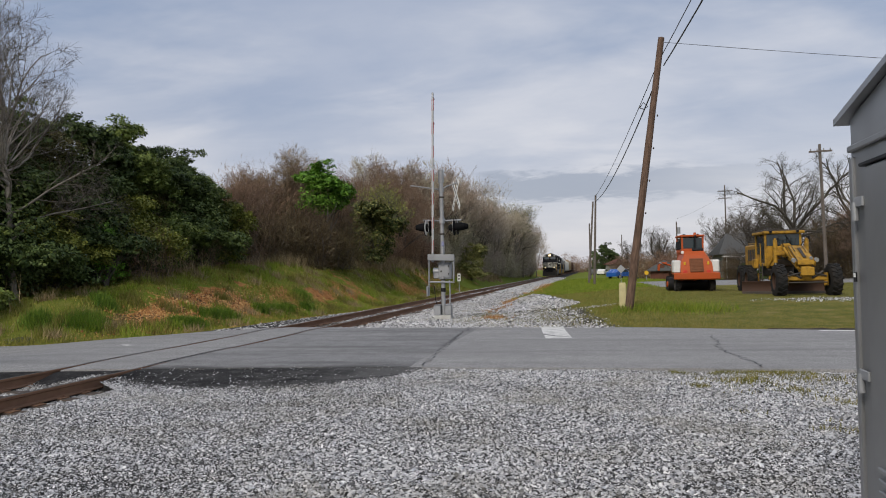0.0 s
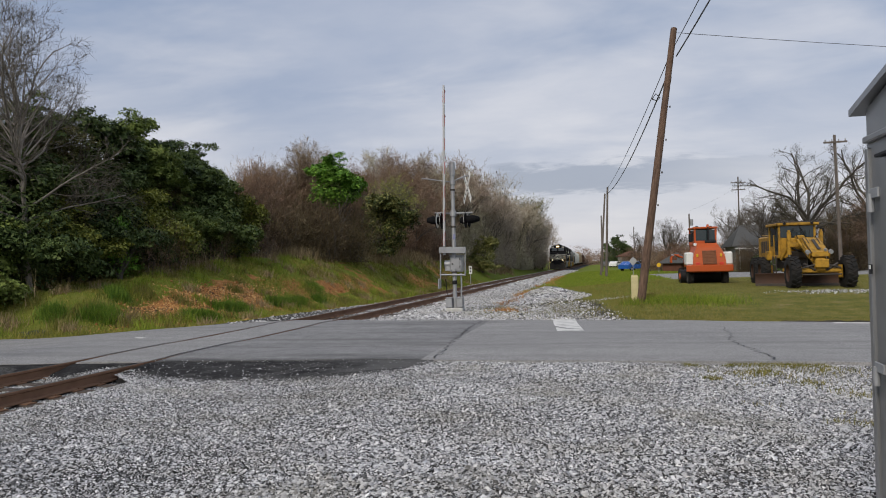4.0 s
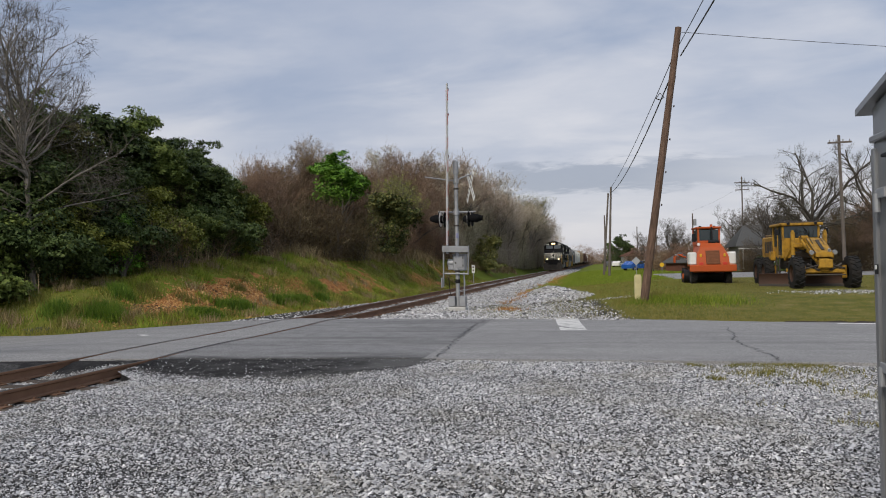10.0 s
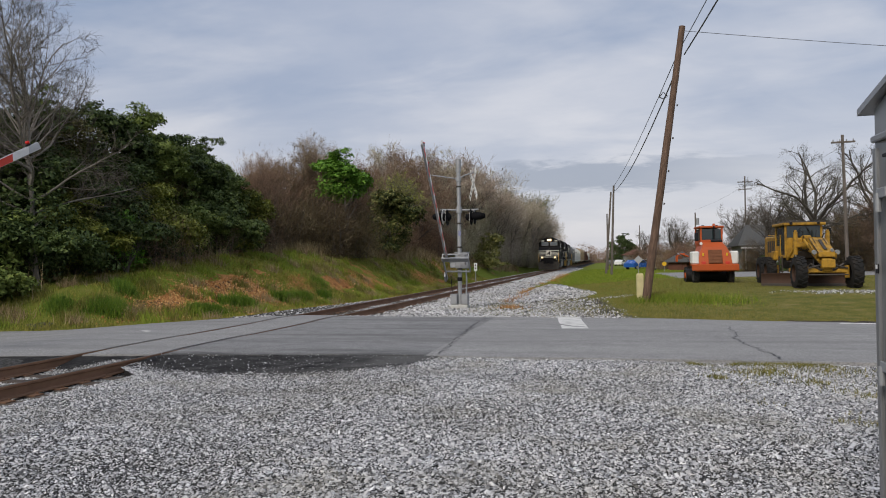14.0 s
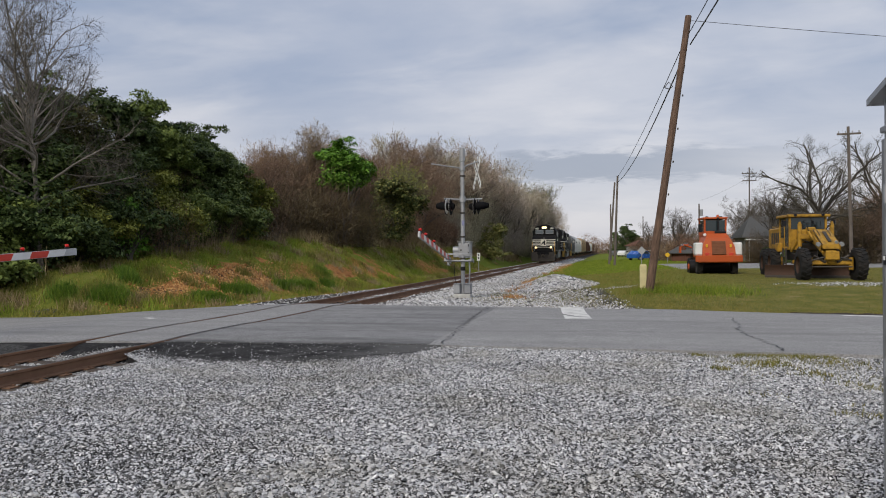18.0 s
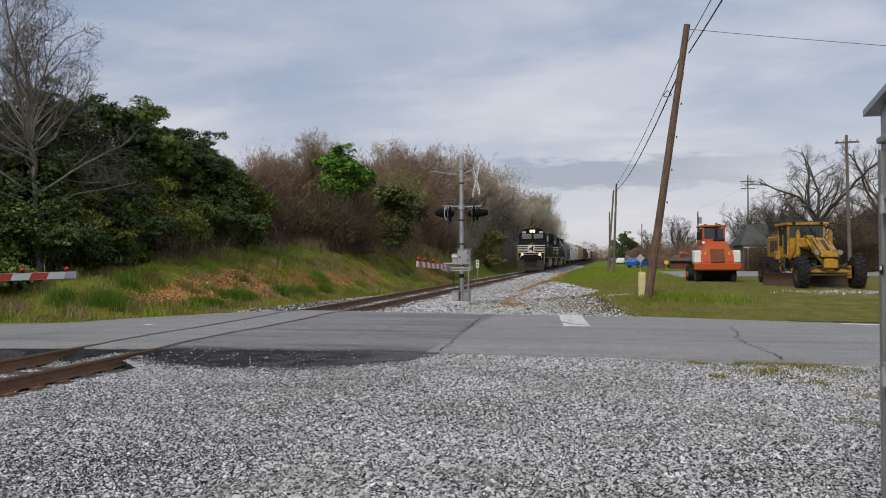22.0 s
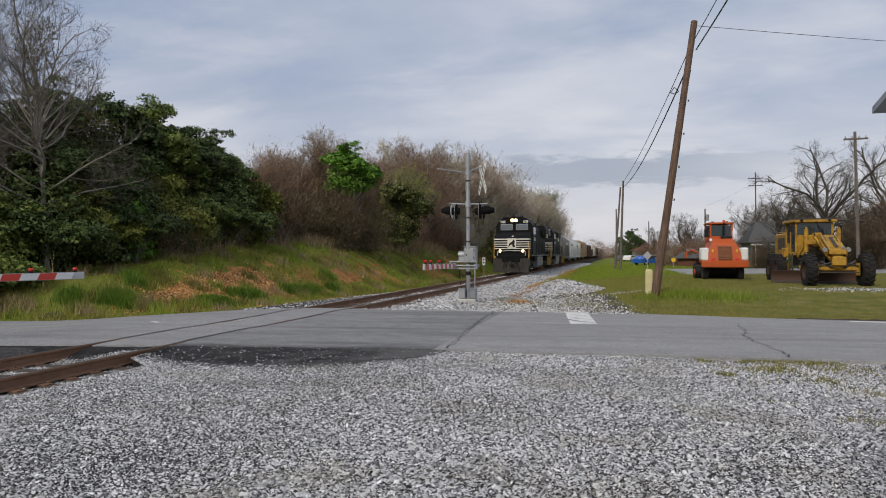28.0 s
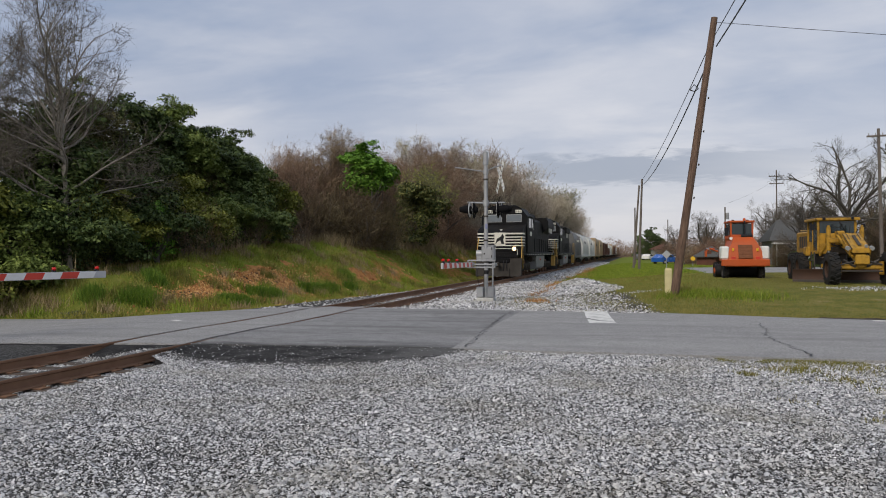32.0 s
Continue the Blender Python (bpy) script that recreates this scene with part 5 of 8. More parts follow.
    roof = part("roof", Geo().box((-3.98, 0, cz1 + 0.06), (2.0, 1.74, 0.12), 0.04).box((-3.98, 0, cz1 + 0.14), (1.7, 1.4, 0.06), 0.02), Y, cab, "yellow cab roof with a dirty top")
    part("roof_top", Geo().box((-3.98, 0, cz1 + 0.145), (1.92, 1.66, 0.06), 0.01), M["darksteel"], roof)
    part("wiper", Geo().cyl((-3.12, 0.1, 2.58), (-3.12, 0.32, 2.18), 0.012, n=6), M["black"], cab)
    for s in (-1, 1):
        part("mirror", Geo().box((-3.0, s * 0.98, 2.35), (0.04, 0.16, 0.26), 0.012), M["black"], cab)
        part("work_light", Geo().cyl((-2.95, s * 0.55, 2.71), (-2.88, s * 0.55, 2.70), 0.06, n=12), M["black"], roof)
    con = part("control_console", Geo().box((-2.92, 0, 1.90), (0.36, 0.95, 0.36), 0.05).box((-2.72, 0.0, 2.06), (0.30, 0.34, 0.22), 0.04), Y, t)
    for k in range(6):
        part("lever", Geo().cyl((-2.95, -0.42 + 0.17 * k, 2.05), (-2.86, -0.46 + 0.18 * k, 2.42), 0.013, n=6), M["black"], con)
    part("steering_wheel", Geo().lathe([(0.20, 0), (0.215, 0.015), (0.20, 0.03), (0.185, 0.015)], (-3.0, 0.0, 2.40), (0.5, 0, 1), 20, True), M["black"], con)
    part("transmission", Geo().box((-4.1, 0, 0.98), (1.7, 0.9, 0.5), 0.06).box((-2.9, 0, 1.35), (0.6, 0.8, 0.3), 0.05), M["darksteel"], t, "greasy black transmission case")
    part("seat", Geo().box((-4.2, 0, 1.75), (0.5, 0.5, 0.14), 0.04).box((-4.42, 0, 2.05), (0.14, 0.5, 0.6), 0.05), M["black"], cab)
    for k in range(7):
        yy = -0.33 + 0.11 * k
        part("hose", Geo().path([(-2.75, yy, 1.75), (-2.3, yy * 1.3, 1.62 - 0.05 * (k % 3)), (-1.9, yy * 0.9, 1.50), (-1.5, yy * 0.6, 1.62)], 0.02, 6), M["black"], t)
    for s in (-1, 1):
        part("brace", Geo().cyl((-0.05, s * 0.24, 1.10), (-1.5, s * 0.40, 1.95), 0.05, n=8), Y, t)
        part("lean_cylinder", Geo().cyl((0.1, s * 0.20, 0.72), (0.1, s * 0.62, 0.98), 0.045, n=8), M["darksteel"], ax)
        part("step", Geo().box((-2.65, s * 0.62, 1.05), (0.35, 0.30, 0.04), 0.01), M["darksteel"], t)
    # engine
    eng = part("engine_hood", Geo().box((-6.6, 0, 1.72), (3.3, 1.0, 1.05), 0.06), Y, t, "long yellow engine hood")
    for k in range(5):
        part("hood_slot", Geo().box((-5.6 - 0.45 * k, -0.51, 1.75), (0.30, 0.02, 0.55), 0.006), M["darksteel"], eng)
    part("exhaust", Geo().cyl((-6.2, 0.2, 2.2), (-6.2, 0.2, 2.95), 0.06, n=10), M["darksteel"], eng)
    part("side_tank", Geo().box((-4.7, -0.82, 1.32), (0.50, 0.22, 0.42), 0.04), Y, t)
    part("battery_box", Geo().box((-4.2, 0.84, 1.20), (0.5, 0.2, 0.34), 0.03), M["darksteel"], t)
    lad = part("ladder", Geo().box((-3.4, -0.88, 0.92), (0.50, 0.06, 0.05), 0.01).box((-3.4, -0.88, 0.62), (0.50, 0.06, 0.05), 0.01), M["darksteel"], t)
    for x in (-3.15, -3.65):
        part("ladder_rail", Geo().box((x, -0.88, 0.92), (0.04, 0.05, 0.75), 0.01), M["darksteel"], lad)
    part("grab_rail", Geo().path([(-5.0, -0.62, 1.3), (-5.0, -0.66, 2.25), (-6.8, -0.62, 2.3)], 0.022, 6), Y, t)
    return t


def road_sweeper(m):
    t = thing("road_sweeper", m, "orange road sweeper with white water tanks parked on the grass", "road sweeper", "parked road machines")
    O = M["orange"]
    for s in (-1, 1):
        wheel(t, -0.75, s * 0.92, 0.42, 0.42, 0.30, 14, "darksteel", s)
        wheel(t, -3.3, s * 0.96, 0.42, 0.42, 0.28, 14, "darksteel", s)
    part("bumper", Geo().box((-0.05, 0, 0.86), (0.22, 2.44, 0.34), 0.03).box((-0.4, 0, 0.72), (0.8, 2.0, 0.12), 0.02), O, t, "broad orange counterweight bumper")
    body = Geo()
    secs = [(0.02, 0.86, 1.02), (-0.12, 0.84, 1.50), (-0.30, 0.62, 1.92), (-0.62, 0.50, 2.16)]
    for (xa, wa, za), (xb, wb, zb) in zip(secs, secs[1:]):
        body.convex([(xa, -wa, za), (xa, wa, za), (-1.9, wa, za), (-1.9, -wa, za), (xb, -wb, zb), (xb, wb, zb), (-1.9, wb, zb), (-1.9, -wb, zb)], [(0, 1, 2, 3), (4, 5, 6, 7), (0, 1, 5, 4), (1, 2, 6, 5), (2, 3, 7, 6), (3, 0, 4, 7)])
    bd = part("engine_cover", body, O, t, "sloped orange engine cover")
    gr = part("grille", Geo().box((-0.055, 0.0, 1.42), (0.05, 0.72, 0.72), 0.01, Matrix.Rotation(radians(-17), 4, "Y")), M["grille"], bd, "rusty brown radiator grille")
    for k in range(9):
        part("grille_bar", Geo().box((-0.028 - 0.0225 * (k - 4), -0.0, 1.42 + 0.074 * (k - 4)), (0.02, 0.68, 0.018), 0.004), M["grille"], gr)
    for s in (-1, 1):
        part("tail_light", Geo().box((0.015, s * 0.62, 1.10), (0.04, 0.22, 0.14), 0.012), M["red"], bd, "red tail light")
        part("amber_light", Geo().box((-0.09, s * 0.62, 1.52), (0.05, 0.10, 0.16), 0.015), M["yellowsign"], bd)
        part("water_tank", Geo().box((-0.42, s * 1.02, 1.36), (0.72, 0.40, 0.66), 0.06), M["white"], t, "white plastic water tank")
        part("tank_step", Geo().box((-0.35, s * 1.05, 0.99), (0.5, 0.36, 0.05), 0.01), O, t)
    # cab
    cab = part("cab", Geo().box((-1.75, 0, 2.12), (1.55, 1.22, 0.16), 0.03).box((-1.0, 0, 2.22), (0.06, 1.16, 0.26), 0.01).box((-2.5, 0, 2.25), (0.06, 1.16, 0.4), 0.01), O, t, "orange operator cab")
    for x in (-0.99, -2.51):
        for s in (-1, 1):
            part("cab_pillar", Geo().box((x, s * 0.56, 2.52), (0.09, 0.10, 0.82), 0.02), O, cab)
    part("roof", Geo().box((-1.75, 0, 2.97), (1.75, 1.32, 0.10), 0.04), O, cab)
    part("windscreen", Geo().box((-0.975, 0, 2.58), (0.02, 1.04, 0.56), 0.004), M["pane"], cab, "dark cab window")
    part("rear_window", Geo().box((-2.52, 0, 2.58), (0.02, 1.04, 0.56), 0.004), M["pane"], cab)
    for s in (-1, 1):
        part("side_window", Geo().box((-1.75, s * 0.565, 2.58), (1.4, 0.02, 0.58), 0.004), M["pane"], cab)
        part("side_panel", Geo().box((-1.75, s * 0.57, 1.9), (1.5, 0.04, 0.75), 0.01), O, cab)
    part("beacon", Geo().cyl((-1.4, 0.22, 3.02), (-1.4, 0.22, 3.16), 0.08, 0.06, 12), M["orange"], cab, "amber roof beacon")
    part("roof_lamp", Geo().box((-1.0, 0.30, 3.02), (0.08, 0.14, 0.09), 0.015).box((-1.0, -0.45, 3.02), (0.08, 0.14, 0.09), 0.015), M["black"], cab)
    mf = part("muffler", Geo().cyl((-0.72, -0.08, 2.22), (-0.72, 0.50, 2.22), 0.085, n=14), M["black"], t, "black exhaust muffler")
    part("exhaust_pipe", Geo().path([(-0.80, 0.12, 2.2), (-0.84, 0.12, 3.0)], 0.045, 10), M["black"], mf)
    mir = part("mirror", Geo().box((-0.85, -0.82, 2.45), (0.06, 0.20, 0.42), 0.02), M["black"], t)
    part("mirror_arm", Geo().path([(-1.0, -0.58, 2.75), (-0.88, -0.80, 2.62)], 0.015, 6), M["black"], mir)
    part("work_lamp", Geo().cyl((-0.70, -0.62, 2.10), (-0.62, -0.62, 2.10), 0.08, n=12), M["white"], t)
    part("side_stripe", Geo().box((-0.96, 0.60, 2.35), (0.03, 0.04, 0.45), 0.008), M["white"], t)
    # chassis and broom
    part("chassis", Geo().box((-2.2, 0, 0.78), (3.6, 0.9, 0.24), 0.03).box((-2.9, 0, 1.25), (1.6, 1.5, 0.7), 0.05), O, t)
    br = part("broom", Geo().cyl((-2.0, -1.25, 0.42), (-2.0, 1.25, 0.42), 0.36, n=22), M["black"], t, "black rotary broom", pose(0, 0, 0, 0, 0, 0))
    for s in (-1, 1):
        part("broom_end", Geo().cyl((-2.0, s * 1.24, 0.42), (-2.0, s * 1.30, 0.42), 0.16, n=14), O, br)
    arm = part("side_arm", Geo().box((-3.0, -1.15, 1.52), (0.30, 0.5, 0.08), 0.02, Matrix.Rotation(radians(-20), 4, "X")).box((-3.0, -1.58, 1.32), (0.36, 0.10, 0.34), 0.02).cyl((-3.0, -1.1, 1.62), (-3.0, -1.55, 1.50), 0.03, n=10), O, t, "orange side broom arm")
    part("arm_cylinder", Geo().cyl((-3.0, -0.9, 1.3), (-3.0, -1.55, 1.62), 0.035, n=8), M["galv"], arm)
    return t


motor_grader(pose(8.34, 31.5, float(land(8.4, 31.5)) - 0.02, 0, 0, -89))
road_sweeper(pose(5.14, 38.2, float(land(5.6, 38.5)) - 0.06, 0, 0, -87) @ Matrix.Diagonal((0.96, 0.90, 0.96, 1)))


# ---- train ----
# local axes of every vehicle: x forward, y to its left, z up from the rail head, 0 at its front end
def bogie(parent, x, axles, pitch, r, spin, outer_y=1.08):
    n = len(axles)
    half = pitch * (n - 1) / 2
    b = part("bogie", Geo().box((x, outer_y, 0.72), (pitch * (n - 1) + 1.1, 0.14, 0.30), 0.04).box((x, -outer_y, 0.72), (pitch * (n - 1) + 1.1, 0.14, 0.30), 0.04).box((x, 0, 0.80), (0.7, 2.0, 0.24), 0.03), M["truck"], parent, "grimy cast steel bogie frame")
    for a in axles:
        xx = x + half * a
        g = Geo()
        for s in (-1, 1):
            g.lathe([(0.0, s * 0.80), (r * 0.75, s * 0.79), (r, s * 0.80), (r, s * 0.69), (r + 0.025, s * 0.67), (r + 0.025, s * 0.65), (0.0, s * 0.65)], (0, 0, 0), (0, 1, 0), 20)
        g.cyl((0, -0.66, 0), (0, 0.66, 0), 0.09, n=8)
        g.box((r * 0.45, 0.795, 0), (0.10, 0.03, 0.10), 0.01)
        w = part("wheelset", g, M["rust"], b, "steel wheels on an axle", pose(xx, 0, r))
        spin.append((w, xx, r))
        for s in (-1, 1):
            part("axle_box", Geo().box((xx, s * (outer_y + 0.06), 0.60), (0.34, 0.16, 0.34), 0.03), M["truck"], b)
    for s in (-1, 1):
        for dx in (-0.5, 0.5):
            part("spring", Geo().cyl((x + dx * pitch, s * (outer_y + 0.05), 0.40), (x + dx * pitch, s * (outer_y + 0.05), 0.72), 0.11, n=10), M["truck"], b)
    return b


def coupler(parent, x, d):
    part("coupler", Geo().box((x + d * 0.2, 0, 0.86), (0.5, 0.18, 0.20), 0.03).box((x + d * 0.5, 0.02, 0.86), (0.24, 0.26, 0.30), 0.05), M["truck"], parent)


def locomotive(m, label, spin, lit=True, variant=0):
    t = thing("locomotive", m, label, "locomotive", "locomotives of the train")
    B, Wt = M["locoblack"], M["locowhite"]
    hw = 1.60
    deck = part("underframe", Geo().box((-11.3, 0, 1.52), (21.3, 2.95, 0.22), 0.03).box((-11.3, 0, 1.28), (20.0, 0.9, 0.34), 0.03), B, t, "long black underframe")
    for s in (-1, 1):
        for k in range(34):
            if k % 2 == 0:
                part("sill_dash", Geo().box((-3.4 - 0.5 * k, s * 1.48, 1.47), (0.32, 0.012, 0.07), 0.003), Wt, deck)
    # pilot and anticlimber
    pil = part("pilot", Geo().prism([(0.0, 0.12), (-0.10, 0.60), (-0.22, 1.25), (-0.52, 1.25), (-0.45, 0.12)], -1.52, 1.52, 1).prism([(0.14, 0.12), (0.0, 0.62), (-0.2, 0.62), (-0.2, 0.12)], -0.75, 0.75, 1), M["plough"], t, "dark weathered snow plough pilot, shade put into its colour")
    part("anticlimber", Geo().box((-0.38, 0, 1.36), (0.46, 2.5, 0.20), 0.03).box((-0.25, 0, 1.10), (0.3, 1.5, 0.30), 0.04), B, t)
    coupler(t, -0.1, 1)
    for y in (-0.55, -0.35, 0.35, 0.55):
        part("air_hose", Geo().path([(-0.12, y, 1.10), (0.10, y, 0.85), (0.06, y * 1.1, 0.45)], 0.03, 6), M["black"], pil)
    for s in (-1, 1):
        st = part("step_well", Geo().box((-0.75, s * 1.30, 0.50), (0.65, 0.36, 0.05), 0.01).box((-0.75, s * 1.30, 0.85), (0.62, 0.32, 0.05), 0.01).box((-0.75, s * 1.30, 1.18), (0.60, 0.30, 0.05), 0.01).box((-1.08, s * 1.30, 0.85), (0.05, 0.36, 0.9), 0.01), M["truck"], t)
        part("corner_handrail", Geo().path([(-0.50, s * 1.46, 0.55), (-0.45, s * 1.49, 1.45), (-0.62, s * 1.50, 2.05), (-0.80, s * 1.40, 2.75)], 0.028, 8), M["gold"], st, "yellow grab rail")
        part("corner_handrail", Geo().path([(-1.02, s * 1.49, 0.6), (-1.02, s * 1.50, 1.7), (-1.3, s * 1.50, 2.5)], 0.026, 8), M["gold"], st, "yellow grab rail")
        # rear end rails
        part("corner_handrail", Geo().path([(-21.6, s * 1.46, 0.6), (-21.5, s * 1.49, 1.5), (-21.3, s * 1.49, 2.6), (-20.8, s * 1.49, 2.7)], 0.035, 8).box((-21.55, s * 1.30, 0.9), (0.5, 0.34, 0.9), 0.02), M["gold"], t, "yellow rear steps and grab rail")
    # nose
    nose = Geo().prism([(-0.75, 1.62), (-0.72, 2.88), (-0.95, 3.06), (-2.35, 3.42), (-2.6, 3.42), (-2.6, 1.62)], -1.52, 1.52, 1)
    ns = part("nose", nose, B, t, "black short hood with pale stripes")
    for k, z in enumerate((2.04, 2.22, 2.40, 2.58, 2.80)):
        h = 0.068 if k < 4 else 0.10
        part("stripe", Geo().box((-0.735, 0, z), (0.03, 3.05, h), 0.004), Wt, ns, "pale painted stripe")
        for s in (-1, 1):
            part("stripe", Geo().box((-1.25, s * 1.53, z), (1.0, 0.02, h), 0.004), Wt, ns, "pale painted stripe")
    part("emblem", Geo().box((-0.722, 0, 2.44), (0.022, 0.74, 0.86), 0.004), Wt, ns, "pale emblem panel")
    part("emblem_shape", Geo().prism([(0.30, 2.15), (0.10, 2.15), (0.02, 2.38), (-0.18, 2.28), (-0.32, 2.12), (-0.20, 2.48), (0.05, 2.62), (0.18, 2.80), (0.28, 2.60), (0.22, 2.42)], -0.712, -0.700, 0), M["black"], ns, "plain dark emblem shape")
    part("nose_lamp", Geo().box((-0.93, 0.05, 3.02), (0.10, 0.16, 0.10), 0.02), M["white"], ns)
    for s in (-1, 1):
        part("ditch_light", Geo().cyl((-0.60, s * 0.98, 1.84), (-0.52, s * 0.98, 1.84), 0.124, n=16), M["headlamp"] if lit else M["glass"], t, "lit round ditch light" if lit else "unlit ditch light")
        part("ditch_light_rim", Geo().lathe([(0.125, 0), (0.16, 0.02), (0.16, 0.12), (0.125, 0.10)], (-0.63, s * 0.98, 1.84), (1, 0, 0), 16, True), B, t)
    part("front_handrail", Geo().path([(-0.48, -1.2, 1.46), (-0.48, -1.2, 1.80), (-0.48, -0.5, 1.86), (-0.48, 0.5, 1.86), (-0.48, 1.2, 1.80), (-0.48, 1.2, 1.46)], 0.02, 6), Wt, t)
    # cab
    cabx0, cabx1 = -2.45, -5.3
    prof = [(-hw, 1.62), (hw, 1.62), (hw, 3.95), (1.15, 4.52), (0.8, 4.66), (-0.8, 4.66), (-1.15, 4.52), (-hw, 3.95)]
    cab = part("cab", Geo().prism(prof, cabx1, cabx0, 0), B, t, "black crew cab")
    for s in (-1, 1):
        ws = part("windscreen", Geo().box((cabx0 + 0.01, s * 0.68, 3.84), (0.03, 1.05, 0.50), 0.01), M["galv"], cab, "grey windscreen frame")
        part("pane", Geo().box((cabx0 + 0.022, s * 0.68, 3.84), (0.02, 0.98, 0.43), 0.005), M["skypane"], ws)
        part("number_board", Geo().box((cabx0 + 0.03, s * 1.0, 4.28), (0.10, 0.42, 0.20), 0.02), Wt, cab, "white number board with plain bars")
        for k in range(3):
            part("number_bar", Geo().box((cabx0 + 0.085, s * 1.0 - 0.11 + 0.11 * k, 4.28), (0.01, 0.05, 0.13), 0.002), M["black"], cab)
        part("side_window", Geo().box((-3.6, s * (hw + 0.005), 3.55), (1.15, 0.03, 0.62), 0.008), M["pane"], cab)
        part("side_window", Geo().box((-4.75, s * (hw + 0.005), 3.55), (0.5, 0.03, 0.62), 0.008), M["pane"], cab)
        part("cab_number_bar", Geo().box((-4.2, s * (hw + 0.008), 2.85), (0.9, 0.015, 0.28), 0.003), Wt, cab, "white number bar")
        part("sunshade", Geo().box((-3.6, s * (hw + 0.10), 3.95), (1.3, 0.22, 0.04), 0.01), B, cab)
    hl = part("headlight_box", Geo().box((cabx0 + 0.06, 0, 4.40), (0.22, 0.72, 0.28), 0.03), B, cab)
    for s in (-1, 1):
        part("headlight", Geo().cyl((cabx0 + 0.15, s * 0.16, 4.40), (cabx0 + 0.19, s * 0.16, 4.40), 0.145, n=16), M["headlamp"] if lit else M["glass"], hl, "lit headlight" if lit else "unlit headlight")
    part("horn", Geo().cyl((-3.4, 0.3, 4.80), (-3.0, 0.3, 4.82), 0.05, 0.11, 10).cyl((-3.4, 0.1, 4.80), (-3.05, 0.1, 4.82), 0.05, 0.10, 10).box((-3.4, 0.2, 4.72), (0.1, 0.4, 0.12), 0.02), M["darksteel"], cab)
    part("roof_box", Geo().box((-4.5, 0, 4.72), (0.9, 1.1, 0.18), 0.03), B, cab)
    # long hood
    hood = part("long_hood", Geo().prism([(-0.95, 1.62), (0.95, 1.62), (0.95, 3.95), (0.72, 4.20), (-0.72, 4.20), (-0.95, 3.95)], -20.9, cabx1, 0), B, t, "black long hood with white lettering bars")
    for s in (-1, 1):
        for k in range(13):
            dr = part("hood_door", Geo().box((-6.1 - 0.86 * k, s * 0.955, 2.65), (0.80, 0.03, 1.75), 0.008), B, hood)
            part("latch", Geo().box((-5.78 - 0.86 * k, s * 0.98, 2.65), (0.04, 0.03, 0.10), 0.006), M["darksteel"], dr)
        # lettering as plain bars
        for k in range(4):
            part("lettering_bar", Geo().box((-6.7 - 1.0 * k, s * 0.975, 3.55), (0.80, 0.02, 0.62 - 0.1 * (k % 2)), 0.004), Wt, hood, "white lettering bar")
        for k in range(3):
            part("lettering_bar", Geo().box((-16.9 - 0.9 * k, s * (1.46 if not variant else 0.985), 3.5), (0.5, 0.02, 0.55), 0.004), Wt, hood, "white lettering bar")
        for k in range(11):
            part("rail_post", Geo().cyl((-5.8 - 1.42 * k, s * 1.46, 1.62), (-5.8 - 1.42 * k, s * 1.46, 2.62), 0.018, n=6), M["gold"] if k in (0, 10) else B, t)
        part("side_handrail", Geo().path([(-5.5, s * 1.46, 2.62), (-20.2, s * 1.46, 2.62)], 0.02, 6), B, t)
    if variant == 0:
        part("radiator", Geo().prism([(-1.48, 3.62), (-0.9, 3.15), (0.9, 3.15), (1.48, 3.62), (1.48, 4.12), (1.3, 4.45), (-1.3, 4.45), (-1.48, 4.12)], -20.7, -16.2, 0), B, hood, "black winged radiator housing")
        part("dynamic_brake", Geo().box((-9.0, 0, 4.12), (2.6, 2.2, 0.55), 0.05), B, hood)
        part("exhaust_stack", Geo().box((-13.2, 0, 4.32), (1.1, 0.7, 0.30), 0.03), M["darksteel"], hood)
    else:
        part("radiator", Geo().box((-17.6, 0, 4.05), (5.0, 2.3, 0.60), 0.06), B, hood, "black flared radiator housing")
        for k in range(3):
            part("roof_fan", Geo().cyl((-15.8 - 1.7 * k, 0, 4.35), (-15.8 - 1.7 * k, 0, 4.52), 0.72, n=20), M["darksteel"], hood)
        part("exhaust_stack", Geo().box((-11.5, 0, 4.30), (0.8, 0.5, 0.35), 0.03), M["darksteel"], hood)
        part("equipment_box", Geo().box((-7.2, 0, 4.25), (1.6, 1.9, 0.35), 0.04), B, hood)
    # below the deck
    tank = part("fuel_tank", Geo().prism([(-1.35, 0.55), (-1.15, 0.38), (1.15, 0.38), (1.35, 0.55), (1.40, 1.36), (-1.40, 1.36)], -13.9, -8.6, 0), M["tankgrey"], t, "dusty grey fuel tank")
    for s in (-1, 1):
        part("air_reservoir", Geo().cyl((-8.4, s * 1.15, 1.15), (-6.9, s * 1.15, 1.15), 0.20, n=12), M["truck"], t)
        part("battery_box", Geo().box((-6.0, s * 1.35, 1.78), (1.3, 0.24, 0.42), 0.03), B, t)
    part("filler", Geo().cyl((-11, 1.36, 1.1), (-11, 1.44, 1.1), 0.06, n=10), M["red"], tank)
    bogie(t, -4.4, (-1, 0, 1), 2.03, 0.53, spin)
    bogie(t, -17.9, (-1, 0, 1), 2.03, 0.53, spin)
    coupler(t, -22.1, -1)
    return t


def freight_truck(t, x, spin):
    return bogie(t, x, (-1, 1), 1.75, 0.46, spin, 1.0)


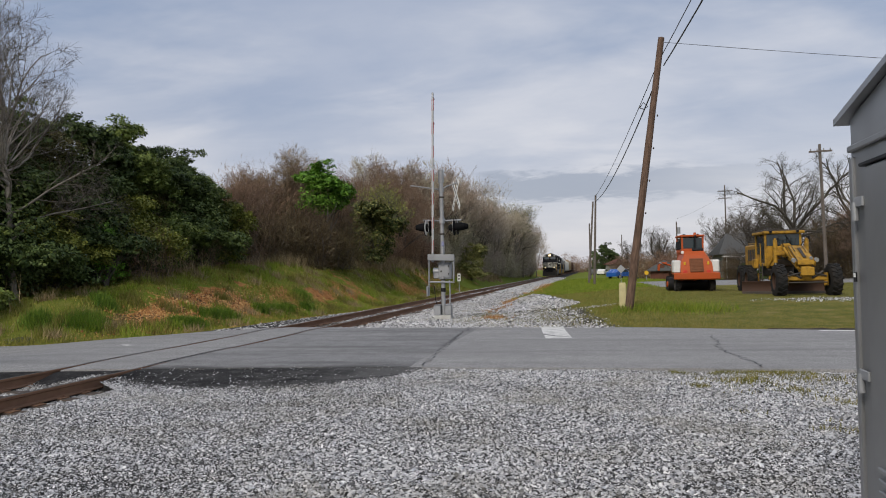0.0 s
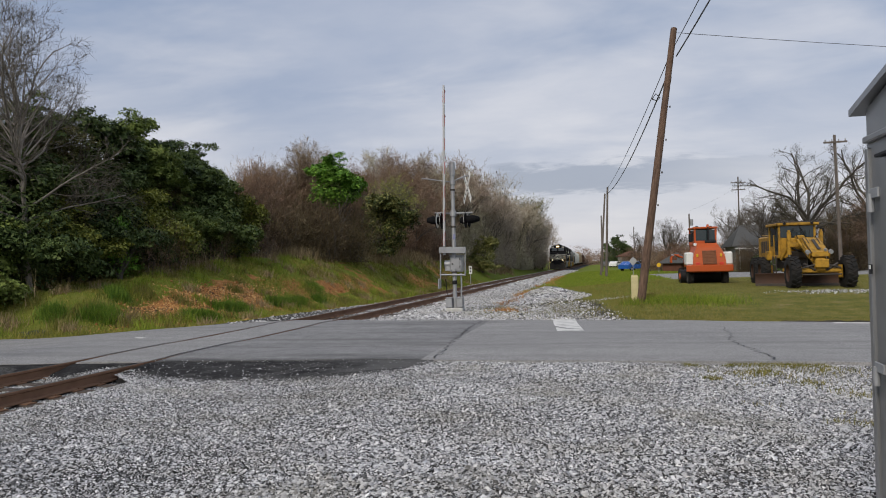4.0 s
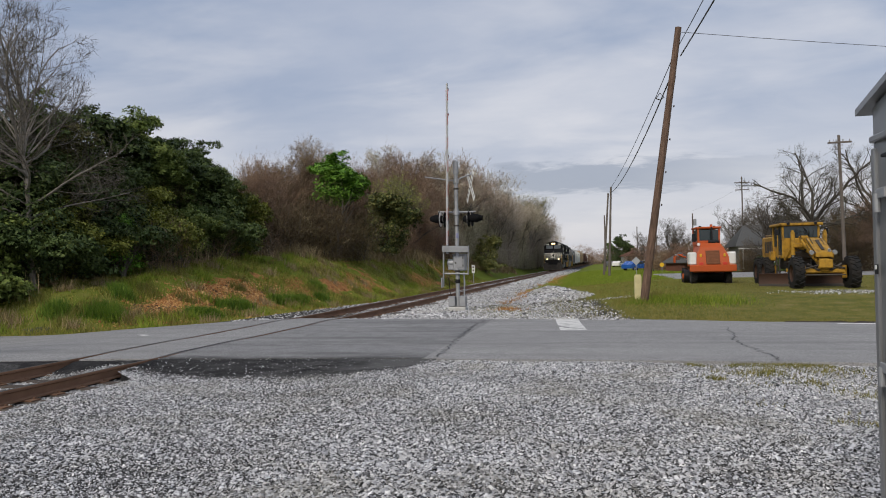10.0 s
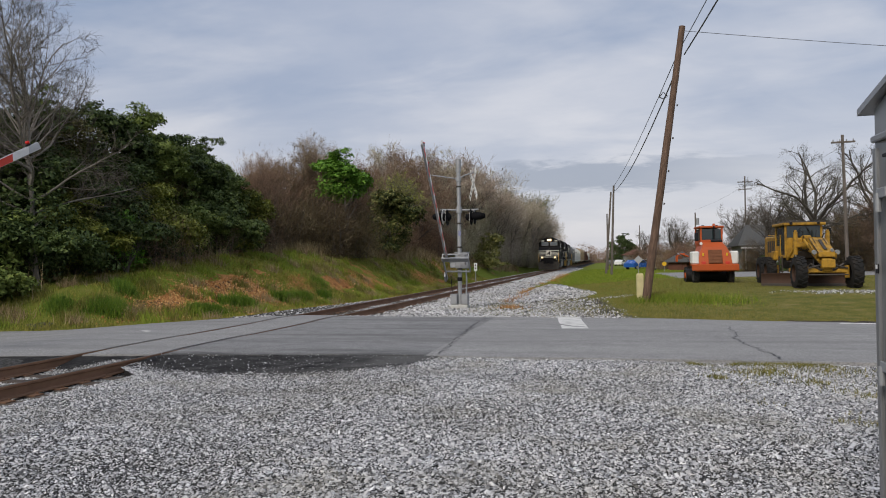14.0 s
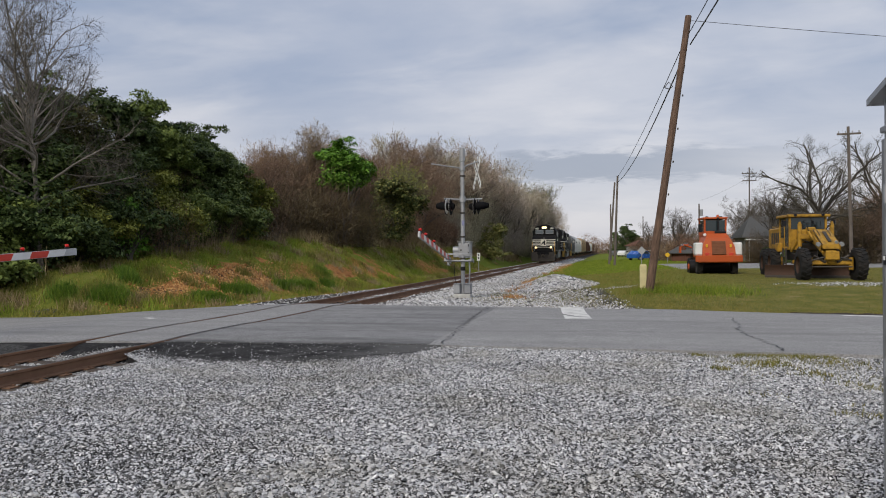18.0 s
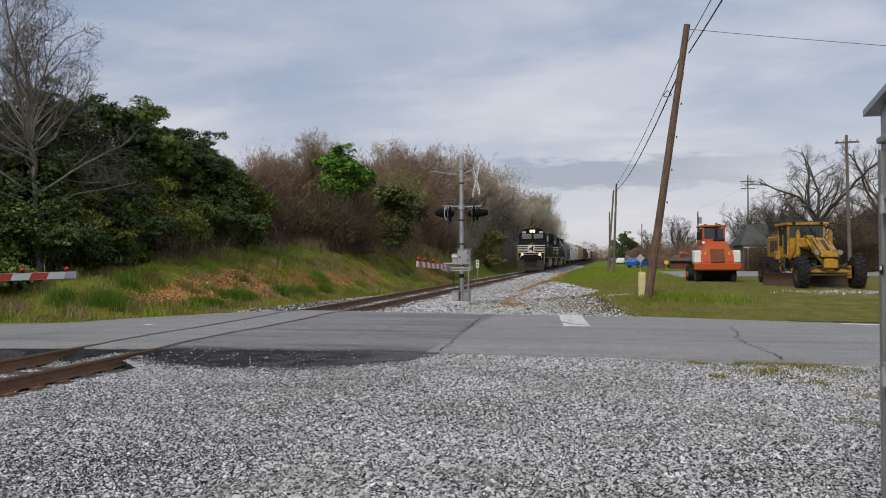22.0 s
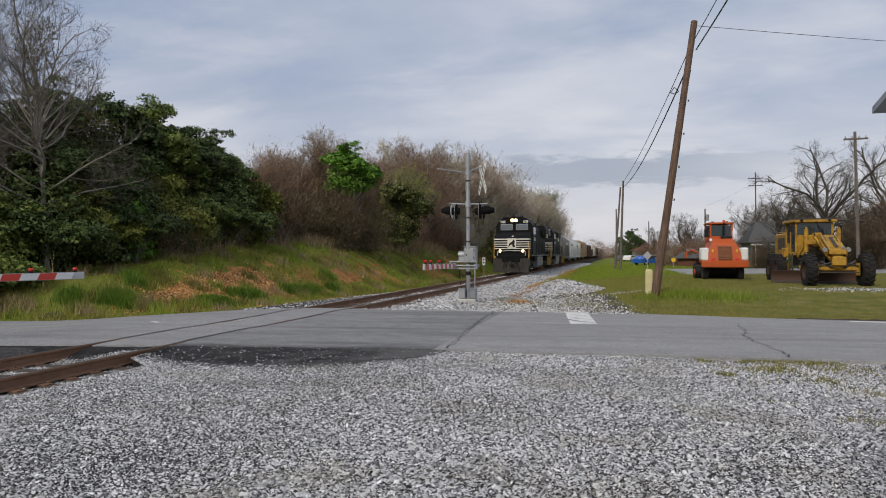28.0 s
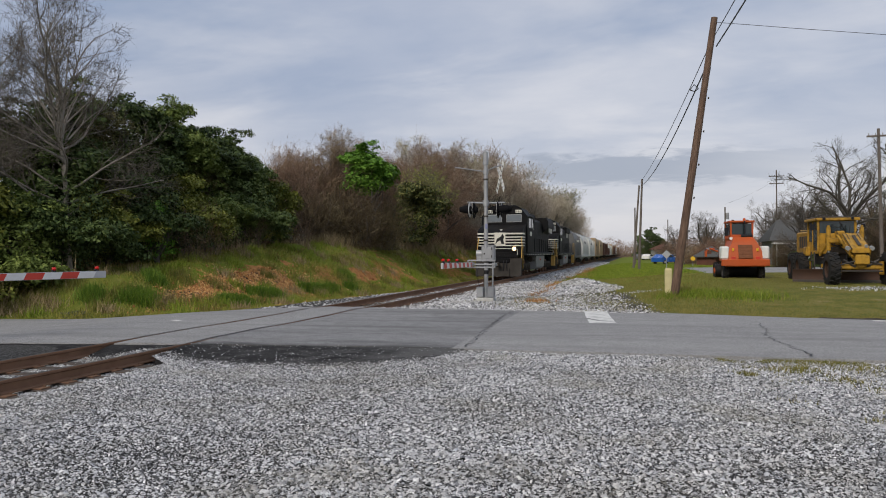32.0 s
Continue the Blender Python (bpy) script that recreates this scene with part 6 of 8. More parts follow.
def hopper_car(m, mat, label, spin, bays=3, length=17.0, rounded=True):
    """A covered hopper: curved sides, sloped ends, discharge bays, roof hatches."""
    t = thing("hopper_car", m, label, "freight car", "cars of the train")
    h0, h1 = 1.25, 4.55
    if rounded:
        prof = [(-1.45, h0), (1.45, h0)] + [(1.55 * math.cos(a) ** 0.6 if math.cos(a) > 0 else 0, 2.0 + 2.45 * math.sin(a)) for a in (0.25, 0.5, 0.75, 1.0, 1.2, 1.4)]
        prof += [(-x, z) for x, z in reversed(prof[2:])]
    else:
        prof = [(-1.5, h0), (1.5, h0), (1.55, 4.1), (1.2, h1), (-1.2, h1), (-1.55, 4.1)]
    part("body", Geo().prism(prof, -length + 1.6, -1.6, 0), M[mat], t)
    part("sill", Geo().box((-length / 2, 0, 1.15), (length - 0.8, 0.7, 0.30), 0.03).box((-length / 2, 1.45, 1.22), (length - 1.2, 0.10, 0.24), 0.02).box((-length / 2, -1.45, 1.22), (length - 1.2, 0.10, 0.24), 0.02), M[mat], t)
    for x in (-0.75, -length + 0.75):
        part("end_platform", Geo().box((x, 0, 1.22), (1.5, 2.8, 0.12), 0.02).cyl((x, 1.2, 1.2), (x, 1.2, 4.0), 0.04, n=6).cyl((x, -1.2, 1.2), (x, -1.2, 4.0), 0.04, n=6), M[mat], t)
    n = int(length / 2.1)
    for k in range(1, n):
        for s in (-1, 1):
            part("side_rib", Geo().box((-length * k / n, s * 1.545, 2.6), (0.09, 0.07, 2.5), 0.01), M[mat], t)
    for k in range(bays):
        x = -length * (k + 0.5) / bays * 0.68 - length * 0.16
        part("discharge_bay", Geo().convex([(x - 1.6, -1.3, 1.3), (x + 1.6, -1.3, 1.3), (x + 1.6, 1.3, 1.3), (x - 1.6, 1.3, 1.3), (x - 0.4, -0.5, 0.42), (x + 0.4, -0.5, 0.42), (x + 0.4, 0.5, 0.42), (x - 0.4, 0.5, 0.42)], [(0, 1, 2, 3), (4, 5, 6, 7), (0, 1, 5, 4), (1, 2, 6, 5), (2, 3, 7, 6), (3, 0, 4, 7)]), M[mat], t)
    part("roof_walk", Geo().box((-length / 2, 0, 4.56), (length - 3.2, 0.75, 0.08), 0.01), M["galv"], t)
    for k in range(4):
        part("lettering_bar", Geo().box((-3.2 - 1.1 * k, 1.57, 3.2), (0.75, 0.012, 0.30), 0.003), M["black" if mat != "hopdark" else "locowhite"], t)
    freight_truck(t, -1.9, spin)
    freight_truck(t, -length + 1.9, spin)
    coupler(t, -0.3, 1)
    return t


def box_car(m, mat, label, spin, length=16.0, top=4.3):
    t = thing("box_car", m, label, "freight car", "cars of the train")
    part("body", Geo().prism([(-1.5, 1.15), (1.5, 1.15), (1.5, top - 0.2), (0, top), (-1.5, top - 0.2)], -length + 0.5, -0.5, 0), M[mat], t)
    part("sill", Geo().box((-length / 2, 0, 1.05), (length - 0.6, 0.6, 0.30), 0.03), M["truck"], t)
    for k in range(1, 12):
        for s in (-1, 1):
            part("side_rib", Geo().box((-length * k / 12, s * 1.52, (1.2 + top) / 2 - 0.1), (0.10, 0.08, top - 1.6), 0.012), M[mat], t)
    for s in (-1, 1):
        part("sliding_door", Geo().box((-length / 2, s * 1.57, 2.6), (2.6, 0.05, 2.6), 0.01), M[mat], t)
    freight_truck(t, -2.2, spin)
    freight_truck(t, -length + 2.2, spin)
    coupler(t, -0.3, 1)
    return t


SPEED, START = 3.586, 162.8      # metres a second towards the camera; where the front stands at the start


def rake(y):
    return pose(TRACK_X, y, 0.0, 0, 0, -90)


TRAIN, SPIN = [], []
y = 0.0


def hitch(made, length):
    global y
    TRAIN.append((made, y))
    y += length


TALL = Matrix.Diagonal((1, 1, 1.055, 1))
hitch(locomotive(rake(START) @ TALL, "black diesel locomotive with pale nose stripes and lit headlights", SPIN, True, 0), 22.4)
hitch(locomotive(rake(START + 22.4) @ TALL, "black second diesel locomotive with white lettering bars", SPIN, False, 1), 22.0)
spare = []
dark_hopper = hopper_car(rake(START + y), "hopdark", "dark grey rounded covered hopper car", spare, 2, 13.0)
hitch(dark_hopper, 13.4)
pale_hopper = hopper_car(rake(START + y), "hopwhite", "pale grey covered hopper car", spare, 3, 17.0)
hitch(pale_hopper, 17.6)
hitch(copy_thing(pale_hopper, rake(START + y)), 17.6)
tan_hopper = hopper_car(rake(START + y), "hoptan", "rust-streaked tan covered hopper car", spare, 3, 17.0, False)
hitch(tan_hopper, 17.6)
hitch(copy_thing(tan_hopper, rake(START + y)), 17.6)
brown_car = box_car(rake(START + y), "boxbrown", "rusty brown box car", spare)
hitch(brown_car, 16.6)
hitch(copy_thing(brown_car, rake(START + y)), 16.6)
low_car = box_car(rake(START + y), "boxbrown", "low rusty brown gondola car", spare, 15.0, 3.3)
hitch(low_car, 15.6)
for k in range(12):
    src, ln = ((pale_hopper, 17.6), (brown_car, 16.6), (low_car, 15.6), (tan_hopper, 17.6))[(k * 3) % 4]
    hitch(copy_thing(src, rake(START + y)), ln)

# ---- loose stone and grass ----
def stones(name, rng, x, y, z, size, label):
    n = len(x)
    cube = np.array([[a, b, c] for a in (-1, 1) for b in (-1, 1) for c in (-1, 1)], float)
    v = cube[None] * (1 + rng.uniform(-0.45, 0.35, (n, 8, 3)))
    v *= (size[:, None] * rng.uniform(0.55, 1.15, (n, 3)))[:, None, :]
    q = rng.normal(size=(n, 4))
    q /= np.linalg.norm(q, axis=1, keepdims=True)
    w, i, j, k = q.T
    R = np.stack([1 - 2 * (j * j + k * k), 2 * (i * j - k * w), 2 * (i * k + j * w), 2 * (i * j + k * w), 1 - 2 * (i * i + k * k), 2 * (j * k - i * w), 2 * (i * k - j * w), 2 * (j * k + i * w), 1 - 2 * (i * i + j * j)], 1).reshape(n, 3, 3)
    v = np.einsum("nij,nkj->nki", R, v) + np.stack([x, y, z + size * 0.25], 1)[:, None]
    f = np.array([[0, 1, 3, 2], [4, 6, 7, 5], [0, 4, 5, 1], [2, 3, 7, 6], [0, 2, 6, 4], [1, 5, 7, 3]])
    faces = (np.arange(n)[:, None, None] * 8 + f[None]).reshape(-1, 4)
    return tagged(new(name, big_mesh(name, v.reshape(-1, 3), faces, M["stone"])), label, "gravel", kind="stuff")


def chips(name, rng, x, y, z, size, label):
    """Half-buried angular stones: five-sided, tilted, with the point off centre."""
    n = len(x)
    a = rng.uniform(0, 2 * np.pi, (n, 1)) + 2 * np.pi * (np.arange(5)[None] + rng.uniform(-0.3, 0.3, (n, 5))) / 5
    r = size[:, None] * rng.uniform(0.65, 1.25, (n, 5))
    turn = rng.uniform(0, np.pi, (n, 1))
    lx, ly = r * np.cos(a) * 1.18, r * np.sin(a) * 0.72
    px, py = lx * np.cos(turn) - ly * np.sin(turn), lx * np.sin(turn) + ly * np.cos(turn)
    tilt = rng.normal(0, 0.38, (n, 2))
    ring = np.stack([px, py, px * tilt[:, :1] + py * tilt[:, 1:] + size[:, None] * rng.uniform(-0.25, 0.20, (n, 5))], 2)
    top = np.stack([size * rng.normal(0, 0.42, n), size * rng.normal(0, 0.42, n), size * rng.uniform(0.30, 0.85, n)], 1)
    v = np.concatenate([ring, top[:, None]], 1) + np.stack([x, y, z], 1)[:, None]
    f = np.array([[k, (k + 1) % 5, 5] for k in range(5)])
    faces = (np.arange(n)[:, None, None] * 6 + f[None]).reshape(-1, 3)
    return tagged(new(name, big_mesh(name, v.reshape(-1, 3), faces, M["stone"])), label, "gravel", kind="stuff")


def lay_stones():
    rng = np.random.default_rng(3)
    def yard(n, power):
        y = 3.7 + 9.0 * rng.random(n) ** power
        x = -0.99 * y - 0.5 + rng.random(n) * (1.38 * y + 1.2)
        keep = (x > -9.9) & (y < near_edge(x) + 0.05)
        keep &= ~((y > apron_lo(np.clip(x, -7.95, -2.85)) + 0.10 * rng.normal(size=n)) & (x < -2.9) & (x > -7.95) & (rng.random(n) < 0.45 + 0.53 * step(0.0, 0.55, y - apron_lo(np.clip(x, -7.95, -2.85)))))
        keep &= ~((np.abs(x - inner) < 0.06) | (np.abs(x - outer) < 0.06))
        return x[keep], y[keep]

    def bed_of(x, y):
        """Top of the yard, or of the crumbling asphalt where that covers it."""
        lo, hi = apron_lo(np.clip(x, -7.92, -2.9)), near_edge(x) - 0.03
        f = np.clip((y - lo) / np.maximum(hi - lo, 0.1), 0, 1)
        return np.where((x > -7.92) & (x < -2.9) & (y > lo - 0.15), np.maximum(land(x, y), -0.004 - 0.075 * (1 - f)), land(x, y))

    x, y = yard(380000, 0.74)
    keep = rng.random(len(x)) < 0.93 + 0.25 * rough_noise(x, y, 1.6, 22)
    x, y = x[keep], y[keep]
    coarse = 1.0 + 0.22 * rough_noise(x, y, 0.5, 23)
    chips("gravel", rng, x, y, bed_of(x, y) + rng.uniform(-0.002, 0.009, len(x)), np.clip(rng.lognormal(-4.60, 0.40, len(x)), 0.005, 0.026) * coarse, "fine grey crushed stone of the yard")
    x, y = yard(2600, 0.8)
    chips("gravel", rng, x, y, bed_of(x, y), np.clip(rng.lognormal(-4.2, 0.32, len(x)), 0.012, 0.03), "loose larger grey and white stones of the yard")
    n = 90000
    y = 20.9 + 55 * rng.random(n) ** 1.7
    sh = np.interp(y, [20, 24, 28, 31, 36, 44, 80, 200], [9.7, 9.0, 8.5, 7.6, 5.2, 4.1, 3.4, 3.0])
    x = TRACK_X + rng.uniform(-2.9, 1.0, n) + rng.random(n) * (sh - 0.6)
    keep = (y > far_edge(x) + 0.05) & (np.abs(x - inner) > 0.07) & (np.abs(x - outer) > 0.07) & (x < TRACK_X + sh + 0.2 * rng.normal(size=n))
    tie_row = np.abs(((y - 2.0) / 0.53) % 1 - 0.5) > 0.28
    keep &= ~(tie_row & (np.abs(x - TRACK_X) < 1.3) & (rng.random(n) < 0.85))
    x, y = x[keep], y[keep]
    stones("ballast", rng, x, y, land(x, y), np.clip(rng.lognormal(-4.2, 0.36, len(x)), 0.010, 0.042), "grey crushed stone ballast along the track")
    # round the camera and beside it
    n = 120000
    x, y = rng.uniform(-9.2, 7.0, n), rng.uniform(-5.0, 12.0, n)
    seen = (y > 3.7) & (x > -0.99 * y - 0.5) & (x < 0.39 * y + 0.7)
    keep = ~seen & (y < near_edge(x) - 0.1) & ~((x > 1.3) & (x < 3.3) & (y > 2.3) & (y < 4.4)) & (np.abs(x - outer) > 0.1)
    x, y = x[keep], y[keep]
    chips("gravel", rng, x, y, land(x, y), np.clip(rng.lognormal(-4.0, 0.36, len(x)), 0.009, 0.035), "fine grey crushed stone of the yard")
    # coarser ballast farther along the track
    n = 26000
    y = 60 + 100 * rng.random(n) ** 1.3
    x = TRACK_X + np.where(rng.random(n) < 0.75, rng.uniform(0.95, 3.6, n), rng.uniform(-2.6, -0.95, n))
    stones("ballast", rng, x, y, land(x, y), np.clip(rng.lognormal(-3.3, 0.3, n), 0.02, 0.08), "grey crushed stone ballast along the track")
    n = 6500
    a, r = rng.uniform(0, 2 * np.pi, n), np.sqrt(rng.random(n))
    x, y = -2.4 + 1.9 * r * np.cos(a), 31.3 + 2.6 * r * np.sin(a)
    stones("stone_heap", rng, x, y, land(x, y), np.clip(rng.lognormal(-3.65, 0.3, n), 0.018, 0.055), "low heap of pale crushed stone in the verge")


def verge_stones():
    rng = np.random.default_rng(31)
    n = 520
    x = np.concatenate([rng.normal(8.1, 0.9, n), rng.normal(0.5, 0.35, 400)])
    y = np.concatenate([rng.normal(28.4, 0.42, n), rng.normal(28.4, 0.28, 400)])
    stones("gravel", rng, x, y, land(x, y) + 0.01, np.clip(rng.lognormal(-4.3, 0.3, len(x)), 0.010, 0.028), "pale crushed stone strewn in the verge grass")


def blades(rng, x, y, z, h, w, lean=0.35):
    n = len(x)
    a = rng.uniform(0, 2 * np.pi, n)
    c, s = np.cos(a), np.sin(a)
    base = np.stack([x, y, z - 0.02], 1)
    side = np.stack([c * w, s * w, 0 * w], 1)
    l1 = rng.normal(0, lean, n) * h
    l2 = rng.normal(0, lean, n) * h
    tip = base + np.stack([l1, l2, h], 1)
    v = np.stack([base - side, base + side, tip], 1).reshape(-1, 3)
    return v, np.arange(3 * n).reshape(n, 3)


def grow(name, mat, rng, x, y, h, w, label, lean=0.35, category="grass"):
    v, f = blades(rng, x, y, land(x, y), h, w, lean)
    return tagged(new(name, big_mesh(name, v, f, M[mat])), label, category, kind="stuff")


def lay_rubble():
    """Lumps of red clay broken out of the bank."""
    rng = np.random.default_rng(15)
    x = np.concatenate([rng.normal(-15.3, 0.55, 9000), rng.normal(-14.9, 0.4, 2400), rng.normal(-14.5, 0.6, 700)])
    y = np.concatenate([rng.normal(27.4, 2.7, 9000), rng.normal(22.8, 0.6, 2400), rng.normal(40, 7, 700)])
    keep = y > far_edge(x) + 0.2
    x, y = x[keep], y[keep]
    ob = stones("clay_rubble", rng, x, y, land(x, y), np.clip(rng.lognormal(-4.15, 0.5, len(x)), 0.008, 0.06), "crumbled tan and orange clay lumps on the bank")
    ob.data.materials.clear()
    ob.data.materials.append(M["clay"])
    tagged(ob, category="clay")
    # rusty orange weeds and grit at the edge of the ballast
    spots = [(-3.7, 30.2, 0.30, 0.45), (-4.4, 44.0, 0.25, 2.0), (-4.5, 52.0, 0.3, 3.0), (-3.9, 60.0, 0.4, 4.0), (-3.3, 25.3, 0.25, 0.3), (-12.0, 33.0, 0.2, 3.0), (-12.0, 41.0, 0.2, 3.0)]
    x = np.concatenate([rng.normal(a, c, 200) for a, b, c, d in spots])
    y = np.concatenate([rng.normal(b, d, 200) for a, b, c, d in spots])
    grow("dry_weeds", "clay", rng, x, y, rng.uniform(0.05, 0.2, len(x)), np.full(len(x), 0.022), "rusty orange withered weeds beside the ballast", 0.5, "weeds")
    n = 5200
    y = 34 + 62 * rng.random(n) ** 1.2
    x = TRACK_X + np.interp(y, [31, 36, 44, 80, 200], [7.6, 5.2, 4.1, 3.4, 3.0]) + rng.normal(0.15, 0.35, n)
    keep = rough_noise(x, y, 0.25, 63) > -0.15
    grow("dry_weeds", "clay", rng, x[keep], y[keep], rng.uniform(0.06, 0.22, keep.sum()), np.full(keep.sum(), 0.024), "rusty orange withered weeds along the ballast shoulder", 0.5, "weeds")
    # dark torn soil and roots along the upper edge of the slips
    n = 1500
    u = rng.random(n)
    x = np.where(u < 0.55, rng.normal(-15.3, 0.28, n), rng.normal(-15.5, 0.3, n))
    y = np.where(u < 0.55, rng.normal(22.7, 0.8, n), rng.uniform(25, 31, n))
    ob = stones("torn_soil", rng, x, y, land(x, y), np.clip(rng.lognormal(-4.0, 0.4, n), 0.012, 0.05), "dark torn soil at the edge of the clay slip")
    ob.data.materials.clear()
    ob.data.materials.append(M["soillump"])
    tagged(ob, category="soil")


def lay_grass():
    rng = np.random.default_rng(8)
    # mown verge beyond the road
    n = 120000
    y = 20.6 + 34 * rng.random(n) ** 1.5
    x = -4.5 + rng.random(n) * (0.42 * y + 9)
    sh = TRACK_X + np.interp(y, [20, 24, 28, 31, 36, 44, 80, 200], [9.7, 9.0, 8.5, 7.6, 5.2, 4.1, 3.4, 3.0])
    keep = (y > far_edge(x) + 0.15) & (x > sh + 0.3 * rng.normal(size=n)) & (rough_noise(x, y, 0.9, 31) > -0.75) & ~((x > 3.7) & (y > 46.8 + 0.3 * (x - 4)))
    x, y = x[keep], y[keep]
    near_bank = step(4.5, 0.5, x - 0.02 * y)
    h = rng.uniform(0.025, 0.065, len(x)) * (1 + 0.8 * near_bank)
    grow("grass", "blade", rng, x, y, h, 0.006 + 0.0003 * y, "short green and yellowish verge grass")
    n = 60000
    y = 48 + 75 * rng.random(n) ** 1.4
    sh = TRACK_X + np.interp(y, [44, 80, 200], [4.1, 3.4, 3.0])
    x = sh + 0.3 * rng.normal(size=n) + rng.random(n) * (11 + 0.06 * y)
    keep = ~((y > 46.6 + 0.3 * (x - 4)) & (y < 77 + 0.55 * (x - 4)) & (x > 3.6 + 0.4 * rng.normal(size=n)))
    x, y = x[keep], y[keep]
    grow("grass", "lush", rng, x, y, rng.uniform(0.06, 0.16, len(x)), 0.010 + 0.00035 * y, "bright green verge grass along the track")
    # rough grass on the bank
    n = 140000
    y = 17.5 + 62 * rng.random(n) ** 1.7
    x = toe(y) + 1.0 - rng.random(n) * (8.5 + 5.0 * step(27, 22, y))
    keep = (y > far_edge(x) + 0.03) & (rough_noise(x, y, 0.6, 33) + 0.5 * rough_noise(x, y, 1.9, 34) > -0.5 + 0.15 * rng.normal(size=n))
    keep &= np.minimum(np.hypot((x + 15.3) / 1.15, (y - 27.4) / 5.6), np.hypot((x + 14.8) / 0.8, (y - 22.9) / 0.9)) > 0.88 + 0.2 * rng.random(n)
    x, y = x[keep], y[keep]
    grow("grass", "bankgrass", rng, x, y, rng.uniform(0.04, 0.15, len(x)) * (1 + 0.6 * rough_noise(x, y, 0.8, 35)), 0.008 + 0.0003 * y, "rough grass and weeds on the track bank")
    # lush tufts at the foot of the bank
    tufts = [(-16.4, 21.3), (-16.1, 21.6), (-15.8, 21.4), (-14.1, 23.5), (-13.9, 23.8), (-13.7, 24.0), (-14.5, 26.3), (-14.3, 26.7), (-14.1, 27.1), (-14.2, 30.4), (-14.1, 31.0), (-14.0, 31.8), (-13.9, 32.6), (-16.6, 23.0), (-17.0, 23.4), (-13.9, 35.0), (-17.5, 20.8), (-14.8, 36.5)]
    x = np.concatenate([rng.normal(a, 0.17, 800) for a, b in tufts])
    y = np.concatenate([rng.normal(b, 0.17, 800) for a, b in tufts])
    keep = y > far_edge(x) + 0.1
    x, y = x[keep], y[keep]
    grow("tall_grass", "tuft", rng, x, y, rng.uniform(0.16, 0.46, len(x)), np.full(len(x), 0.015), "tall lush green grass tufts", 0.3)
    # lush weeds round the foot of the leaning pole
    x = np.concatenate([rng.normal(a, r, k) for a, b, r, k in ((1.9, 26.0, 0.35, 900), (2.6, 25.8, 0.5, 800), (1.0, 25.6, 0.25, 300), (3.6, 25.4, 0.6, 600))])
    y = np.concatenate([rng.normal(b, r, k) for a, b, r, k in ((1.9, 26.0, 0.35, 900), (2.6, 25.8, 0.5, 800), (1.0, 25.6, 0.25, 300), (3.6, 25.4, 0.6, 600))])
    grow("weeds", "lush", rng, x, y, rng.uniform(0.08, 0.32, len(x)), np.full(len(x), 0.012), "lush green weeds round the leaning pole", 0.4)
    # scattered clumps over the bank
    for mat, k, lab in (("lush", 70, "green weed clumps on the bank"), ("blade", 90, "rough grass clumps on the bank"), ("straw", 60, "withered grass clumps on the bank")):
        cy = 19 + 55 * rng.random(k) ** 1.3
        cx = toe(cy) + 0.6 - 6.5 * rng.random(k)
        x = (cx[:, None] + rng.normal(0, 0.2, (k, 120))).ravel()
        y = (cy[:, None] + rng.normal(0, 0.2, (k, 120))).ravel()
        keep = y > far_edge(x) + 0.1
        grow("weeds", mat, rng, x[keep], y[keep], rng.uniform(0.15, 0.45, keep.sum()), np.full(keep.sum(), 0.013), lab, 0.35)
    # dry stalks and brambles along the wood
    n = 3600
    y = 18 + 52 * rng.random(n) ** 1.3
    x = -18.2 - 2.2 * rng.random(n) + 0.03 * (y - 30)
    keep = rough_noise(x, y, 0.35, 41) + 0.3 * rough_noise(x, y, 1.3, 42) > 0.2
    x, y = x[keep], y[keep]
    grow("dry_stalks", "straw", rng, x, y, rng.uniform(0.3, 1.6, len(x)) * rng.uniform(0.5, 1.0, len(x)), np.full(len(x), 0.011), "dry straw-coloured stalks at the edge of the wood", 0.22)
    n = 16000
    y = 40 + 75 * rng.random(n) ** 1.2
    x = np.interp(y, [40, 60, 80, 100, 130], [-18.2, -17.2, -16.0, -15.0, -14.0]) + rng.normal(0, 0.5, n)
    keep = rough_noise(x, y, 0.5, 43) > -0.35
    x, y = x[keep], y[keep]
    grow("dry_stalks", "straw", rng, x, y, rng.uniform(0.25, 0.95, len(x)), 0.008 + 0.0003 * y, "dry straw-coloured grass along the top of the bank", 0.3)
    # weeds at the pole and in the stone yard
    spots = [(1.5, 27.0, 0.5, 900, 0.30), (0.9, 26.2, 0.4, 500, 0.22), (2.4, 26.6, 0.5, 600, 0.24), (2.15, 11.3, 0.16, 170, 0.13), (1.45, 10.8, 0.07, 90, 0.10), (2.75, 11.5, 0.3, 130, 0.09), (3.2, 11.6, 0.3, 160, 0.10),
             (2.6, 10.5, 0.16, 110, 0.10), (1.9, 10.4, 0.12, 60, 0.07), (1.75, 11.4, 0.12, 60, 0.07), (3.0, 9.7, 0.12, 70, 0.09), (3.3, 10.2, 0.2, 50, 0.09), (-1.0, 24.2, 0.7, 250, 0.10), (-3.2, 23.0, 0.4, 120, 0.09), (0.3, 22.6, 0.8, 400, 0.10), (-4.0, 30.0, 0.5, 150, 0.10), (-3.9, 28.6, 0.5, 220, 0.10), (-1.2, 27.6, 0.7, 350, 0.10), (-2.8, 26.6, 0.5, 160, 0.08), (-4.6, 33.0, 0.5, 220, 0.12), (-0.4, 24.6, 0.7, 350, 0.11), (-0.6, 29.2, 0.5, 300, 0.12)]
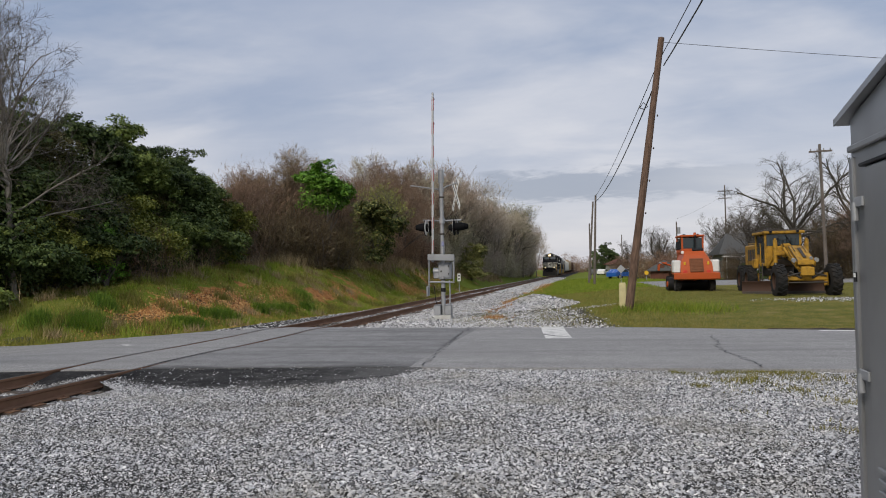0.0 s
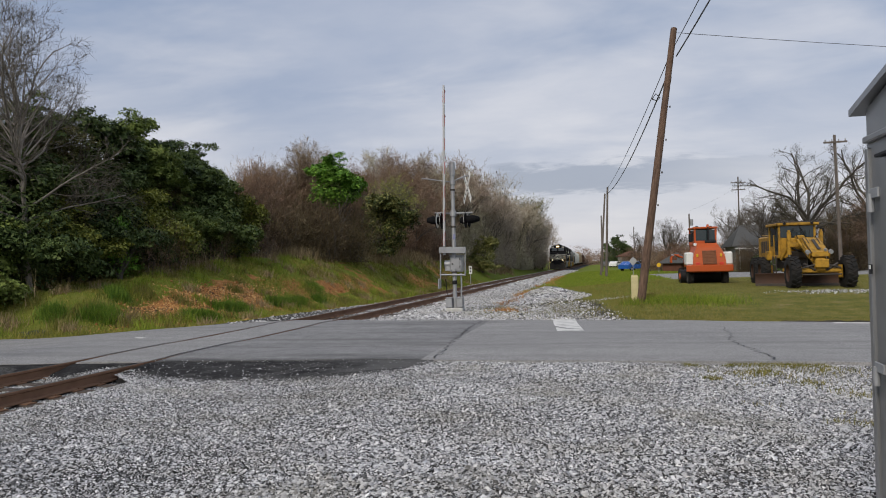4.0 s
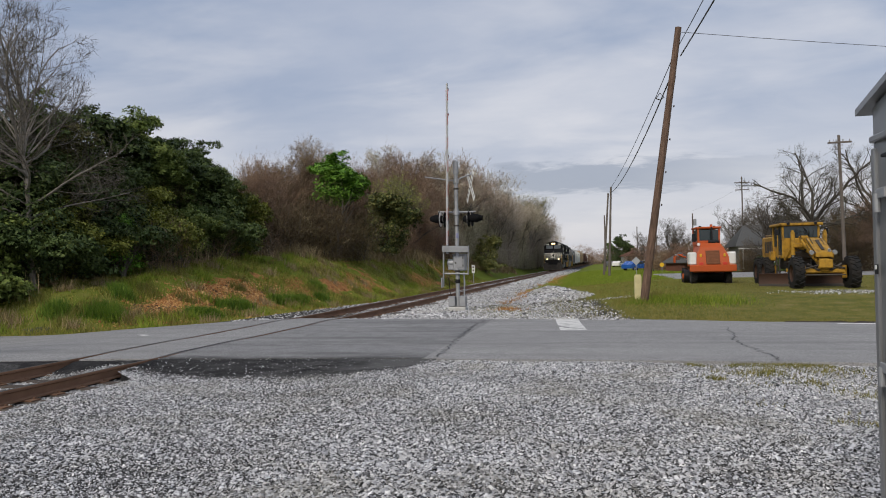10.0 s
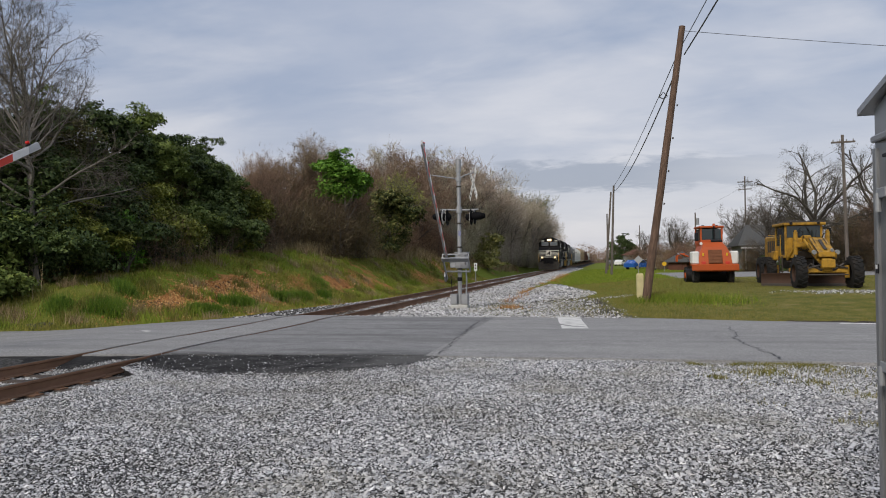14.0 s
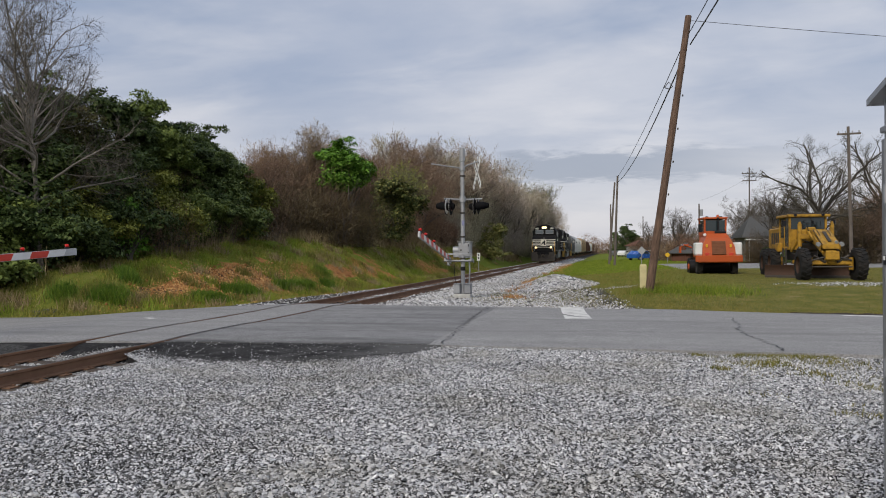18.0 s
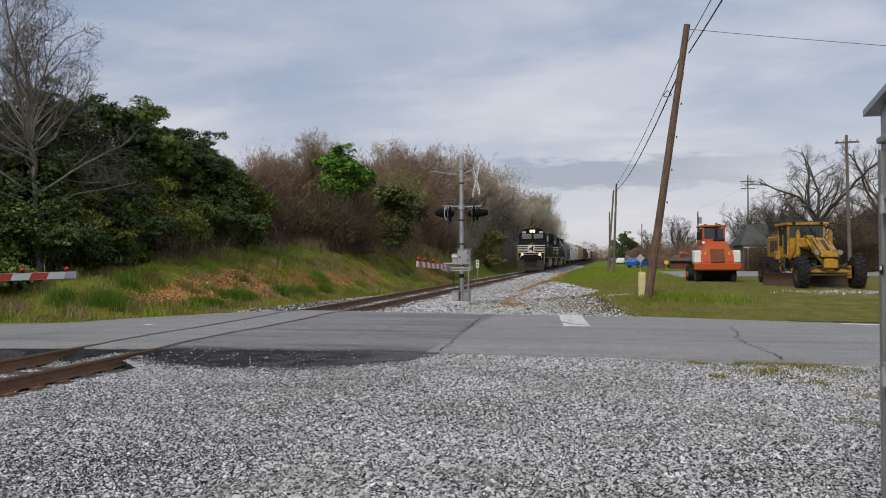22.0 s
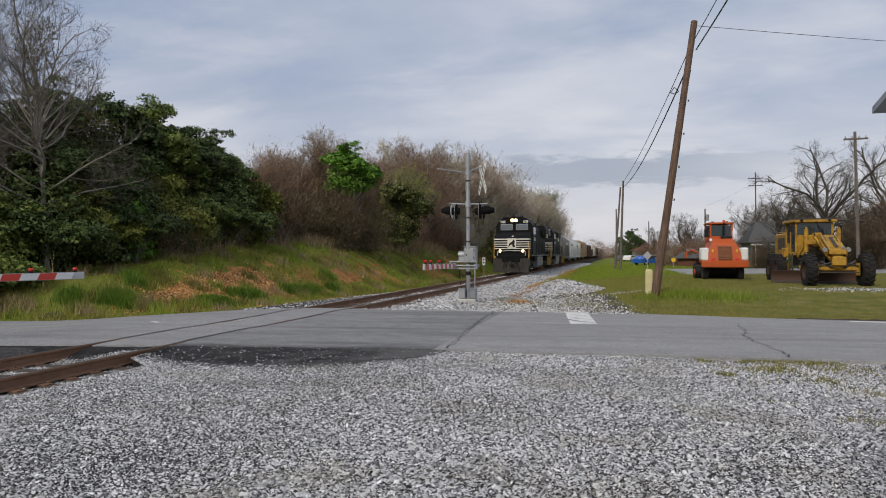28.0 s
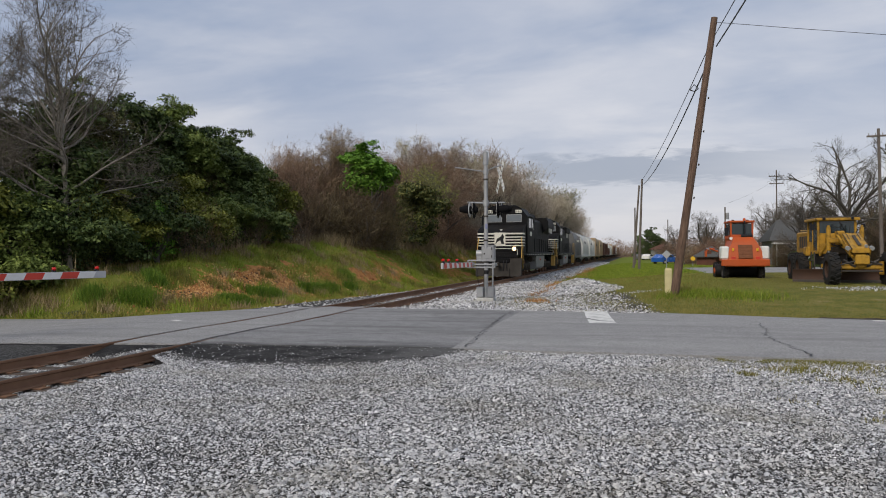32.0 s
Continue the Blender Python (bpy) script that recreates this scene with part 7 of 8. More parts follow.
    spots += [(rng.uniform(1.2, 4.6), rng.uniform(7.6, 12.0), rng.uniform(0.04, 0.12), int(rng.integers(12, 45)), 0.08) for _ in range(26)]
    spots += [(rng.uniform(-4.6, 0.4), rng.uniform(21.6, 30.0), rng.uniform(0.3, 0.7), int(rng.integers(120, 420)), 0.09) for _ in range(16)]
    x = np.concatenate([rng.normal(a, r, k) for a, b, r, k, h in spots])
    y = np.concatenate([rng.normal(b, r, k) for a, b, r, k, h in spots])
    h = np.concatenate([rng.uniform(0.4, 1.1, k) * h for a, b, r, k, h in spots])
    keep = (y > far_edge(x) + 0.05) | (y < near_edge(x) - 0.03)
    grow("weeds", "blade", rng, x[keep], y[keep], h[keep], np.full(keep.sum(), 0.010), "small green weeds among the stones", 0.5)
    # yellowed fringe between yard and road
    n = 14000
    x = rng.uniform(1.2, 7.5, n)
    y = near_edge(x) - np.abs(rng.normal(0, 0.20, n)) - 0.01
    keep = rough_noise(x, y, 1.1, 44) > -0.3
    grow("grass", "blade", rng, x[keep], y[keep], rng.uniform(0.02, 0.07, keep.sum()), np.full(keep.sum(), 0.007), "thin yellowed grass fringe along the road edge", 0.5)


lay_stones()
verge_stones()
lay_rubble()
lay_grass()


# ---- trees ----
def tubes(seg, sides):
    """Tapered tubes from rows of (x0, y0, z0, x1, y1, z1, r0, r1)."""
    s = np.asarray(seg, float)
    p0, p1, r0, r1 = s[:, :3], s[:, 3:6], s[:, 6], s[:, 7]
    d = p1 - p0
    d /= np.linalg.norm(d, axis=1, keepdims=True) + 1e-9
    ref = np.where(np.abs(d[:, 2:3]) < 0.9, np.array([[0, 0, 1.0]]), np.array([[1.0, 0, 0]]))
    u = np.cross(d, ref)
    u /= np.linalg.norm(u, axis=1, keepdims=True) + 1e-9
    w = np.cross(d, u)
    a = 2 * np.pi * np.arange(sides) / sides
    ring = np.cos(a)[None, :, None] * u[:, None] + np.sin(a)[None, :, None] * w[:, None]
    v = np.concatenate([p0[:, None] + ring * r0[:, None, None], p1[:, None] + ring * r1[:, None, None]], 1)
    i = np.arange(sides)
    f = np.stack([i, (i + 1) % sides, sides + (i + 1) % sides, sides + i], 1)
    faces = (np.arange(len(s))[:, None, None] * 2 * sides + f[None]).reshape(-1, 4)
    return v.reshape(-1, 3), faces


def branching(seed, height, trunk_r, levels, kids, spread, lift=0.25, trunk=0.35, lean=0.05, wobble=0.18, shrink=0.66, straight=1.0):
    """Limbs of a bare tree: a list of segments for each level."""
    rng = random.Random(seed)
    out = [[] for _ in range(levels + 1)]

    def limb(p, d, length, r, lev):
        n = 4 if lev < levels else 2
        pts = [p]
        for k in range(n):
            wb = wobble * (straight if lev == 0 else 1)
            d = (d + Vector((rng.gauss(0, wb), rng.gauss(0, wb), rng.gauss(0, wb) + lift * 0.25))).normalized()
            q = pts[-1] + d * (length / n)
            ra, rb = r * (1 - 0.55 * k / n), r * (1 - 0.55 * (k + 1) / n)
            out[lev].append((*pts[-1], *q, ra, rb))
            pts.append(q)
        if lev == levels:
            return
        for k in range(kids[lev]):
            f = rng.uniform(0.35 if lev else trunk, 1.0)
            i = min(int(f * n), n - 1)
            b = pts[i].lerp(pts[i + 1], f * n - i)
            side = Vector((rng.gauss(0, 1), rng.gauss(0, 1), rng.gauss(0, 0.5)))
            nd = (d * (1 - spread) + side.normalized() * spread + Vector((0, 0, lift))).normalized()
            limb(b, nd, length * shrink * rng.uniform(0.7, 1.15) * (1.25 - 0.4 * f), max(r * 0.5 * (1.2 - 0.5 * f), 0.004), lev + 1)

    limb(Vector((0, 0, -0.2)), Vector((lean, lean * 0.5, 1)).normalized(), height * 0.62, trunk_r, 0)
    return out


def scatter_leaves(rng, n, blobs, size, clump=0.32, per=14, shell=0.72, lower=-1.0):
    """Leaf quads gathered in clumps on the shells of ellipsoids, turned outwards and upwards."""
    b = np.asarray(blobs, float)
    wgt = (b[:, 3] * b[:, 4] * b[:, 5]) ** (2 / 3)
    m = max(1, n // per)
    k = rng.choice(len(b), m, p=wgt / wgt.sum())
    d = rng.normal(size=(m, 3))
    d /= np.linalg.norm(d, axis=1, keepdims=True)
    d[:, 2] = np.where(d[:, 2] < lower, -d[:, 2], d[:, 2])
    c = b[k, :3] + d * b[k, 3:6] * (shell + (1.08 - shell) * rng.random((m, 1)) ** 0.6)
    c = np.repeat(c, per, 0) + rng.normal(0, clump, (m * per, 3)) * (1, 1, 0.6)
    N = len(c)
    nrm = np.repeat(d * 0.6 + rng.normal(0, 0.35, (m, 3)), per, 0) + np.array([0, 0, 0.55]) + rng.normal(0, 0.35, (N, 3))
    nrm /= np.linalg.norm(nrm, axis=1, keepdims=True)
    u = np.cross(nrm, rng.normal(size=(N, 3)))
    u /= np.linalg.norm(u, axis=1, keepdims=True) + 1e-9
    w = np.cross(nrm, u)
    s = (size * rng.uniform(0.6, 1.3, N))[:, None]
    v = np.stack([c - u * s, c - w * s * 0.5, c + u * s, c + w * s * 0.5], 1).reshape(-1, 3)
    return v, np.arange(4 * N).reshape(N, 4)


def slivers(rng, c, d, length, width):
    """Fine twigs: long thin three-cornered blades from c along d."""
    n = len(c)
    d = d / (np.linalg.norm(d, axis=1, keepdims=True) + 1e-9)
    w = np.cross(d, rng.normal(size=(n, 3)))
    w /= np.linalg.norm(w, axis=1, keepdims=True) + 1e-9
    L = (length * rng.uniform(0.5, 1.4, n))[:, None]
    bend = c + d * L * 0.55 + rng.normal(0, 0.10, (n, 3)) * L
    tip = bend + (d * 0.5 + rng.normal(0, 0.22, (n, 3))) * L
    w = w * width * rng.uniform(0.6, 1.3, n)[:, None]
    v = np.stack([c - w, c + w, bend + w * 0.7, bend - w * 0.7, tip], 1).reshape(-1, 3)
    o = 5 * np.arange(n)[:, None]
    f = np.concatenate([np.concatenate([o, o + 1, o + 2], 1), np.concatenate([o, o + 2, o + 3], 1), np.concatenate([o + 3, o + 2, o + 4], 1)])
    return v, f


def tree(name, m, label, group, trunk_mesh, crown_mesh, more=()):
    t = thing(name, m, label, "tree", group)
    part("trunk", trunk_mesh, None, t)
    part("crown", crown_mesh, None, t)
    for nm, me in more:
        part(nm, me, None, t)
    return t


def limbs_mesh(name, levels, mat, sides=5):
    vs, fs, o = [], [], 0
    for k, seg in enumerate(levels):
        if not seg:
            continue
        v, f = tubes(seg, sides if k < 2 else 3)
        vs.append(v), fs.append(f + o)
        o += len(v)
    return big_mesh(name, np.concatenate(vs), np.concatenate(fs), mat, True)


def evergreen_kind(seed, h, r, mat, n, size, base=0.0, lumps=44, low=0.10):
    """A dense crown of many leafy boughs with dark gaps between them."""
    rng = np.random.default_rng(seed)
    core = [(0, 0, h * (0.40 + 0.5 * low), r * 0.58, r * 0.58, h * 0.40 * (1 - low))]
    boughs = []
    for k in range(lumps):
        zz = low + (0.90 - low) * ((k * 0.618 + rng.uniform(0, 0.15)) % 1)
        a = 2.4 * k + rng.uniform(-0.5, 0.5)
        rr = r * (1.0 - 0.95 * max(0, zz - 0.35)) * rng.uniform(0.70, 1.0)
        s = r * rng.uniform(0.15, 0.32)
        boughs.append((rr * np.cos(a), rr * np.sin(a), h * zz, s * 1.1, s * 1.1, s * rng.uniform(0.55, 0.85)))
    for k in range(7):
        zz = rng.uniform(0.82, 1.0)
        q = 0.36 * (1.08 - zz) / 0.26
        a = rng.uniform(0, 6.28)
        boughs.append((q * r * np.cos(a), q * r * np.sin(a), h * zz, r * 0.15, r * 0.15, h * rng.uniform(0.03, 0.06)))
    v1, f1 = scatter_leaves(rng, int(n * 0.25), core, size, 0.15, 12)
    v2, f2 = scatter_leaves(rng, int(n * 0.75), boughs, size, 0.10, 16, 0.70, -0.25)
    v, f = np.concatenate([v1, v2]), np.concatenate([f1, f2 + len(v1)])
    v[:, 2] = np.maximum(v[:, 2], base + 0.05 * rng.random(len(v)))
    crown = big_mesh("crown", v, f, M[mat])
    limbs = branching(seed, h * 0.9, 0.13, 2, (7, 4), 0.5, 0.25, 0.15)
    return limbs_mesh("trunk", limbs, M["darkbark"]), crown


def thicket_kind(seed, h, r, n, length, width, mat="thicket", m=46, thick=1.0):
    """A tangle of brown twigs that rise and spread from many stems."""
    rng = np.random.default_rng(seed)
    a, q = rng.uniform(0, 2 * np.pi, m), np.sqrt(rng.random(m))
    foot = np.stack([0.7 * r * q * np.cos(a), 0.7 * r * q * np.sin(a), 0 * a], 1)
    top = foot * rng.uniform(1.0, 1.5, (m, 1)) + np.stack([rng.normal(0, 0.4, m), rng.normal(0, 0.4, m), h * rng.uniform(0.45, 1.0, m) * (1.05 - 0.35 * q)], 1)
    mid = (foot + top) / 2 + rng.normal(0, 0.22, (m, 3)) * (1, 1, 0.3)
    rad = thick * rng.uniform(0.015, 0.045, m)[:, None]
    stems = np.concatenate([np.concatenate([foot, mid, rad, rad * 0.7], 1), np.concatenate([mid, top, rad * 0.7, rad * 0.3], 1)])
    v, f = tubes(stems, 4)
    trunk = big_mesh("trunk", v, f, M["darkbark"])
    k = rng.integers(0, m, n)
    t = rng.random(n)[:, None] ** 0.8
    c = np.where(t < 0.5, foot[k] + (mid[k] - foot[k]) * t * 2, mid[k] + (top[k] - mid[k]) * (t * 2 - 1))
    c = c + rng.normal(0, 0.30 + 0.03 * r, (n, 3))
    c[:, 2] = np.maximum(c[:, 2], 0.02)
    out = c - np.array([0, 0, h * 0.4])
    d = out / (np.linalg.norm(out, axis=1, keepdims=True) + 0.3) * 0.5 + np.array([0, 0, 0.55]) + rng.normal(0, 0.5, (n, 3))
    v, f = slivers(rng, c, d, length, width)
    return trunk, big_mesh("crown", v, f, M[mat])


def bare_kind(seed, h, r0, levels, kids, spread, mat_trunk, buds=0, bud_mat="bud", bud_size=0.05, lift=0.25, trunk=0.35, brush=9000, brush_size=(0.42, 0.0055), brush_mat=None, **kw):
    limbs = branching(seed, h, r0, levels, kids, spread, lift, trunk, **kw)
    main = limbs_mesh("trunk", limbs[:3], M[mat_trunk])
    fine = np.concatenate([np.asarray(s) for s in limbs[3:]]) if levels >= 3 else np.asarray(limbs[-1])
    rng = np.random.default_rng(seed + 50)
    tone = brush_mat or {"darkbark": "twig", "bark": "greytwig", "blackbark": "darktwig"}[mat_trunk]
    v, f = tubes(fine, 3)
    f = np.concatenate([f[:, [0, 1, 2]], f[:, [0, 2, 3]]])
    k = rng.integers(0, len(fine), brush)
    p0, p1 = fine[k, :3], fine[k, 3:6]
    way = p1 - p0
    way /= np.linalg.norm(way, axis=1, keepdims=True) + 1e-9
    v2, f2 = slivers(rng, p0 + (p1 - p0) * rng.random((brush, 1)), way * 0.7 + rng.normal(0, 0.5, (brush, 3)) + np.array([0, 0, 0.3]), *brush_size)
    twigs = big_mesh("crown", np.concatenate([v, v2]), np.concatenate([f, f2 + len(v)]), M[tone])
    extra = []
    if buds:
        tips = fine[rng.integers(0, len(fine), buds), 3:6] + rng.normal(0, 0.08, (buds, 3))
        u, w = rng.normal(size=(buds, 3)) * bud_size, rng.normal(size=(buds, 3)) * bud_size
        v = np.stack([tips, tips + u, tips + w], 1).reshape(-1, 3)
        extra.append(("foliage", big_mesh("foliage", v, np.arange(3 * buds).reshape(-1, 3), M[bud_mat])))
    return main, twigs, extra


def fan_tree(seed, h, reach, r0, fork=0.45, leaders=5, lean=0.24, low=4, extra=(0.35, 1.0, 0.8, 0.55), bark="bark", tone="greytwig", brush=12000, crook=0.13, thin=0.006):
    """A leafless tree: a forked trunk, crooked limbs fanning out, fine twigs towards the rim."""
    rng = random.Random(seed)
    main, fine = [], []

    def shoot(p, d, length, r, lev):
        n = max(3, int(length / (0.55, 0.5, 0.4, 0.28, 0.2)[lev]))
        for k in range(n):
            d = (d + Vector((rng.gauss(0, crook), rng.gauss(0, crook), rng.gauss(0, crook * 0.8) + (0.045 if lev < 3 else 0.02)))).normalized()
            q = p + d * (length / n)
            (main if lev < 2 else fine).append((*p, *q, r * (1 - 0.70 * k / n), r * (1 - 0.70 * (k + 1) / n)))
            if lev < 4 and (k > 1 or lev != 1):
                for j in range(1 + (rng.random() < extra[lev])):
                    side = d.cross(Vector((rng.gauss(0, 1), rng.gauss(0, 1), rng.gauss(0, 1)))).normalized()
                    nd = (d * 0.80 + side * rng.uniform(0.45, 0.8) + Vector((0, 0, 0.06))).normalized()
                    along = length * (1 - k / n) * (0.40 if lev == 0 else 0.55) + (1.0, 0.6, 0.30, 0.18)[lev]
                    shoot(p.lerp(q, rng.random()), nd, along * rng.uniform(0.65, 1.1), max(r * (1 - 0.6 * k / n) * 0.52, thin), lev + 1)
            p = q

    foot = Vector((0, 0, -0.2))
    for k in range(10):
        up = foot + Vector((rng.gauss(0, 0.05), rng.gauss(0, 0.05), h * fork / 10 + 0.02))
        main.append((*foot, *up, r0 * (1 - 0.04 * k), r0 * (1 - 0.04 * (k + 1))))
        foot = up
        if k >= low:
            for j in range(2):
                a = 2.4 * k + 3.0 * j + rng.uniform(-0.4, 0.4)
                shoot(foot, Vector((math.cos(a), math.sin(a), rng.uniform(0.22, 0.6))).normalized(), reach * rng.uniform(0.72, 0.95), r0 * 0.38, 1)
    for k in range(leaders):
        a = 6.283 * k / leaders + rng.uniform(-0.3, 0.3)
        shoot(foot, Vector((lean * math.cos(a), lean * math.sin(a), 1.0)).normalized(), h * (1 - fork) * rng.uniform(0.8, 1.0), r0 * 0.5, 0)
    v, f = tubes(np.asarray(main), 6)
    trunk_mesh = big_mesh("trunk", v, f, M[bark], True)
    fine = np.asarray(fine)
    v, f = tubes(fine, 3)
    f = np.concatenate([f[:, [0, 1, 2]], f[:, [0, 2, 3]]])
    g = np.random.default_rng(seed)
    k = g.integers(0, len(fine), brush)
    p0, p1 = fine[k, :3], fine[k, 3:6]
    way = (p1 - p0) / (np.linalg.norm(p1 - p0, axis=1, keepdims=True) + 1e-9)
    v2, f2 = slivers(g, p1, way * 0.9 + g.normal(0, 0.5, (len(k), 3)) + np.array([0, 0, 0.2]), 0.18, 0.0045)
    v, f = np.concatenate([v, v2]), np.concatenate([f, f2 + len(v)])
    return trunk_mesh, big_mesh("crown", v, f, M[tone])


def plant_wood():
    rng = random.Random(12)
    ever = [evergreen_kind(1, 7.6, 2.9, "ever", 44000, 0.082), evergreen_kind(2, 8.0, 2.6, "holly", 42000, 0.078), evergreen_kind(3, 7.0, 3.1, "ever", 44000, 0.085)]
    shrub = [evergreen_kind(11, 3.4, 1.9, "olive", 16000, 0.068, 0, 30), evergreen_kind(12, 2.8, 1.7, "holly", 14000, 0.068, 0, 30), evergreen_kind(13, 4.2, 2.0, "ever", 18000, 0.072, 0, 30)]
    brown = [bare_kind(21, 8.6, 0.12, 4, (11, 7, 6, 4), 0.55, "darkbark", 2500, "bud", 0.04, trunk=0.08, brush=14000), bare_kind(22, 9.2, 0.13, 4, (10, 7, 6, 4), 0.5, "darkbark", 2500, "bud", 0.04, trunk=0.1, brush=14000), bare_kind(23, 7.6, 0.10, 4, (12, 7, 6, 3), 0.6, "darkbark", 2500, "bud", 0.04, trunk=0.06, brush=14000)]
    # used beyond y = 80: twigs paled to carry the haze of distance in their colour
    brown_far = [bare_kind(24, 8.6, 0.12, 4, (12, 7, 5, 2), 0.52, "darkbark", 1500, "bud", 0.06, trunk=0.1, brush=11000, brush_size=(0.5, 0.010), brush_mat="greyhazethicket"), bare_kind(25, 9.2, 0.12, 4, (12, 7, 5, 2), 0.48, "darkbark", 1500, "bud", 0.06, trunk=0.12, brush=11000, brush_size=(0.5, 0.010), brush_mat="greyhazethicket")]
    tall = [fan_tree(31, 11.6, 3.0, 0.17, 0.34, 6, 0.30, 5, (0.4, 0.6, 0.4, 0.2), "bark", "greyhazethicket", 3000, 0.13, 0.012), fan_tree(32, 11.0, 2.8, 0.16, 0.36, 5, 0.32, 5, (0.4, 0.6, 0.4, 0.2), "bark", "palethicket", 3000, 0.13, 0.012)]

    def put(name, kind, x, y, s, label, group, sx=None):
        sx = sx or s
        m = Matrix.Translation((x, y, float(land(x, y)) - 0.05)) @ Matrix.Rotation(rng.uniform(0, 6.28), 4, "Z") @ Matrix.Diagonal((sx, sx, s, 1))
        return tree(name, m, label, group, kind[0], kind[1], kind[2] if len(kind) > 2 else ())

    for i, (x, y, s) in enumerate([(-25.0, 20.5, 0.86), (-23.6, 23.4, 0.95), (-22.6, 26.2, 1.2), (-22.4, 29.0, 1.14), (-21.6, 31.4, 1.08), (-21.8, 34.2, 1.06), (-21.2, 36.8, 1.02), (-22.6, 39.2, 0.86), (-27.5, 24.5, 1.15), (-26.0, 29.5, 1.1), (-25.2, 34.0, 1.0), (-28.5, 20.5, 0.9), (-25.0, 38.5, 0.92), (-23.8, 27.2, 1.12)]):
        put("evergreen_tree", ever[i % 3], x, y, s * 0.84 * rng.uniform(0.95, 1.05), "dense dark green broadleaf evergreen at the wood's edge", "trees of the wood")
    for i, (x, y, s) in enumerate([(-21.8, 19.4, 1.1), (-20.8, 21.2, 1.0), (-20.4, 23.0, 1.0), (-20.2, 25.0, 0.85), (-20.0, 27.2, 0.95), (-19.8, 29.6, 0.9), (-19.6, 32.0, 0.85), (-19.6, 34.8, 0.95), (-19.7, 37.6, 0.9), (-19.6, 47.0, 0.42), (-22.6, 17.8, 1.2)]):
        put("shrub", shrub[(0, 1, 2, 0, 2)[i % 5]], x, y, s * 1.15, "leafy olive-green shrub at the foot of the wood", "shrubs of the wood")
    for i, (x, y, s) in enumerate([(-21.2, 42, 0.57), (-21.8, 45, 0.63), (-20.6, 47.5, 0.9), (-21.6, 50.5, 0.82), (-20.2, 53, 0.72), (-22.5, 55.5, 1), (-19.8, 60.5, 0.78), (-20.8, 64.5, 0.78), (-19.4, 68, 1.2), (-21, 72, 1.06), (-18.6, 75, 0.99), (-19.8, 79.5, 1.34), (-18, 84, 1.13), (-18.8, 89, 1.14), (-17.2, 94, 1.47), (-17.8, 100, 1.37), (-16.4, 106, 1.25), (-16.8, 112, 1.57), (-15.6, 119, 1.26), (-15.8, 127, 1.25), (-14.8, 136, 1.54), (-14.6, 146, 1.4), (-14, 158, 1.26), (-13.6, 172, 1.28), (-13.4, 188, 1.16), (-24, 48, 0.63), (-24, 60, 1.05), (-23, 68, 0.95)]):
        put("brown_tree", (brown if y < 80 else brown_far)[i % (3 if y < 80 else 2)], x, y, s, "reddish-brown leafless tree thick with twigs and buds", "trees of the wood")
    wide = fan_tree(33, 10.4, 4.8, 0.125, extra=(0.7, 0.65, 0.5, 0.3), brush=5000)
    put("bare_tree", wide, -19.9, 22.6, 1.0, "broad pale grey leafless tree rising over the evergreens", "trees of the wood")
    put("bare_tree", wide, -24.4, 21.8, 0.95, "broad pale grey leafless tree rising over the evergreens", "trees of the wood")
    for i, (x, y, s) in enumerate([(-22.4, 54.0, 0.78), (-24.0, 79.0, 1.03), (-21.2, 80.0, 1.02), (-19.4, 86.0, 1.03), (-18.6, 95.0, 1.05), (-18.0, 104.0, 1.08), (-22.6, 72.0, 0.90), (-17.2, 116.0, 1.05), (-16.4, 128.0, 1.05)]):
        put("bare_tree", tall[i % 2], x, y, s, "tall pale grey leafless tree with fine upright branches", "trees of the wood")
    filler = [thicket_kind(61, 7.4, 3.0, 17000, 0.42, 0.011), thicket_kind(62, 6.6, 3.2, 17000, 0.42, 0.011)]
    # far thickets, likewise paled in colour for haze
    sparse = [thicket_kind(63, 7.4, 2.6, 13000, 0.48, 0.013, "greyhazethicket"), thicket_kind(64, 7.0, 2.4, 12000, 0.48, 0.013, "palethicket")]
    for i in range(30):
        yy = 41 + 4.2 * i + 0.02 * i * i
        xx = float(np.interp(yy, [40, 60, 80, 100, 130, 170, 200], [-22.5, -21.8, -20.4, -18.8, -17.0, -15.2, -14.2]))
        sc = float(np.interp(yy, [40, 60, 80, 95, 110, 170], [0.9, 1.15, 1.45, 1.4, 1.3, 1.25])) * rng.uniform(0.72, 1.1)
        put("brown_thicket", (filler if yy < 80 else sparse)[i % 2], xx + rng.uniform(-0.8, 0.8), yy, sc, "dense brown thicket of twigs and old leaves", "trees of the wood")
    for i in range(26):
        yy = 46 + 4.0 * i
        xx = float(np.interp(yy, [40, 60, 80, 100, 130, 170], [-19.6, -18.6, -17.2, -16.0, -14.8, -13.8]))
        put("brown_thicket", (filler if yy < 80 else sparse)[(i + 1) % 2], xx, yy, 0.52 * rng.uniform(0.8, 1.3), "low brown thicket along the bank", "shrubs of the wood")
    low_brush = thicket_kind(67, 3.7, 1.7, 5200, 0.40, 0.011, "bramble", 30, 0.7)
    drab = evergreen_kind(65, 7.4, 2.4, "oliveshade", 42000, 0.055)
    put("evergreen_tree", drab, -21.6, 26.4, 0.86, "drab olive-brown evergreen among the darker ones", "trees of the wood")
    put("evergreen_tree", drab, -21.6, 33.0, 0.74, "drab olive-brown evergreen among the darker ones", "trees of the wood")
    thin = thicket_kind(66, 2.8, 0.8, 520, 0.42, 0.006, "thicket", 12, 0.35)
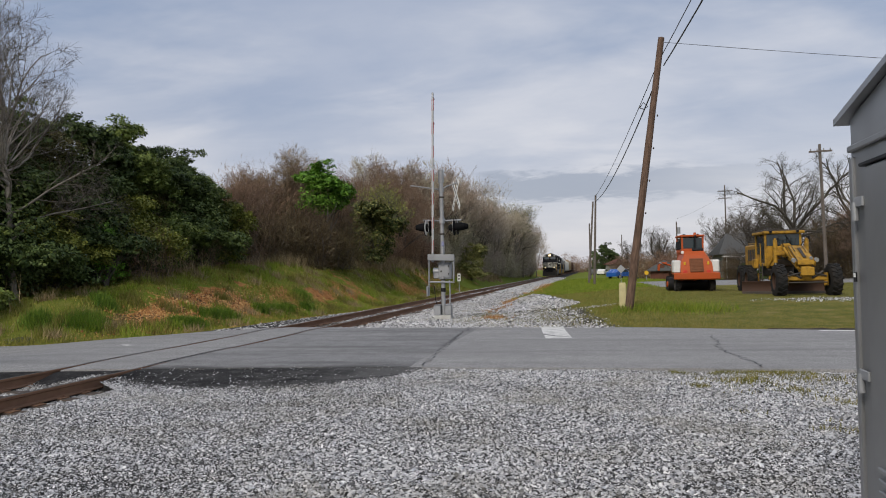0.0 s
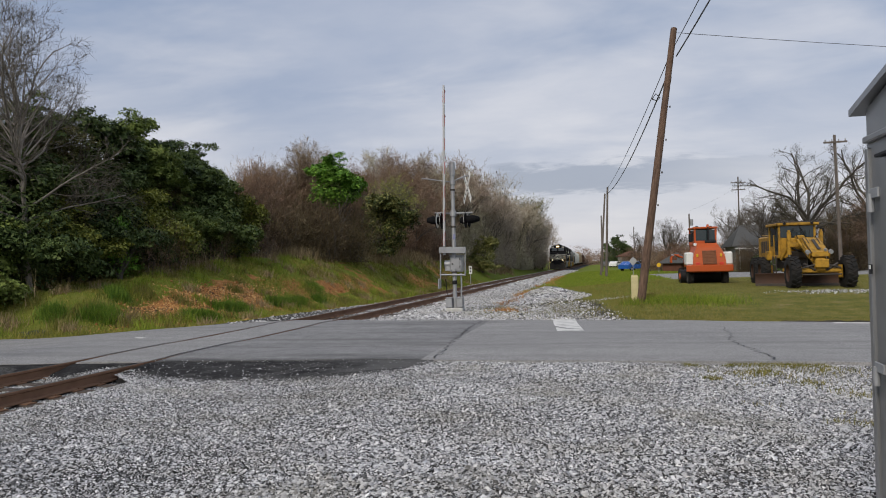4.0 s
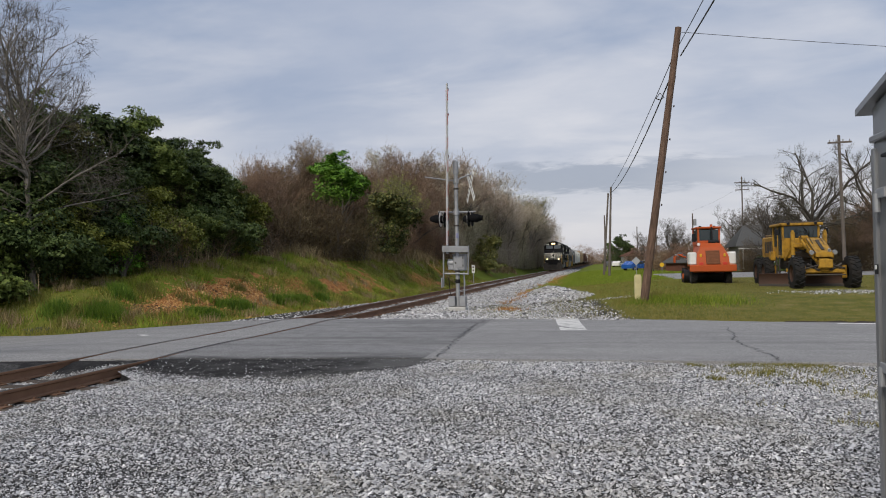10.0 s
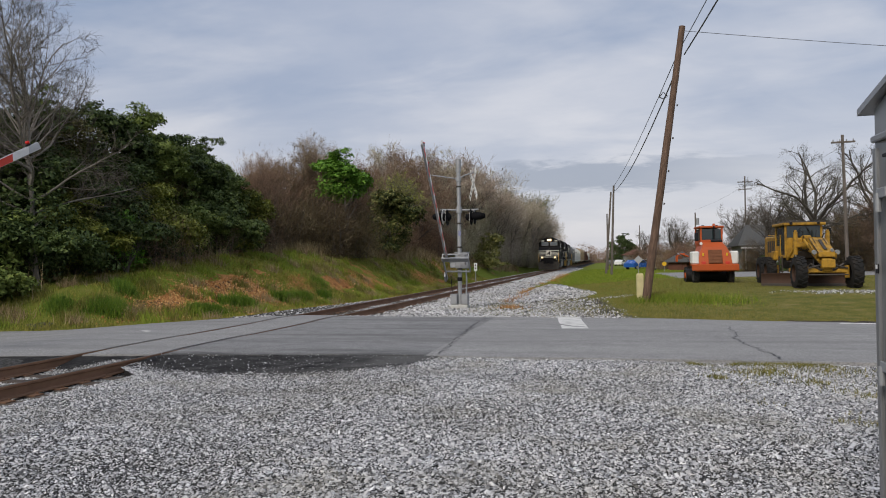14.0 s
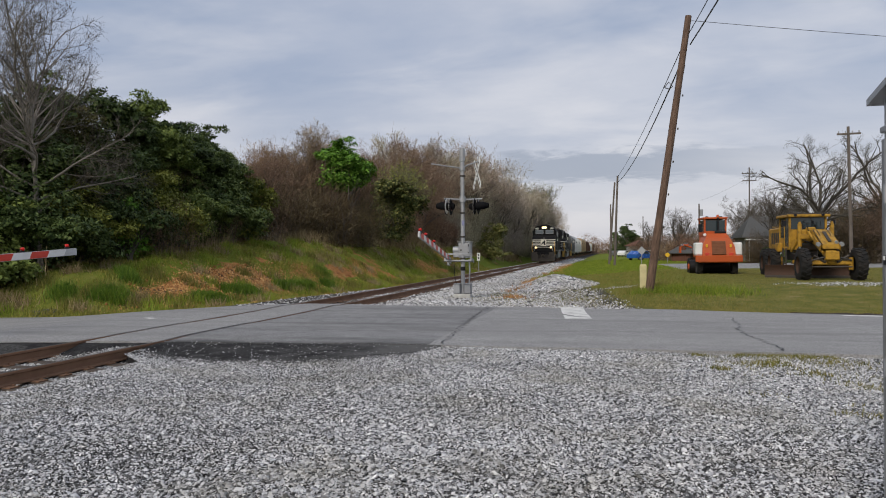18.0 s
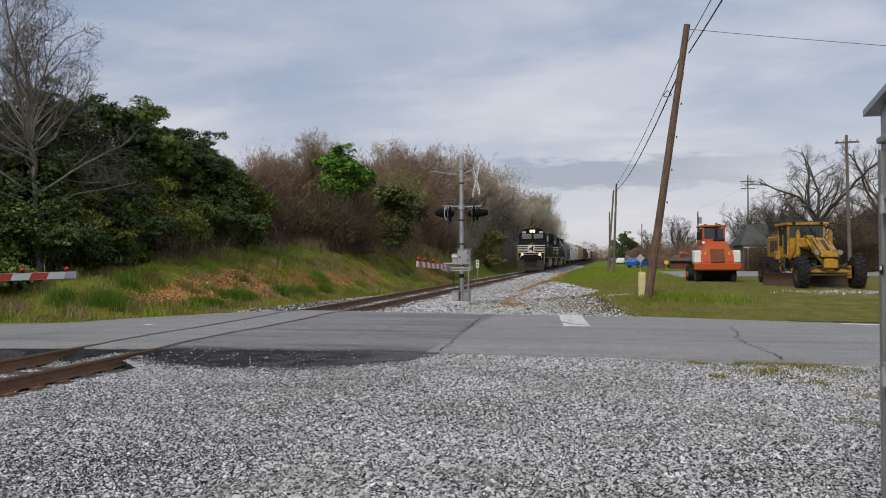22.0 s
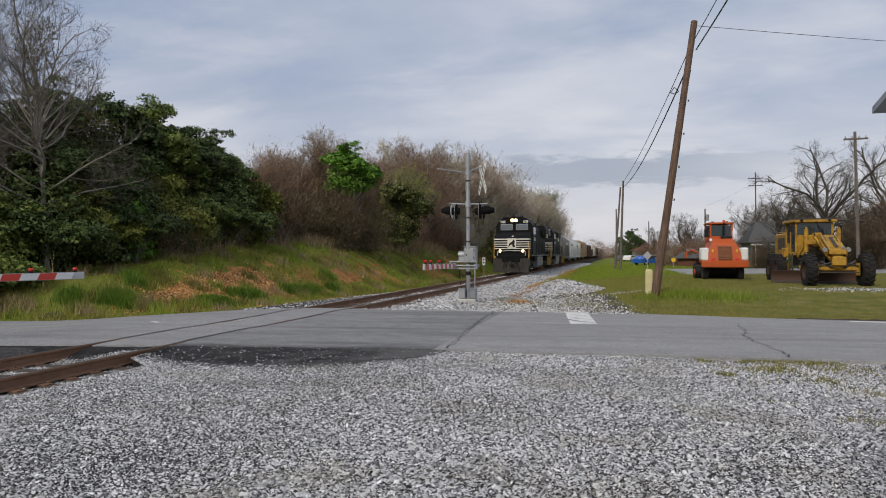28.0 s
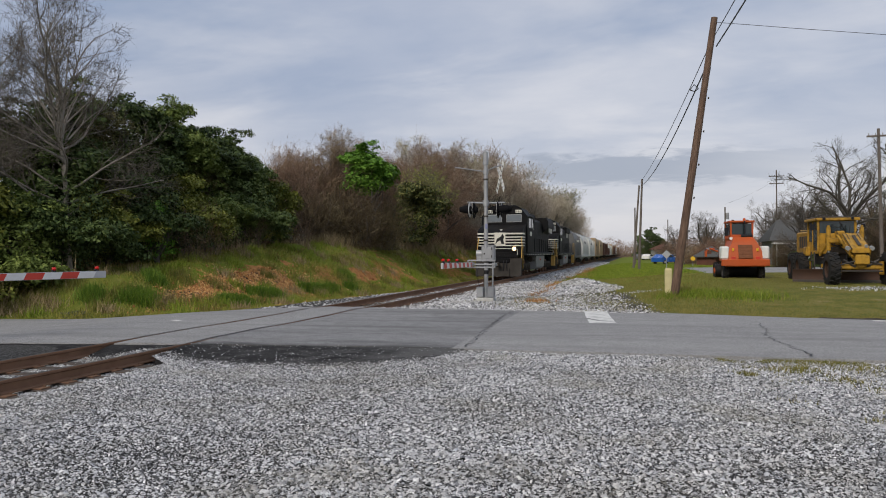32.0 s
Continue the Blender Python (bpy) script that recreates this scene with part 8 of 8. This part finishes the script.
    for x, y, sc in ((-18.3, 27.6, 0.9), (-18.5, 29.6, 1.0), (-18.4, 33.5, 0.7), (-18.3, 38.5, 0.75)):
        put("bare_shrub", thin, x, y, sc, "thin brown leafless shrub at the edge of the wood", "shrubs of the wood")
    green = evergreen_kind(41, 6.4, 1.75, "spring", 15000, 0.085, low=0.58)
    for x, y, sc in ((-18.6, 43.0, 0.50), (-17.6, 44.6, 0.55), (-18.9, 46.0, 0.62), (-16.9, 47.5, 0.55), (-19.6, 41.0, 0.55)):
        put("brown_thicket", low_brush, x, y, sc * 2.0, "dark tangled brambles and thin stems on the bank", "shrubs of the wood")
    put("spring_tree", green, -17.2, 46.6, 1.10, "tree in fresh bright green spring leaf", "trees of the wood", 1.3)
    put("spring_tree", evergreen_kind(42, 2.6, 0.7, "spring", 1500, 0.05, 0, 8), -19.0, 26.4, 1.0, "slender sapling in fresh green leaf", "trees of the wood")
    pale = evergreen_kind(43, 5.0, 2.9, "blossom", 24000, 0.095)
    put("flowering_shrub", pale, -16.9, 56.0, 1.05, "broad evergreen shrub with pale yellowish new leaves", "shrubs of the wood")
    put("flowering_shrub", pale, -14.5, 90.0, 0.9, "broad evergreen shrub with pale yellowish new leaves", "shrubs of the wood")
    put("budding_tree", bare_kind(44, 12.0, 0.15, 4, (11, 7, 5, 4), 0.45, "bark", 9000, "blossom", 0.07, 0.3, 0.2), -14.8, 141.0, 1.05, "tree with pale green opening buds", "trees of the wood")
    put("budding_tree", bare_kind(45, 9.0, 0.15, 4, (11, 7, 5, 4), 0.45, "bark", 9000, "lime", 0.075, 0.3, 0.2), -17.2, 57.5, 0.70, "tree with olive-green opening buds", "trees of the wood")
    # beyond the machines
    gnarled = fan_tree(52, 10.9, 4.0, 0.27, 0.34, 4, 0.55, 6, (0.0, 0.55, 0.5, 0.3), "blackbark", "darktwig", 5000, 0.20)
    put("bare_tree", gnarled, 15.5, 60.0, 1.0, "gnarled dark leafless tree beside the far road", "trees beyond the road")
    put("bare_tree", gnarled, 22.0, 66.0, 1.05, "gnarled dark leafless tree beside the far road", "trees beyond the road")
    grey = [fan_tree(53, 8.6, 3.6, 0.2, 0.25, 6, 0.36, 3, (0.3, 0.7, 0.5, 0.3), "blackbark", "greytwig", 9000, 0.14), fan_tree(54, 8.0, 3.0, 0.18, 0.30, 5, 0.30, 4, (0.2, 0.6, 0.5, 0.3), "blackbark", "greytwig", 7000, 0.15)]
    for i, (x, y, s) in enumerate([(15.9, 79.0, 0.92), (17.5, 101.0, 1.0), (20.8, 104.0, 0.95), (23.6, 110.0, 1.0), (19.4, 118.0, 1.0), (27.0, 116.0, 1.05), (31.0, 110.0, 1.05), (10.2, 120.0, 0.95), (13.8, 150.0, 0.9), (8.0, 165.0, 0.9)]):
        put("bare_tree", grey[i % 2], x, y, s, "grey leafless tree behind the houses", "trees beyond the road")
    for i, (x, y, s) in enumerate([(20.5, 66.0, 0.62), (23.5, 64.0, 0.8), (21.8, 60.0, 0.55), (25.0, 58.0, 0.6), (26.5, 66.0, 0.62), (29.0, 70.0, 0.6), (24.8, 74.0, 0.75), (33.0, 78.0, 0.8), (10.0, 118.0, 0.5), (7.2, 128.0, 0.45), (12.6, 112.0, 0.42), (5.0, 150.0, 0.5), (15.5, 105.0, 0.4)]):
        put("brown_tree", brown[i % 3], x, y, s, "low brown leafless thicket", "trees beyond the road", s * 1.5)
    dense = thicket_kind(68, 6.2, 2.5, 9000, 0.42, 0.015, "bramble", 40, 0.9)
    for x, y, sc in ((18.8, 65.0, 0.85), (20.4, 67.0, 1.0), (22.4, 70.0, 1.05), (24.4, 68.0, 1.1), (26.8, 72.0, 1.1), (14.9, 83.0, 0.55)):
        put("brown_thicket", dense, x, y, sc, "dark dense thicket at the edge of the far road", "trees beyond the road")
    for x, y, sc in ((7.6, 106.0, 0.50), (9.2, 104.0, 0.58), (10.8, 107.0, 0.60), (12.4, 103.0, 0.62), (14.0, 98.0, 0.6), (13.2, 92.0, 0.5), (15.0, 84.0, 0.45)):
        put("brown_thicket", filler[1], x, y, sc, "dark brown thicket behind the side road", "trees beyond the road")
    for x, y, sc in ((21.5, 66.0, 0.55), (24.5, 68.0, 0.6), (27.5, 70.0, 0.7), (30.5, 76.0, 0.8), (18.5, 98.0, 0.5), (23.0, 102.0, 0.55), (28.0, 100.0, 0.6), (12.0, 122.0, 0.5), (8.5, 135.0, 0.45), (34.0, 90.0, 0.7)):
        put("brown_thicket", sparse[0], x, y, sc, "dense brown thicket behind the houses", "trees beyond the road")
    for x, y, s in ((4.4, 190.0, 1.3), (2.2, 230.0, 1.2), (7.0, 240.0, 1.25), (16.3, 76.0, 0.30), (13.4, 70.0, 0.26)):
        put("evergreen_tree", ever[0], x, y, s * 0.8, "rounded dark green tree in the distance", "trees beyond the road")


plant_wood()


def far_woods():
    """The low line of woods that closes the view."""
    rng = np.random.default_rng(77)
    blobs = []
    for a in np.linspace(-0.10, 0.75, 150):
        d = rng.uniform(300, 420)
        h = rng.uniform(2.5, 5.5)
        blobs.append((d * math.sin(a), d * math.cos(a), h * 0.7, 6, 6, h))
    v, f = scatter_leaves(rng, 170000, blobs, 0.24, 0.8, 10)
    v[:, 2] = np.maximum(v[:, 2], 0)
    tagged(new("far_woods", big_mesh("far_woods", v, f, M["twig"])), "brownish line of distant woods", "woods", kind="stuff")


far_woods()


# ---- what moves ----
def motions():
    marks = [0, 0.05, 0.5] + list(range(1, 32)) + [31.5, 31.95, 32]
    for vehicle, back in TRAIN:
        walk(vehicle, [(t, rake(START + back - SPEED * t)) for t in marks])
    for w, x, r in SPIN:
        walk(w, [(0.2 * k, pose(x, 0, r, 0, math.degrees(SPEED * 0.2 * k / r), 0)) for k in range(161)])
    near = [(0, 86.5), (9.5, 86.5), (10, 85.5), (10.5, 83), (11, 78), (11.5, 71), (12, 62), (12.5, 54), (13, 46), (13.5, 39.5), (14, 34), (14.5, 28.5), (15.5, 19.5), (16.5, 13), (17, 10), (17.5, 8), (18.5, 6.5), (19, 6), (20, 4.8), (21, 3.5), (22, 1.8), (23, 0.9), (24, 0.5), (32, 0.5)]
    walk(NEAR_ARM, [(t, pose(0, -0.12, 1.24, -a, 0.35 + 1.25 * float(step(79, 86, a)), 4.2)) for t, a in near])
    far = [(0, 86), (9.5, 86), (10, 84), (10.5, 79), (11, 72), (11.5, 63), (12, 54), (12.5, 46), (13, 39), (14, 29.5), (14.5, 24), (15.5, 16), (16.5, 10.2), (17, 7.3), (18, 4.2), (19, 3.5), (20, 3), (21, 2), (22, 0.6), (23, 0), (32, 0)]
    walk(FAR_ARM, [(t, pose(0, -0.12, 1.30, -a, 0, -14.4)) for t, a in far])


motions()
